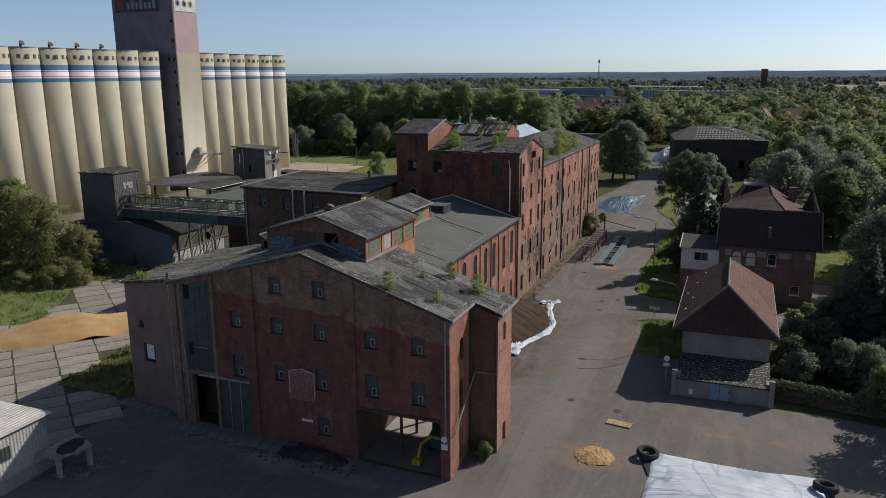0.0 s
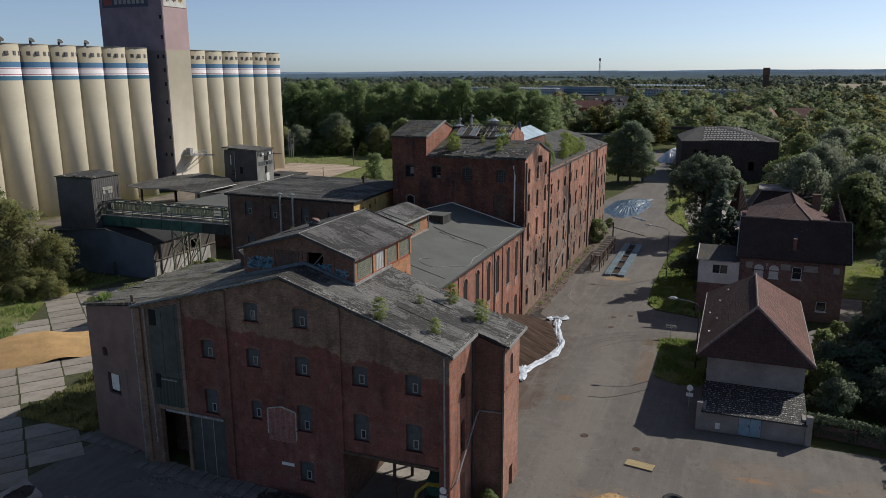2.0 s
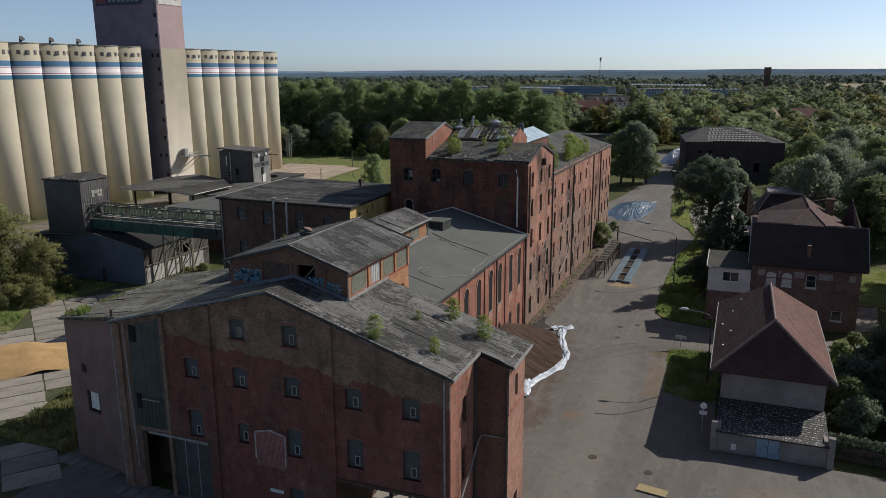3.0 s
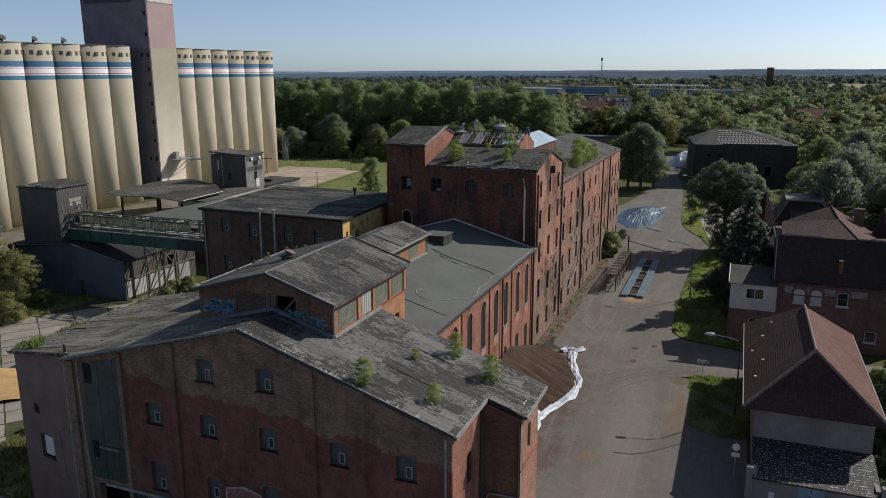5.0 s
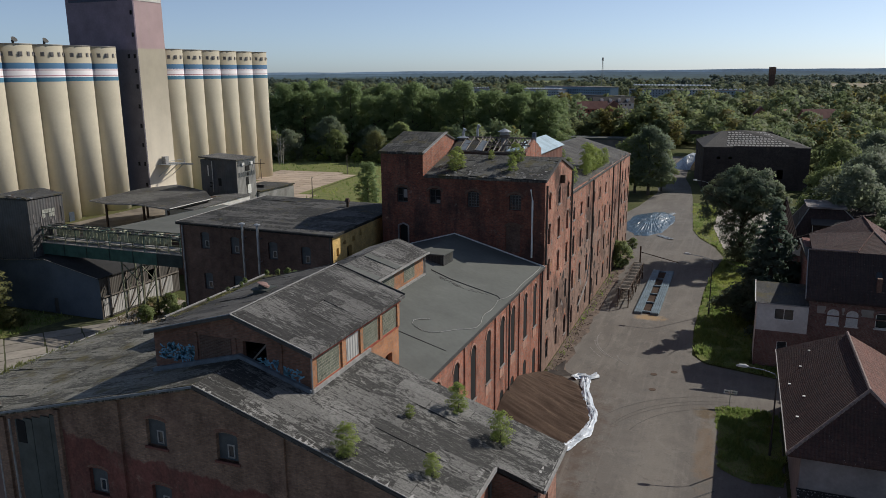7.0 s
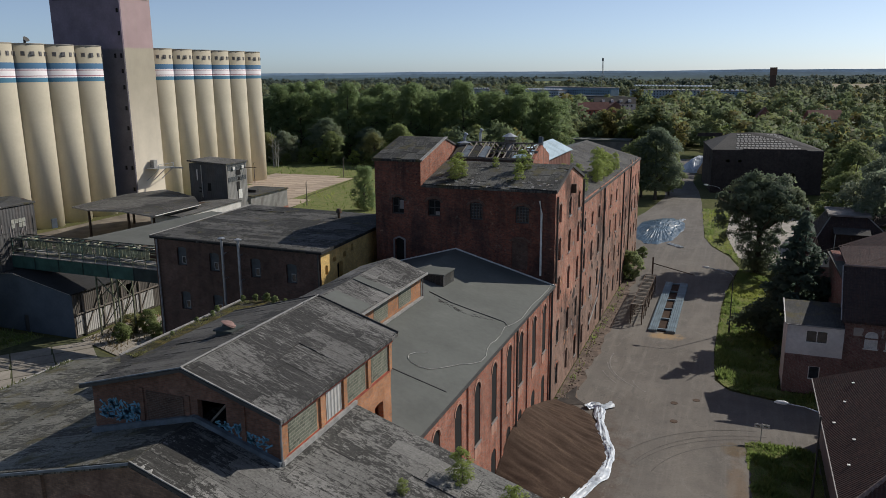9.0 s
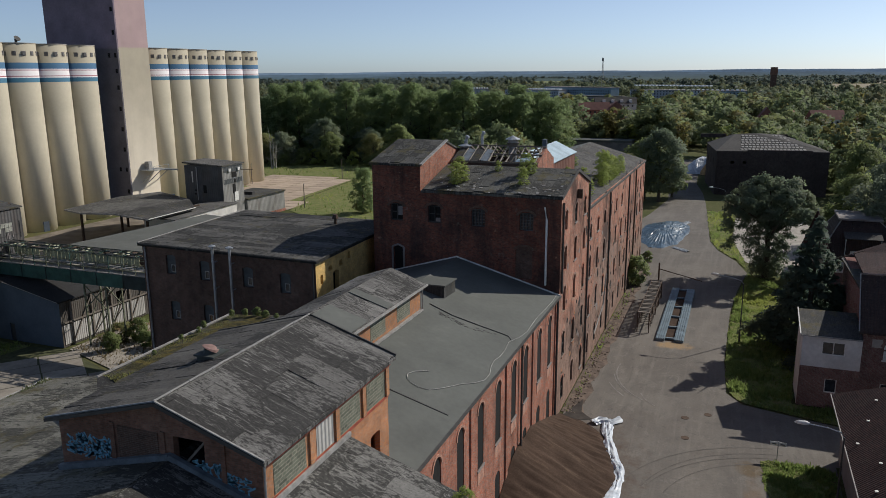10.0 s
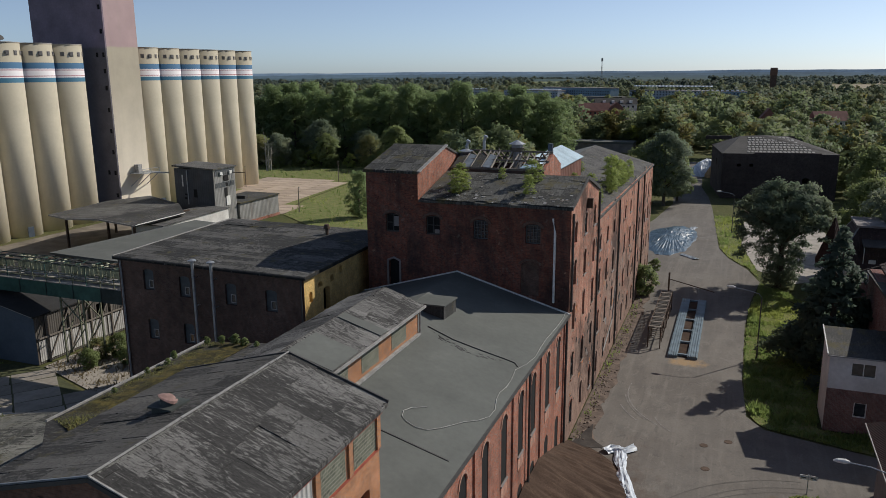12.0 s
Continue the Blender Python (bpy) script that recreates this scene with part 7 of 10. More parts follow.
for i, (u, s, w, h, r) in enumerate(vo):
    if i == 3:
        part("blind_arch", box((VA + u - w / 2, VY + 0.15, s), (VA + u + w / 2, VY + 0.3, s + h)), VBR, villa)
        continue
    sash_window(villa, on_wall((VA, VY), (VB, VY), u, s, -0.08), w, h, r, FRAME_WHITE, 2 if i < 2 else 1, 3 if i < 2 else 1, FRAME_WHITE if i < 2 else True)
    if r:
        ob = part("arch_trim", arch_band(w / 2, h - r, r, 0.3, 0.08), VBR, villa)
        ob.matrix_basis = on_wall((VA, VY), (VB, VY), u, s, 0)
    window_sill(villa, on_wall((VA, VY), (VB, VY), u, s, 0), w, FRAME_WHITE)
for x0, x1 in ((19.3, 20.15), (21.7, 21.95), (23.5, 24.7), (26.25, 27.9), (29.7, 30.4)):
    part("frieze_panel", box((x0, VY - 0.03, 6.55), (x1, VY, 7.35)), CONCRETE, villa)
for i in range(30):
    part("eave_block", box((VA + 0.1 + i * 0.41, VY - 0.22, 7.62), (VA + 0.3 + i * 0.41, VY, 7.95)), VBR, villa)
part("string_course", box((VA, VY - 0.06, 6.3), (VB, VY, 6.42)), VBR, villa)
put_wall(villa, "side_wall", wall((VB, VY), (VB, VK), 0, VE, 0.45), VBR)
put_wall(villa, "back_wall", wall((VB, VK), (VA, VK), 0, VE, 0.45), VBR)
put_wall(villa, "side_wall", wall((VA, VK), (VA, VY), 0, VE, 0.45), VBR)
RID = 63.2
HL, HR_, HP, HB_ = (22.97, RID, 12.7), (26.89, RID, 12.7), (25.29, 69.9, 13.86), (25.0, 77.0, 14.4)
part("front_roof", slab([(18.09, 59.4, 8.11), (31.63, 59.4, 8.11), (31.57, RID, 12.7), (18.2, RID, 12.7)], 0.2), TILES_BLACK, villa, "steep dark tile roof face, shade put into its colour")
part("hip_face", slab([(22.97, RID + 0.02, 12.68), (26.89, RID + 0.02, 12.68), HP], 0.15), TILES_SHADED, villa, "dark red tiled hip")
# Left slope darkened by its tiles' colour, right slope kept sunlit red.
part("raised_roof", slab([(22.95, RID + 0.03, 12.68), HP, HB_, (19.2, 77.0, 11.9), (18.7, RID + 0.1, 12.2)], 0.2), TILES_SHADED, villa, "dark red tile slope")
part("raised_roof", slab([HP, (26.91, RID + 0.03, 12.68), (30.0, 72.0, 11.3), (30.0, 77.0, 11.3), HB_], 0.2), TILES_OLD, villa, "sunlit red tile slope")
for a, b, mt_ in ((HP, HB_, TILES_OLD), (HP, HR_, HIP_LINE), ((26.89, RID, 12.74), (31.57, RID, 12.74), HIP_LINE), ((18.2, RID, 12.74), (22.97, RID, 12.74), HIP_LINE), (HL, HP, TILES_OLD)):
    part("ridge_tiles", tube([Vector(a) + Vector((0, 0, 0.05)), Vector(b) + Vector((0, 0, 0.05))], 0.09, 6), mt_, villa)
for x0, x1 in ((18.04, 18.15), (31.68, 31.62)):
    part("verge", bar((x0, 59.4, 8.16), (x1, RID, 12.75), 0.1, 0.16), TRIM, villa)
part("rear_roof", slab([(VA - 0.3, RID + 0.2, 11.4), (VB + 0.3, RID + 0.2, 11.4), (VB + 0.3, VK + 0.4, 10.9), (VA - 0.3, VK + 0.4, 10.9)], 0.2), FELT_DARK, villa)
part("upper_wall", prism([(VA, RID + 0.3), (VB, RID + 0.3), (VB, VK), (VA, VK)], 8.0, 11.1), VBR, villa)
ch = part("chimney", prism([(27.8, 75.4), (28.8, 75.4), (28.8, 76.4), (27.8, 76.4)], 11.0, 14.2), BRICK_BROWN, villa)
part("chimney_cap", box((27.7, 75.3, 14.2), (28.9, 76.5, 14.4)), BRICK_DARK, ch)
part("front_chimney", prism([(24.75, 60.3), (25.2, 60.3), (25.2, 60.8), (24.75, 60.8)], 8.6, 10.7), BRICK_BROWN, villa)
part("roof_light", slab([(24.75, 61.2, 10.36), (25.3, 61.2, 10.36), (25.3, 61.8, 11.08), (24.75, 61.8, 11.08)], 0.05), GLASS, villa)
tt = part("turret", tube([(31.0, 75, 9.6), (31.0, 75, 10.5), (31.0, 75, 14.2)], [1.35, 1.5, 0.12], 10), TILES_SHADED, villa, "pointed tiled turret roof")
part("finial", tube([(31.0, 75, 14.1), (31.0, 75, 14.7)], 0.07, 6), TRIM, tt)
# house behind the villa
bh = thing("mansard_house", "dark slate mansard house with a wide dormer and flat top", "house")
MX0, MX1, MY, MYB, MZ = 18.97, 32.51, 108.3, 121.07, 4.14
part("wall", prism([(MX0, MY), (MX1, MY), (MX1, MYB), (MX0, MYB)], 0, MZ), VBR, bh)
part("white_frieze", box((MX0 - 0.1, MY - 0.08, MZ - 2.2), (MX0 + 4.8, MY, MZ - 0.3)), WHITE, bh)
for i in range(16):
    part("eave_block", box((MX0 + i * 0.75, MY - 0.4, MZ - 0.25), (MX0 + 0.4 + i * 0.75, MY, MZ)), PLASTER, bh)
B_ = [(MX0 - 0.5, MY - 0.6, MZ), (MX1 + 0.5, MY - 0.6, MZ), (MX1 + 0.5, MYB + 0.5, MZ), (MX0 - 0.5, MYB + 0.5, MZ)]
U_ = [(21.78, 111.62, 9.5), (27.02, 111.62, 9.5), (27.02, 118.01, 9.5), (21.78, 118.01, 9.5)]
for i in range(4):
    k = (i + 1) % 4
    part("mansard_slope", slab([B_[i], B_[k], U_[k], U_[i]], 0.15), TILES_BLACK, bh, "blackish slate slope")
    part("hip", tube([B_[i], U_[i]], 0.1, 6), TRIM, bh)
part("flat_top", slab([(U_[0][0] - 0.4, U_[0][1] - 0.4, U_[0][2] + 0.3), (U_[1][0] + 0.4, U_[1][1] - 0.4, U_[1][2] + 0.3), (U_[2][0] + 0.4, U_[2][1] + 0.4, U_[2][2] + 0.4), (U_[3][0] - 0.4, U_[3][1] + 0.4, U_[3][2] + 0.4)], 0.3), PLASTER, bh, "pale grey flat roof top")
DX0, DX1, DZ0, DZ1 = 22.29, 27.02, 4.39, 7.33
dm = part("dormer", prism([(DX0, MY), (DX1, MY), (DX1, MY + 3.6), (DX0, MY + 3.6)], DZ0, DZ1), TILES_BLACK, bh)
part("dormer_roof", slab([(DX0 - 0.2, MY - 0.3, DZ1), (DX1 + 0.2, MY - 0.3, DZ1), (DX1 + 0.2, MY + 3.8, DZ1 + 1.0), (DX0 - 0.2, MY + 3.8, DZ1 + 1.0)], 0.12), SLATE, dm)
for x in (DX0 - 0.05, DX1 - 0.05):
    part("dormer_cheek", box((x, MY - 0.12, DZ0 + 0.3), (x + 0.1, MY, DZ1)), FRAME_WHITE, dm)
for x in (DX0 + 0.7, DX0 + 2.9):
    part("dormer_window", box((x, MY - 0.09, DZ0 + 0.4), (x + 0.9, MY - 0.02, DZ0 + 1.0)), FRAME_WHITE, dm)
tr_ = part("turret", tube([(17.9, 106.0, 4.6), (17.9, 106.0, 5.6), (17.9, 106.0, 11.6)], [1.9, 2.1, 0.14], 4), TILES_SHADED, bh, "pointed red tiled corner turret")
part("finial", tube([(17.9, 106.0, 11.5), (17.9, 106.0, 12.0)], 0.07, 6), TRIM, tr_)
part("wing_roof", slab([(U_[1][0], U_[1][1], U_[1][2] - 1.4), (U_[1][0] + 4.6, U_[1][1], U_[1][2] - 0.6), (U_[2][0] + 6.0, U_[2][1], U_[2][2] - 0.6), (U_[2][0], U_[2][1], U_[2][2] - 0.6)], 0.25), TILES_BLACK, bh)

ext = thing("villa_extension", "flat-roofed extension, pale upper storey over dark brick", "house")
XY, XB = 59.6, 64.8
put_wall(ext, "front_wall", wall((13.35, XY), (18.49, XY), 0, 7.25, 0.35, [(2.75, 5.4, 2.0, 1.3, 0), (2.8, 1.6, 1.05, 1.4, 0)]), WHITE, "pale grey upper storey")
EB = wall((13.33, XY - 0.05), (18.49, XY - 0.05), 0, 4.1, 0.048, [(2.82, 1.6, 1.05, 1.4, 0)])
put_wall(ext, "brick_base", EB, VBR, "dark brick lower storey")
sash_window(ext, on_wall((13.35, XY), (18.49, XY), 2.75, 5.4, -0.08), 2.0, 1.3, 0, FRAME_WHITE, 2, 1)
sash_window(ext, on_wall((13.35, XY), (18.49, XY), 2.8, 1.6, -0.06), 1.05, 1.4, 0, FRAME_WHITE, 1, 1)
put_wall(ext, "side_wall", wall((13.35, XB), (13.35, XY), 0, [(0, 8.1), (XB - XY, 7.25)], 0.3), WHITE)
put_wall(ext, "back_wall", wall((18.49, XB), (13.35, XB), 0, 8.1, 0.3), WHITE)
part("roof", slab([(13.15, XY - 0.25, 7.32), (18.45, XY - 0.25, 7.32), (18.45, XB + 0.2, 8.25), (13.15, XB + 0.2, 8.25)], 0.12), FELT_DARK, ext)
part("verge", bar((13.12, XY - 0.25, 7.36), (13.12, XB + 0.2, 8.3), 0.1, 0.14), FRAME_WHITE, ext)
part("gutter", bar((13.15, XY - 0.3, 7.24), (18.45, XY - 0.3, 7.24), 0.1, 0.1), TRIM, ext)

# ---- far hall ----
fh = thing("far_brick_hall", "large dark brick hall with a patched pale-sheeted hipped roof", "building", at=(0.95, 194.5, 0), turn=7.8)
FW, FD, FZ, FRZ, FRV = 27.2, 25.0, 11.45, 15.0, 14.5
put_wall(fh, "front_wall", wall((0, 0), (FW, 0), 0, [(0, FZ), (7.6, FZ), (7.601, FZ + 0.35), (23.2, FZ + 0.35), (23.201, FZ), (FW, FZ - 0.1)], 0.5, [(4.0, 8.2, 0.9, 0.7, 0), (7.0, 8.2, 0.9, 0.7, 0), (20.0, 3.0, 1.6, 2.6, 0.4)]), BRICK_SHADED, "dark brick front, its shade put into the brick colour")
put_wall(fh, "side_wall", wall((0, FD), (0, 0), 0, FZ, 0.5, [(6.0, 7.0, 1.2, 2.0, 0.3), (12.0, 7.0, 1.2, 2.0, 0.3), (18.0, 7.0, 1.2, 2.0, 0.3)]), BRICK_SHADED)
put_wall(fh, "side_wall", wall((FW, 0), (FW, FD), 0, FZ, 0.5), BRICK_SHADED)
put_wall(fh, "back_wall", wall((FW, FD), (0, FD), 0, [(0, FZ), (6, FZ + 2.4), (21, FZ + 2.4), (FW, FZ)], 0.5), BRICK_SHADED)
R0, R1 = (6.0, FRV, FRZ - 0.2), (17.5, FRV, FRZ - 0.2)
for ring in ([(-0.2, 0.1, FZ + 0.05), (FW + 0.2, 0.1, FZ + 0.05), R1, (11.5, FRV - 0.3, FRZ + 0.1), R0], [(FW + 0.2, 0.1, FZ + 0.05), (FW + 0.2, FD, FZ + 0.05), R1], [(-0.2, FD, FZ + 0.05), (-0.2, 0.1, FZ + 0.05), R0], [(FW + 0.2, FD, FZ + 0.05), (-0.2, FD, FZ + 0.05), R0, R1]):
    part("roof_slope", slab(ring, 0.2), SLATE, fh)
pale_tile = plain("pale_roof_sheet", (0.30, 0.29, 0.275), 0.8, vary=1.2, lo=0.45)
for j in range(7):
    t0 = 0.07 + j * 0.128
    y = t0 * FRV
    z = FZ + 0.1 + t0 * (FRZ - 0.1 - FZ)
    x0, x1 = 6.0 + j * 0.25, 22.6 - j * 0.75
    for i in range(int((x1 - x0) / 0.95)):
        x = x0 + i * 0.95 + 0.2 * (j % 2)
        part("roof_sheet", slab([(x, y, z), (x + 0.66, y, z), (x + 0.66, y + 0.9, z + 0.24), (x + 0.33, y + 1.1, z + 0.28), (x, y + 0.9, z + 0.24)], 0.05), pale_tile, fh)
for x0, x1 in ((-2.0, 5.0), (15.0, 21.5)):
    part("parapet", box((x0, FD - 0.6, FZ + 1.6), (x1, FD - 0.2, FZ + 2.6)), BRICK_SHADED, fh)


# ---- plants ----
def leaf_cloud(rng, centres, radii, count, size, flat=0.85, droop=0.0, jitter=0.75, soft=0.87):
    """Small leaves on the shells of many clumps: corners, triangles and the outward way of each leaf's clump."""
    centres, radii = np.asarray(centres, float), np.asarray(radii, float)
    pick = rng.choice(len(centres), count, p=radii ** 2 / (radii ** 2).sum())
    d = rng.normal(size=(count, 3))
    d /= np.linalg.norm(d, axis=1)[:, None]
    d[:, 2] = np.where(d[:, 2] < -0.3, -d[:, 2] * 0.7, d[:, 2])
    r = radii[pick] * rng.uniform(0.4, 1.32, count) ** 0.75
    p = centres[pick] + d * r[:, None] * np.array((1, 1, flat))
    n = d + rng.normal(size=(count, 3)) * jitter + np.array((0, 0, 0.35 - droop))
    n /= np.linalg.norm(n, axis=1)[:, None]
    a = np.cross(n, rng.normal(size=(count, 3)))
    a /= np.linalg.norm(a, axis=1)[:, None]
    b = np.cross(n, a)
    s = size * rng.uniform(0.55, 1.3, count)[:, None]
    a, b = a * s, b * s * 0.75
    v = np.stack([p - a, p + a * 0.7 - b, p + a * 0.7 + b], 1).reshape(-1, 3)
    mid = centres.mean(0)
    out = p - mid
    out /= np.linalg.norm(out, axis=1)[:, None] + 1e-6
    w = d * 0.42 + out * 0.62 + np.array((0, 0, 0.34))
    w /= np.linalg.norm(w, axis=1)[:, None]
    w = w * soft + n * (1 - soft)
    w /= np.linalg.norm(w, axis=1)[:, None]
    return v, np.arange(count * 3).reshape(-1, 3), np.repeat(w, 3, 0)


def leaf_mesh(name, v, q, w, material):
    """Leaves shaded by the round of their clump."""
    me = np_mesh(name, v, q, material)
    me.shade_smooth()
    me.normals_split_custom_set_from_vertices(w.tolist())
    return me


def crown_clumps(rng, h, r, base, shape="round", n=26):
    """Clump centres that fill a crown's outline unevenly."""
    cs, rs = [], []
    for i in range(n):
        t = (i + rng.uniform(0.1, 0.9)) / n
        z = base + (h - base) * t
        if shape == "round":
            w = r * math.sqrt(max(0.05, 1 - (2 * t - 0.92) ** 2)) * rng.uniform(0.35, 0.92)
        elif shape == "tall":
            w = r * (0.55 + 0.6 * math.sin(math.pi * min(1, t * 0.9 + 0.12))) * rng.uniform(0.2, 0.8)
        else:
            w = r * (1.02 - t) * rng.uniform(0.35, 0.95)
        a = i * 2.4 + rng.uniform(-0.5, 0.5)
        cs.append((w * math.cos(a), w * math.sin(a), z))
        k = {"round": 0.30, "tall": 0.34, "cone": 0.30}[shape] * (26 / n) ** 0.12
        rs.append(r * k * rng.uniform(0.7, 1.2) * (1.0 if shape != "cone" else max(0.25, 1.1 - t)))
    return cs, rs


def trunk_bm(rng, h, r, base, limbs=7, thick=None):
    bm = bmesh.new()
    t0 = thick or h * 0.022
    pts = [(rng.uniform(-0.02, 0.02) * h * k, rng.uniform(-0.02, 0.02) * h * k, h * 0.86 * k - (0.3 if k == 0 else 0)) for k in (0, 0.2, 0.45, 0.7, 1.0)]
    add_tube(bm, pts, [t0 * 1.25, t0, t0 * 0.75, t0 * 0.45, t0 * 0.12], 7)
    for i in range(limbs):
        k = rng.uniform(max(0.15, base / h), 0.75)
        a = i * 2.4 + rng.uniform(-0.4, 0.4)
        z = h * 0.86 * k
        e = r * rng.uniform(0.5, 0.85)
        add_tube(bm, [(0, 0, z), (e * 0.5 * math.cos(a), e * 0.5 * math.sin(a), z + e * 0.35), (e * math.cos(a), e * math.sin(a), z + e * 0.6)], [t0 * 0.45, t0 * 0.25, t0 * 0.06], 5)
    return bm


def tree_kind(seed, h, r, base, shape, leaf, count, size, limbs=8, n=26, thick=None):
    rng = np.random.default_rng(seed)
    cs, rs = crown_clumps(rng, h, r, base, shape, n)
    v, q, w = leaf_cloud(rng, cs, rs, count * 2, size * 0.72, 0.85)
    return link_mesh("trunk", trunk_bm(rng, h, r, base, limbs, thick), BARK), leaf_mesh("crown", v, q, w, leaf), h


KINDS = {
    "broad": tree_kind(1, 14, 5.6, 2.0, "round", LEAF, 5200, 0.36, n=48),
    "broad2": tree_kind(2, 12, 5.0, 1.4, "round", LEAF, 4800, 0.35, n=44),
    "dark": tree_kind(3, 18, 7.4, 2.6, "round", LEAF_DARK, 8500, 0.36, 12, 60),
    "willow": tree_kind(4, 13, 5.6, 0.8, "round", LEAF_PALE, 5600, 0.34, n=52),
    "poplar": tree_kind(5, 26, 6.2, 0.8, "tall", LEAF_WOOD, 6200, 0.42, 8, 90),
    "poplar2": tree_kind(6, 24, 6.6, 0.6, "tall", LEAF_WOOD, 6200, 0.42, 8, 90),
    "conifer": tree_kind(7, 14, 4.8, 0.3, "cone", LEAF_SPRUCE, 10000, 0.27, 4, 110),
    "scrub": tree_kind(12, 10, 4.6, 1.4, "round", LEAF_SCRUB, 4200, 0.25, 12, 60),
    "bush": tree_kind(8, 3.6, 2.1, 0.2, "round", LEAF, 1800, 0.19, 5, 30),
    "bush_dark": tree_kind(18, 3.6, 2.2, 0.1, "round", LEAF_DARK, 2000, 0.18, 5, 34),
    "bush_olive": tree_kind(19, 3.0, 2.6, 0.1, "round", LEAF_SCRUB, 2000, 0.18, 6, 34),
    "bush_bright": tree_kind(9, 3.2, 1.7, 0.2, "round", LEAF_LIME, 900, 0.24, 5, 12),
    "sapling": tree_kind(10, 2.2, 0.6, 0.02, "tall", LEAF_LIME, 1500, 0.055, 0, 40, 0.018),
}
LABELS = {
    "broad": ("broad green deciduous tree in full leaf", "tree"), "broad2": ("rounded green deciduous tree in full leaf", "tree"),
    "dark": ("large dark-leaved broad tree with heavy limbs", "tree"), "willow": ("silvery grey-green willow with a loose crown", "tree"),
    "poplar": ("tall poplar with dense green crown", "tree"), "poplar2": ("tall poplar, slightly yellowing", "tree"),
    "scrub": ("loose yellow-green scrub tree with thin stems", "tree"), "conifer": ("dark green spruce with branches to the ground", "tree"), "bush": ("dense green leafy bush in the scrub", "bush"),
    "bush_dark": ("dark overgrown bush in the garden", "bush"), "bush_olive": ("low olive-green shrub in the rough grass", "bush"),
    "bush_bright": ("bright yellow-green bush in sunlight", "bush"), "sapling": ("thin bright sapling growing from the roof", "sapling"),
}


def plant(kind, x, y, z=0.0, scale=1.0, turn=None, wide=1.0, label=""):
    tr, cr, h = KINDS[kind]
    lab, cat = LABELS[kind]
    t = thing({"tree": "tree", "bush": "bush", "sapling": "sapling"}[cat], label or lab, cat, {"tree": "trees", "bush": "bushes", "sapling": "roof weeds"}[cat])
    s = Matrix.Diagonal((scale * wide, scale * wide, scale, 1))
    t.matrix_basis = pose(x, y, z, 0, 0, turn if turn is not None else (x * 37 + y * 53) % 360) @ s
    part("trunk", tr, None, t)
    part("crown", cr, None, t)
    return t


broad = thing("tree", "large dark umbrella-crowned tree with an ivy-covered trunk", "tree", "trees", at=(11.6, 109.5, 0))
rng = np.random.default_rng(44)
cs, rs = [], []
for i in range(120):
    a, q = rng.uniform(0, 6.28), math.sqrt(rng.uniform(0, 1))
    lim = 8.0 * (0.86 + 0.26 * noise.noise(Vector((math.cos(a) * 1.6, math.sin(a) * 1.6, 3.0))))
    cs.append((lim * q * math.cos(a), lim * q * math.sin(a), 8.6 + 7.2 * math.sqrt(max(0.02, 1 - q * q * 0.93)) - rng.uniform(0, 2.6) + 1.2 * noise.noise(Vector((math.cos(a) * 2 * q, math.sin(a) * 2 * q, 8.0)))))
    rs.append(rng.uniform(0.65, 1.35))
v, q, w = leaf_cloud(rng, cs, rs, 21000, 0.20, 0.8)
part("crown", leaf_mesh("crown", v, q, w, LEAF_DARK), None, broad)
cs = [((1.6 + 1.5 * math.sin(i * 0.02)) * math.cos(i * 2.4) * rng.uniform(0.4, 1.15), (1.6 + 1.5 * math.sin(i * 0.02)) * math.sin(i * 2.4) * rng.uniform(0.4, 1.15), 0.3 + i * 0.095) for i in range(125)]
cs += [(-5.0 + rng.uniform(-1.4, 1.6), -2 + rng.uniform(-1.5, 1.5), 4.5 + rng.uniform(0, 5.0)) for i in range(14)] + [(rng.uniform(-5, 6), rng.uniform(-4.5, 4.5), rng.uniform(8.6, 11.2)) for i in range(40)]
v, q, w = leaf_cloud(rng, cs, [rng.uniform(0.6, 1.1) for _ in cs], 22000, 0.16, 0.9)
part("ivy", leaf_mesh("ivy", v, q, w, LEAF_DARK), None, broad, "dark ivy covering the trunk")
part("trunk", trunk_bm(rng, 16.0, 8.5, 6.0, 14, 0.5), BARK, broad)
plant("conifer", 15.3, 75.4, 0, 1.14, wide=1.2, label="dark spruce beside the grass verge")
plant("dark", -11.6, 178, 0, 0.93, 40)
plant("broad", -15.5, 181, 0, 1.05)
plant("broad2", -9.0, 186, 0, 0.9)
plant("dark", 37.5, 47, 0, 0.85)
plant("dark", 44, 58, 0, 0.9)
plant("broad", 42, 42, 0, 0.9)
plant("conifer", 34.6, 38.5, 0, 0.98, wide=0.95, label="dark spruce in the garden beside the villa")
plant("broad2", 46, 30, 0, 0.8)
plant("broad", 39, 21, 0, 0.75)
plant("willow", 44.5, 84, 0, 1.1)
plant("broad", 48, 76, 0, 1.15)
plant("broad2", 38, 106, 0, 1.1)
plant("willow", 29, 118, 0, 1.15)
plant("willow", 34, 132, 0, 1.2)
plant("willow", 40, 112, 0, 1.2)
plant("broad", 27, 138, 0, 0.9)
plant("willow", 37, 155, 0, 1.15)
plant("broad", 44, 142, 0, 1.2)
plant("broad", 33, 176, 0, 1.05)
plant("willow", 42, 190, 0, 1.2)
plant("broad2", 52, 120, 0, 1.3)
plant("broad", 52, 95, 0, 1.3)
plant("dark", 56, 70, 0, 0.9)
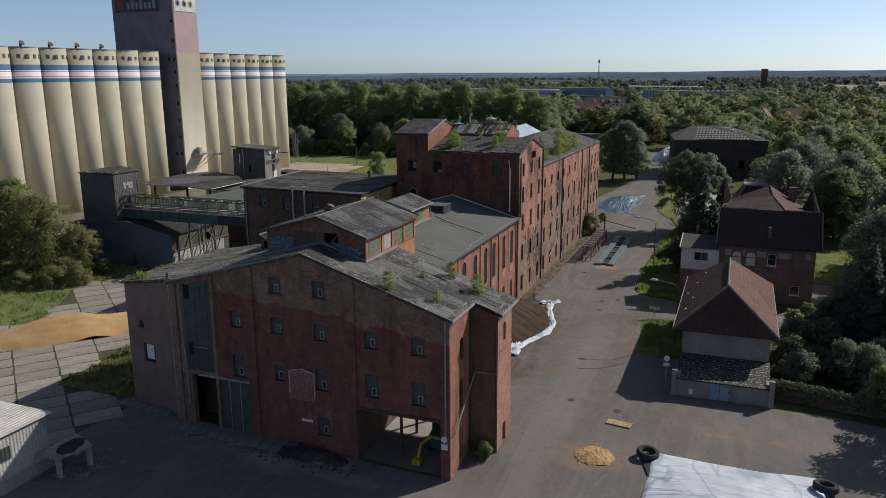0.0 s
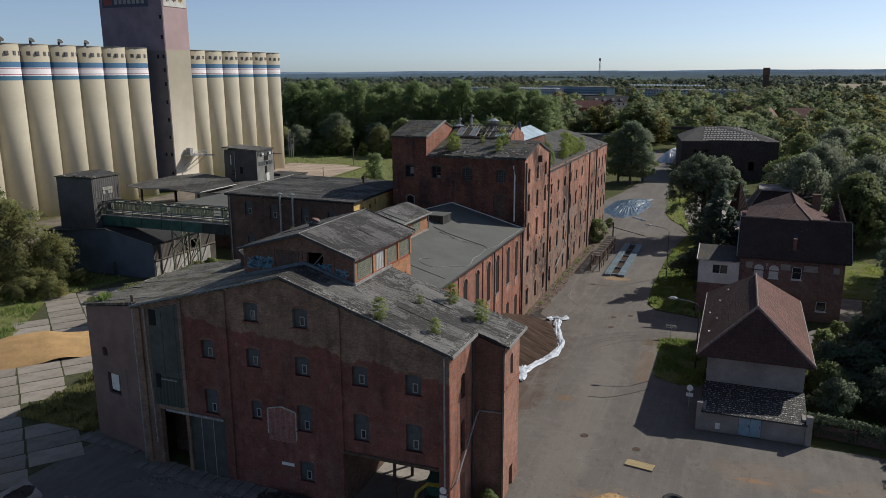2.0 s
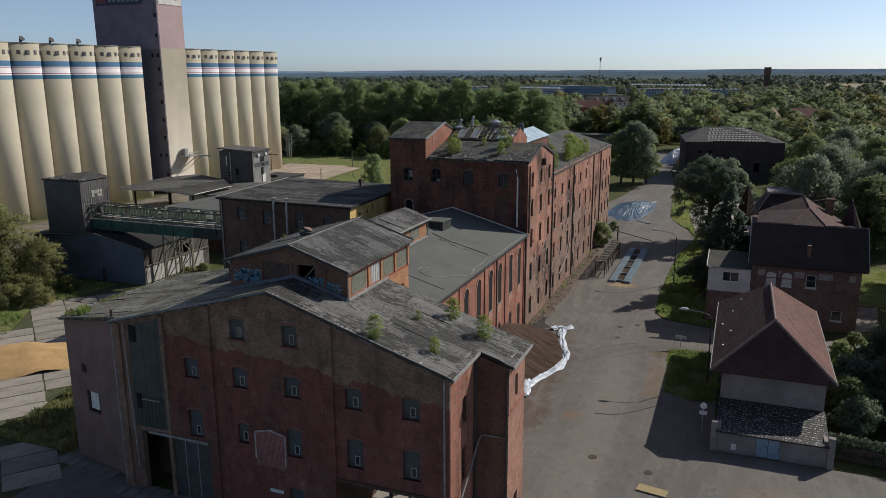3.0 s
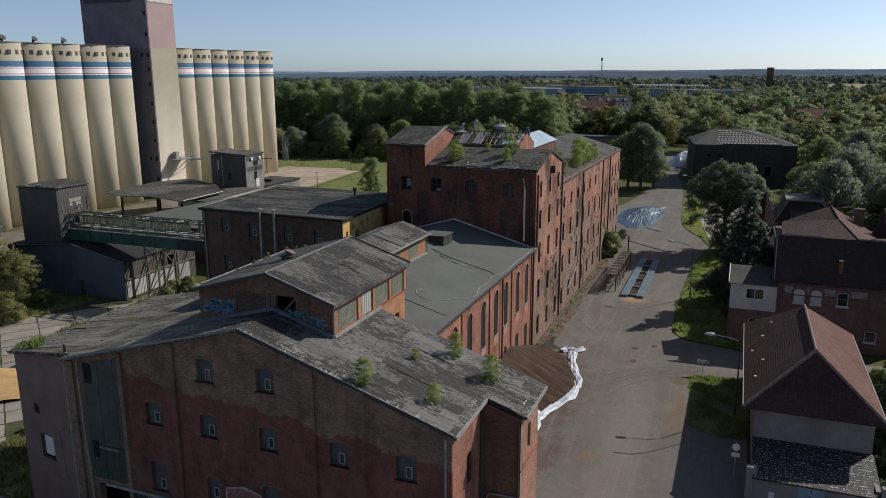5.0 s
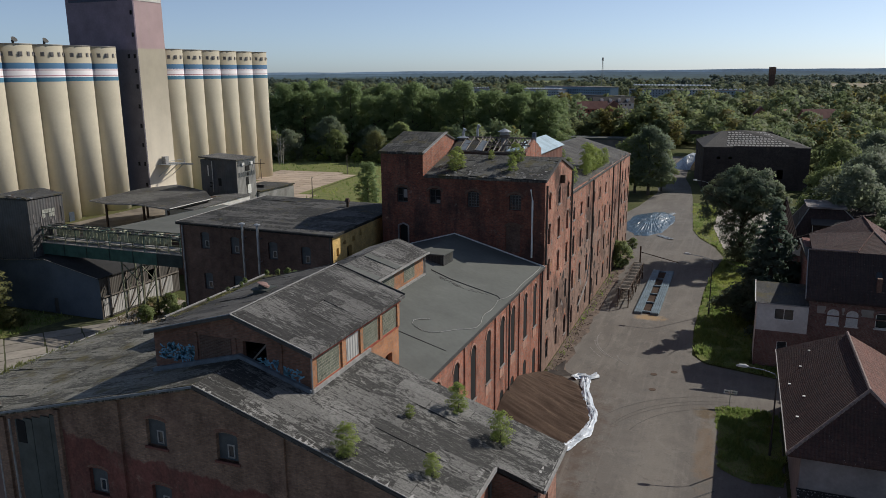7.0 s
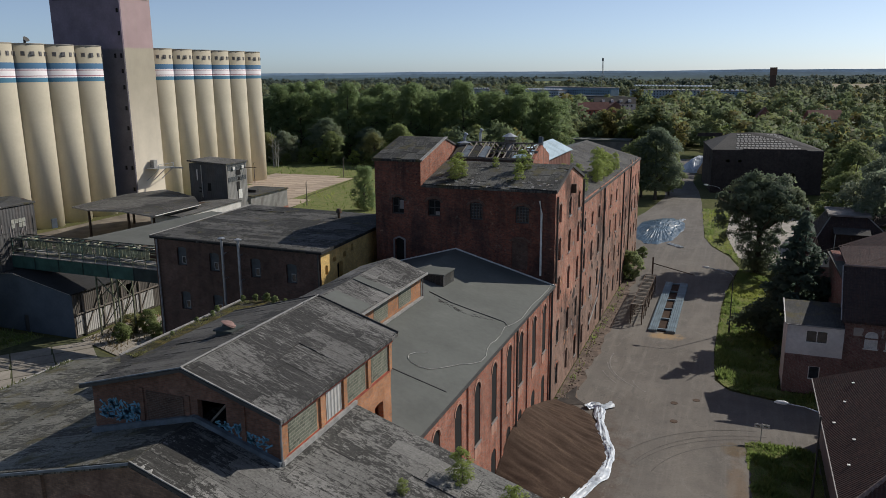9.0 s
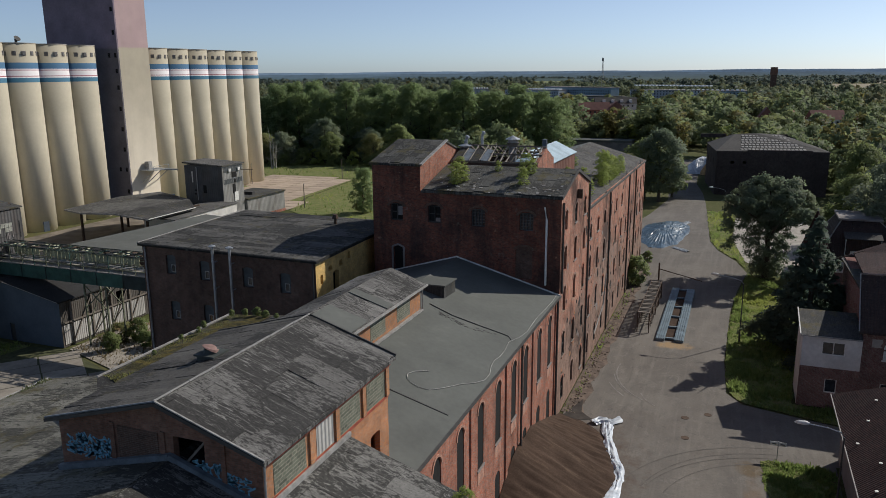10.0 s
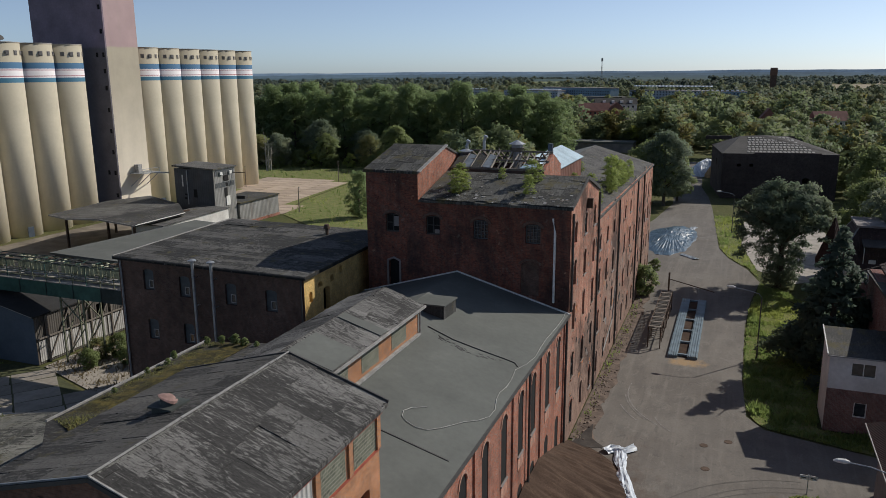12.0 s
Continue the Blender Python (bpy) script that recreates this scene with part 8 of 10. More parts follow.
for x, y, k, s in ((27.5, 29, "bush_dark", 1.0), (30, 33, "bush_dark", 0.8), (34, 29, "bush_dark", 1.3), (33, 38, "bush_bright", 1.0), (36.5, 28.5, "bush_bright", 1.2), (29, 40, "bush_dark", 0.6), (31.5, 45, "bush_dark", 1.2), (28, 47, "bush", 0.8), (27.3, 33, "bush", 1.1), (27.6, 37, "bush_dark", 1.2), (30.5, 36.5, "bush_dark", 1.3), (32, 31, "bush_dark", 1.2), (36.5, 33, "bush_dark", 1.4), (35.5, 41, "bush_dark", 1.4), (33, 48, "bush_dark", 1.3), (35, 24.8, "bush", 1.2), (38.5, 24, "bush_dark", 1.3),
                   (41, 27, "bush_bright", 1.2), (30, 52, "bush", 0.7), (34.5, 57, "bush_dark", 0.6), (39.5, 66, "bush", 1.3), (40, 73, "bush_bright", 1.0), (41.5, 80, "bush", 1.2), (42, 88, "bush", 1.3), (37, 61, "bush_bright", 0.9)):
    plant(k, x, y, 0, s)
# left: scrub by the shed
for x, y, k, s in ((-84, 35, "scrub", 1.25), (-80, 39, "scrub", 0.75), (-92, 37, "scrub", 1.3), (-90, 29, "scrub", 1.05), (-98, 33, "scrub", 1.3), (-101, 44, "broad", 0.95), (-76.5, 40.5, "bush_olive", 0.7), (-78, 31, "bush_olive", 1.0), (-75, 33.5, "bush_olive", 0.9), (-79, 34.5, "bush_olive", 1.1), (-84, 31, "bush_olive", 1.0),
                   (-82, 28.5, "bush_olive", 0.8), (-87, 24, "bush_olive", 1.1), (-58.5, 50.4, "bush", 0.5), (-56.5, 50.8, "bush", 0.7), (-52.5, 49.6, "bush", 0.6), (-61.5, 48.0, "bush", 0.6), (-60.8, 51.8, "bush", 0.75), (-63.0, 51.0, "bush_olive", 0.7)):
    plant(k, x, y, 0, s)
plant("poplar2", -75, 140, 0, 0.42, wide=1.1, label="slim young poplar by the concrete yard")
bare = thing("bare_tree", "leafless pale birch beside the last silo", "tree", "trees", at=(-143.5, 206, 0))
for i in range(3):
    rngb = np.random.default_rng(60 + i)
    st_ = part("trunk", trunk_bm(rngb, 17 - 3 * i, 3.4, 3.0, 9, 0.22), BARK_PALE, bare)
    st_.matrix_basis = pose(i * 0.5, i * 0.4, 0, 4 * i - 3, 5 * i - 5, 70 * i)
plant("bush", -7.0, 98.5, 0, 1.15, label="bush grown against the brick wall")
plant("bush", -7.0, 113.5, 0, 0.5)
plant("bush", 1.6, 3.9, gz(1.6, 3.9), 0.42, label="weedy bush in the wall corner")
# poplar wood behind the yard
rng = np.random.default_rng(20)
for i in range(15):
    x = -166 + i * 7.6 + rng.uniform(-2, 2)
    k = ("broad", "willow", "broad2", "scrub", "dark")[int(rng.integers(0, 5))]
    plant(k, x + rng.uniform(-3, 3), 221 + rng.uniform(-8, 6) + (x + 165) * 0.16, 0, rng.uniform(0.55, 1.15), wide=rng.uniform(0.95, 1.35))
for i in range(32):
    x = -170 + (i % 16) * 7.4 + rng.uniform(-2, 2)
    y = 240 + (i // 16) * 13 + rng.uniform(-3, 3) + (x + 165) * 0.16
    plant("poplar" if rng.uniform() < 0.5 else "poplar2", x, y, 0, rng.uniform(0.85, 1.08), wide=rng.uniform(0.95, 1.25))
for i in range(26):
    x = -160 + i * 4.4 + rng.uniform(-2, 2)
    plant("bush" if i % 3 else "bush_bright", x, 214 + (x + 165) * 0.16 + rng.uniform(-3, 2), 0, rng.uniform(0.9, 1.7))


def woods(name, label, seed, count, place, size, leaves, leaf_size, mat):
    """Woods seen from afar: many small leaf tufts heaped in crowns."""
    rng = np.random.default_rng(seed)
    base_v = []
    for k in range(8):
        cs, rs = crown_clumps(rng, 1.0, 0.6, 0.08, "round" if k % 3 else "tall", 20)
        v, _, w = leaf_cloud(rng, cs, np.array(rs) * 0.85, leaves, leaf_size, 0.85, 0.0, 0.8, 0.97)
        base_v.append((v, w))
    vs, ws = [], []
    for i in range(count):
        x, y = place(rng)
        if x is None:
            continue
        s = size * rng.uniform(0.55, 1.0) * (1.35 if rng.uniform() < 0.2 else 1.0)
        a = rng.uniform(0, 6.28)
        w = rng.uniform(0.9, 1.35)
        v, nn = base_v[int(rng.integers(0, 8))]
        c, sn = math.cos(a), math.sin(a)
        vs.append(np.stack([(v[:, 0] * c - v[:, 1] * sn) * w, (v[:, 0] * sn + v[:, 1] * c) * w, v[:, 2]], 1) * s + np.array((x, y, 0)))
        ws.append(np.stack([nn[:, 0] * c - nn[:, 1] * sn, nn[:, 0] * sn + nn[:, 1] * c, nn[:, 2]], 1))
    v, w = np.concatenate(vs), np.concatenate(ws)
    return tagged(part(name, leaf_mesh(name, v, np.arange(len(v)).reshape(-1, 3), w, mat), None), label, "woods", kind="stuff")


def toward(rng, d0, d1, a0, a1, power=1.0):
    """A random place d0 to d1 m off, a0 to a1 degrees to the left of +y."""
    d = d0 + (d1 - d0) * rng.uniform(0, 1) ** power
    a = radians(rng.uniform(a0, a1))
    return 4 - d * math.sin(a), -20 + d * math.cos(a)


def clear(x, y):
    if -30 < x < 1 and y < 300 or 0 < x < 32 and y < 215 or x < -75 and y < 262:
        return False
    return not (-16 < x < -3 and y < 290)


FIELDS = [(150, 430, 1250, 1950), (-1500, -800, 2200, 2800), (-650, -250, 2300, 2900), (-60, 300, 3300, 4000), (520, 900, 2900, 3700)]
FAR_HOUSES = [(-78, 520, 24, 150), (-120, 735, 30, 110), (20, 490, 8, 80), (32, 452, 8, 90), (50, 460, 13, 90), (66, 410, 13, 80), (60, 560, 12, 60), (-56, 306, 27, 125),
              (-333, 995, 22, 260), (-248, 975, 50, 260), (-187, 965, 62, 260), (-72, 925, 58, 260), (-42, 965, 60, 250)]


def open_view(x, y):
    """Gaps in the trees before the far houses, and the open fields."""
    for bx, by, half, far in FAR_HOUSES:
        d = Vector((4 - bx, -20 - by)).normalized()
        k = (x - bx) * d.x + (y - by) * d.y
        if -12 < k < far and abs((x - bx) * d.y - (y - by) * d.x) < half * (1 - 0.45 * max(0, k) / far):
            return False
    if any(x0 < x < x1 and y0 < y < y1 for x0, x1, y0, y1 in FIELDS):
        return False
    return not (300 < x < 900 and 1600 < y < 2500 or -560 < x < -380 and 1500 < y < 2300 or 95 < x < 230 and 800 < y < 960)


def nearest_place(rng):
    for _ in range(20):
        x, y = toward(rng, 215, 360, -14, 56)
        if clear(x, y) and open_view(x, y):
            return x, y
    return None, None


def near_place(rng):
    for _ in range(20):
        x, y = toward(rng, 340, 640, -14, 56)
        if clear(x, y) and open_view(x, y):
            return x, y
    return None, None


def mid_place(rng):
    for _ in range(20):
        x, y = toward(rng, 560, 1700, -14, 56, 1.15)
        if open_view(x, y) and noise.noise(Vector((x * 0.004, y * 0.0025, 3.3))) > -0.16:
            return x, y
    return None, None


def far_place(rng):
    for _ in range(20):
        x, y = toward(rng, 1500, 3300, -15, 57, 0.85)
        if open_view(x, y) and noise.noise(Vector((x * 0.0016, y * 0.0011, 9.1))) > -0.24:
            return x, y
    return None, None


for nm_, pl_, mt_ in (("field", [(300, 1600), (900, 1600), (900, 2500), (300, 2500)], STUBBLE), ("field", [(-560, 1500), (-380, 1500), (-380, 2300), (-560, 2300)], MEADOW), ("field", [(95, 800), (230, 800), (230, 960), (95, 960)], MEADOW)):
    tagged(sheet(nm_, pl_, 0.1, mt_), "open farm field among far woods", "field", kind="structure")
for i, (x0, x1, y0, y1) in enumerate(FIELDS):
    tagged(sheet("field", [(x0, y0), (x1, y0), (x1, y1), (x0, y1)], 0.14, STUBBLE if i % 2 or i == 0 else MEADOW), "open farm field among far woods", "field", kind="structure")
woods("near_woods", "mixed green woods and gardens behind the works", 31, 270, nearest_place, 12.5, 1650, 0.042, LEAF_NEAR)
woods("near_woods", "green belt of trees farther behind the works", 37, 560, near_place, 13.0, 480, 0.072, LEAF_NEAR)
woods("near_woods", "yellowing light-green trees among the darker woods", 36, 36, nearest_place, 10.0, 1300, 0.045, LEAF_LIME)
woods("middle_woods", "wide belt of green trees between houses and fields", 32, 1900, mid_place, 11.5, 240, 0.105, LEAF_MID)
woods("far_woods", "distant dark woods along the horizon", 33, 3200, far_place, 11.5, 60, 0.23, LEAF_HAZED)

# ---- yard things ----
SAND_DULL = plain("dull_sand", (0.42, 0.275, 0.135), 0.97, vary=1.2, lo=0.55, hi=1.2)
BLACK_SOIL = plain("black_soil", (0.05, 0.042, 0.037), 0.97, vary=0.8, lo=0.5, hi=1.4)
def heap(name, label, category, cx, cy, lx, ly, h, material, turn=0.0, seed=1, rough=0.12, cells=46, power=1.4, base=None, folds=0.0):
    """A heap of loose stuff with an uneven outline."""
    n = cells
    vs, fs, idx = [], [], {}
    for j in range(n + 1):
        for i in range(n + 1):
            u, v = 2 * i / n - 1, 2 * j / n - 1
            a = math.atan2(v, u)
            edge = 1 + 0.16 * noise.noise(Vector((math.cos(a) * 1.3 + seed, math.sin(a) * 1.3, seed))) + 0.10 * noise.noise(Vector((math.cos(a) * 4 + seed, math.sin(a) * 4, seed)))
            r = math.hypot(u, v) / edge
            if r > 1.06:
                continue
            z = h * max(0, 1 - r) ** (1 / power) * (1 + 0.35 * noise.noise(Vector((u * 1.7, v * 1.7, seed * 3.1))))
            z += rough * min(1, max(0, 1 - r) * 4) * (noise.noise(Vector((u * 6, v * 6, seed))) + 0.5 * noise.noise(Vector((u * 15, v * 15, seed))))
            z += folds * min(1, max(0, 1 - r) * 3) * min(1, r * 3) * (math.sin(a * 34 + 3 * noise.noise(Vector((a * 2, r * 2, seed)))) + 0.6 * math.sin(a * 71 + r * 4))
            idx[i, j] = len(vs)
            vs.append((u * lx, v * ly, max(z, 0) - (0.05 if r > 1 else 0) + 0.03))
    for j in range(n):
        for i in range(n):
            q = [(i, j), (i + 1, j), (i + 1, j + 1), (i, j + 1)]
            if all(k in idx for k in q):
                fs.append([idx[k] for k in q])
    me = np_mesh(name, vs, fs, material)
    me.shade_smooth()
    ob = new(name, me)
    ob.matrix_basis = pose(cx, cy, gz(cx, cy) if base is None else base, 0, 0, turn)
    return tagged(ob, label, category)


heap("sand_mound", "long heap of orange-tan sand on the concrete slabs", "sand heap", -57.5, 16.5, 13.5, 4.6, 2.3, SAND, 50, 3, 0.14)
# brown heap tipped against the hall wall: a long slope down to the yard
vs, fs = [], []
nu, nv = 60, 150
for j in range(nv + 1):
    v = j / nv
    y = 26.6 + 23.0 * v
    foot = -8.1 + 7.6 * max(0.0, math.sin(math.pi * v)) ** 0.55 + 0.3 * noise.noise(Vector((y * 0.5, 1, 4)))
    ridge = 3.3 * min(1, 3.2 * v, 2.3 * (1 - v)) * (1 + 0.12 * noise.noise(Vector((y * 0.35, 3, 2))))
    for i in range(nu + 1):
        u = i / nu
        z = ridge * (1 - u) ** 1.1
        z += min(1, 5 * u, 6 * (1 - u)) * min(1, 6 * v, 6 * (1 - v)) * (0.16 * noise.noise(Vector((y * 0.7 + u * 1.5, u * 2.2, 3))) + 0.12 * noise.noise(Vector((y * 2.4, u * 1.6, 7))) + 0.05 * noise.noise(Vector((y * 6.5, u * 3, 1))) + 0.08 * noise.noise(Vector((y * 0.9, u * 5, 9))))
        vs.append((-8.15 + (foot + 8.15) * u, y, max(0.02, z)))
for j in range(nv):
    for i in range(nu):
        a = j * (nu + 1) + i
        fs.append((a, a + 1, a + nu + 2, a + nu + 1))
tagged(new("soil_mound", np_mesh("soil_mound", vs, fs, SOIL)), "brown heap tipped against the hall wall, streaked down its slope", "heap")
heap("sand_mound", "small spread heap of yellow sand on the asphalt", "sand heap", 10.5, 7.0, 1.7, 1.7, 0.3, SAND_DULL, 20, 7, 0.10, 44)
heap("dirt_mound", "weeds and rubble lying on the low concrete bay", "heap", -29.9, -10.4, 0.9, 1.5, 0.22, BLACK_SOIL, 14, 29, 0.12, 30, base=1.93)
heap("dirt_mound", "dark dirt pile at the foot of the front wall", "heap", -13.2, -1.2, 2.9, 1.2, 0.55, BLACK_SOIL, 5, 9, 0.3, 40)
heap("dirt_mound", "low spill of dark dirt before the wall", "heap", -10.6, -1.0, 1.7, 0.9, 0.3, BLACK_SOIL, -12, 19, 0.25, 30)
heap("tarp_covered_mound", "heap under shiny blue-grey plastic sheeting", "covered heap", -6.6, 139.0, 4.7, 14.2, 1.6, TARP_BLUE, -3, 11, 0.16, 120, 1.0, folds=0.05)
heap("tarp_covered_mound", "far heap under white plastic sheeting", "covered heap", -4.6, 243, 6.0, 7.5, 5.0, TARP, -4, 12, 0.2, 60, folds=0.08)
heap("sand_mound", "tan heap spilling from under white sheeting", "sand heap", -1.8, 236.0, 2.8, 3.2, 4.4, SAND_DULL, 0, 15, 0.2, 40)


def crumpled(name, label, path, width, seed, material, lift=0.25):
    """A crumpled strip of sheeting along a path."""
    rnd = random.Random(seed)
    pts = [Vector((*p, 0)) for p in path]
    fine = []
    for a, b in zip(pts, pts[1:]):
        k = max(2, int((b - a).length / 0.3))
        fine += [a.lerp(b, i / k) for i in range(k)]
    fine.append(pts[-1])
    vs, fs, m = [], [], 15
    for i, p in enumerate(fine):
        d = (fine[min(i + 1, len(fine) - 1)] - fine[max(i - 1, 0)]).normalized()
        s = Vector((-d.y, d.x, 0))
        w = width * (0.8 + 0.5 * noise.noise(Vector((i * 0.13, seed, 0))))
        for j in range(m):
            t = j / (m - 1) - 0.5
            q = p + s * (t * w + 0.15 * noise.noise(Vector((i * 0.4, j, seed))))
            z = gz(q.x, q.y) + 0.06 + lift * (0.8 + 0.9 * noise.noise(Vector((i * 0.16, j * 1.35, seed))) + 0.5 * noise.noise(Vector((i * 0.7, j * 0.8, seed + 5)))) * (1 - (2 * t) ** 2 * 0.8)
            vs.append((q.x, q.y, z))
    for i in range(len(fine) - 1):
        for j in range(m - 1):
            a = i * m + j
            fs.append((a, a + m, a + m + 1, a + 1))
    return tagged(new(name, np_mesh(name, vs, fs, material)), label, "plastic sheet")


crumpled("plastic_sheet", "crumpled white plastic sheet along the foot of the heap", [(-3.3, 49.3), (-3.05, 47.35), (-2.5, 45.0), (-1.9, 42.8), (-1.1, 40.7), (-0.7, 38.9), (-1.0, 35.8), (-1.7, 33.6), (-2.5, 31.4), (-2.9, 29.3), (-2.5, 27.2)], 1.25, 4, TARP, 0.26)
crumpled("plastic_sheet", "frayed spread end of the white plastic sheet", [(-4.5, 48.3), (-4.0, 49.0), (-3.4, 49.1), (-2.9, 49.0), (-2.2, 49.8)], 1.1, 24, TARP, 0.42)
crumpled("plastic_sheet", "broad crumpled bundle of white plastic sheeting by the heap", [(-3.4, 32.4), (-3.3, 30.6), (-3.2, 29.0), (-2.7, 27.4)], 1.9, 14, TARP, 0.3)
SILVER = plain("silver_sheeting", (0.30, 0.33, 0.36), 0.35, 0.0, vary=1.5, lo=0.6)
crumpled("plastic_sheet", "scrap of pale plastic sheeting at the foot of the covered heap", [(-3.6, 126.2), (-2.0, 124.6), (-0.9, 123.2)], 1.6, 6, SILVER, 0.2)
crumpled("plastic_sheet", "scrap of pale plastic sheeting blown off the covered heap", [(-4.4, 147.6), (-3.4, 149.8), (-2.9, 152.4)], 1.6, 8, SILVER, 0.2)

# big white sheeting, weighted with tyres
vs, fs = [], []
n, mrows = 60, 36
for j in range(mrows + 1):
    for i in range(n + 1):
        u, v = i / n, j / mrows
        x = 15.2 + 13.2 * u + 0.35 * noise.noise(Vector((v * 3, 0, 1)))
        y = 9.3 - 15 * v + 0.25 * noise.noise(Vector((u * 4, 0, 2))) - 0.4 * math.sin(u * 3.1)
        z = 0.16 + 0.9 * min(1, 4 * u * (1 - u)) * min(1, 2.5 * v) + 0.10 * abs(noise.noise(Vector((u * 6, v * 4, 3)))) + 0.05 * noise.noise(Vector((u * 9, v * 22, 4)))
        vs.append((x, y, gz(x, y) + max(0.05, z if 0 < i < n and 0 < j < mrows else 0.04)))
for j in range(mrows):
    for i in range(n):
        a = j * (n + 1) + i
        fs.append((a, a + n + 1, a + n + 2, a + 1))
me = np_mesh("tarpaulin", vs, fs, TARP)
me.shade_smooth()
tagged(new("tarpaulin", me), "large wrinkled white tarpaulin spread over a low heap on the asphalt", "tarpaulin")
bm = bmesh.new()
for k in range(28):
    a = k * 2 * math.pi / 28
    ring = [(0.62, -0.25), (0.84, -0.28), (0.93, -0.18), (0.95, 0), (0.93, 0.18), (0.84, 0.28), (0.62, 0.25), (0.52, 0.12), (0.52, -0.12)]
    for r, z in ring:
        r2 = r * (1.02 if k % 2 and 0.8 < r else 1.0)
        bm.verts.new((r2 * math.cos(a), r2 * math.sin(a), z))
bm.verts.ensure_lookup_table()
for k in range(28):
    for j in range(9):
        a, b = k * 9, (k + 1) % 28 * 9
        bm.faces.new([bm.verts[i] for i in (a + j, b + j, b + (j + 1) % 9, a + (j + 1) % 9)])
bmesh.ops.recalc_face_normals(bm, faces=bm.faces)
tyre_mesh = link_mesh("tyre", bm, RUBBER)
for x, y, z, rx in ((14.85, 8.15, 0.42, 5), (28.4, 7.2, 0.55, -6)):
    ob = tagged(new("tyre", tyre_mesh), "large worn black tractor tyre lying on the tarpaulin", "tyre", "tyres")
    ob.matrix_basis = pose(x, y, z, rx, 6, 20)
ob = tagged(new("black_liner", link_mesh("black_liner", slab([(14.1, 8.4, 0.12), (15.2, 9.0, 0.14), (16.3, 4.4, 0.12), (15.9, 2.6, 0.1), (15.4, 4.5, 0.1)], 0.06), RUBBER)), "black plastic liner showing under the tarpaulin edge", "plastic sheet")

pal = thing("pallet", "pale wooden pallets laid end to end on the asphalt", "pallet", at=(11.65, 13.7, 0), turn=-9)
for y in (-0.5, 0, 0.42):
    part("runner", box((-1.15, y, 0.03), (1.15, y + 0.09, 0.1)), WOOD_GREY, pal)
straw = plain("new_wood", (0.48, 0.38, 0.2), 0.85, vary=5)
for i in range(15):
    x = -1.15 + i * 0.155
    part("slat", box((x, -0.5, 0.1), (x + 0.1, 0.5, 0.13)), straw, pal)

# weighbridge
wb = thing("truck_weighbridge", "steel truck weighbridge of two pale blue-grey tracks over a pit", "weighbridge")
pale_blue = plain("weighbridge_paint", (0.17, 0.22, 0.25), 0.6, 0.3, 1.0, 0.7)
for x0, x1 in ((-1.5, -0.45), (0.65, 1.75)):
    tr = part("track", box((x0, 73.6, 0.02), (x1, 97.2, 0.32)), pale_blue, wb)
    for i in range(4):
        xx = x0 + 0.12 + i * 0.26
        part("rib", box((xx, 73.6, 0.32), (xx + 0.09, 97.2, 0.4)), pale_blue, tr)
for i in range(6):
    y = 74.2 + i * 4.5
    part("cross_beam", box((-0.45, y, 0.1), (0.65, y + 0.3, 0.3)), pale_blue, wb)
part("pit_floor", box((-0.45, 73.9, 0.025), (0.65, 97, 0.06)), SOIL, wb, "dirt lying between the tracks")
wp = thing("steel_platform", "rusty open steel loading platform with ladder rails", "platform")
for x in (-4.0, -2.6):
    for y in (76, 80, 84, 88, 92):
        part("post", bar((x, y, 0), (x, y, 2.6), 0.12), RUST, wp)
    for z in (1.2, 2.6):
        part("rail", bar((x, 76, z), (x, 92, z), 0.1), RUST, wp)
for i in range(22):
    y = 76 + i * 0.75
    part("tread", bar((-4.0, y, 1.3), (-2.6, y, 1.3), 0.12, 0.06), WOOD_GREY, wp)
for i in range(26):
    part("plank", box((-4.0 + 0.1 * (i % 3), 76 + i * 0.62, 2.62), (-2.6 - 0.15 * (i % 2), 76.4 + i * 0.62, 2.67)), WOOD_DARK if i % 3 else WOOD_GREY, wp)
for i in range(9):
    part("side_board", box((-4.08, 76.2 + i * 1.75, 0.3), (-4.0, 77.7 + i * 1.75, 1.1)), RUST if i % 2 else WOOD_GREY, wp)
    part("rung", bar((-2.6, 76.2 + i * 1.75, 0.2), (-2.6, 77.2 + i * 1.75, 2.6), 0.07), RUST, wp)
for y in (76, 84):
    part("brace", bar((-4.0, y, 0.1), (-4.0, y + 4, 2.5), 0.08), RUST, wp)
mastp = thing("barrier_post", "leaning steel post with a long boom over the weighbridge", "barrier")
part("post", tube([(-3.2, 93.0, 0), (-3.2, 93.2, 5.0)], 0.12, 8), RUST, mastp)
part("boom", tube([(-3.2, 93.1, 4.1), (2.8, 92.2, 3.0)], 0.07, 6), RUST, mastp)


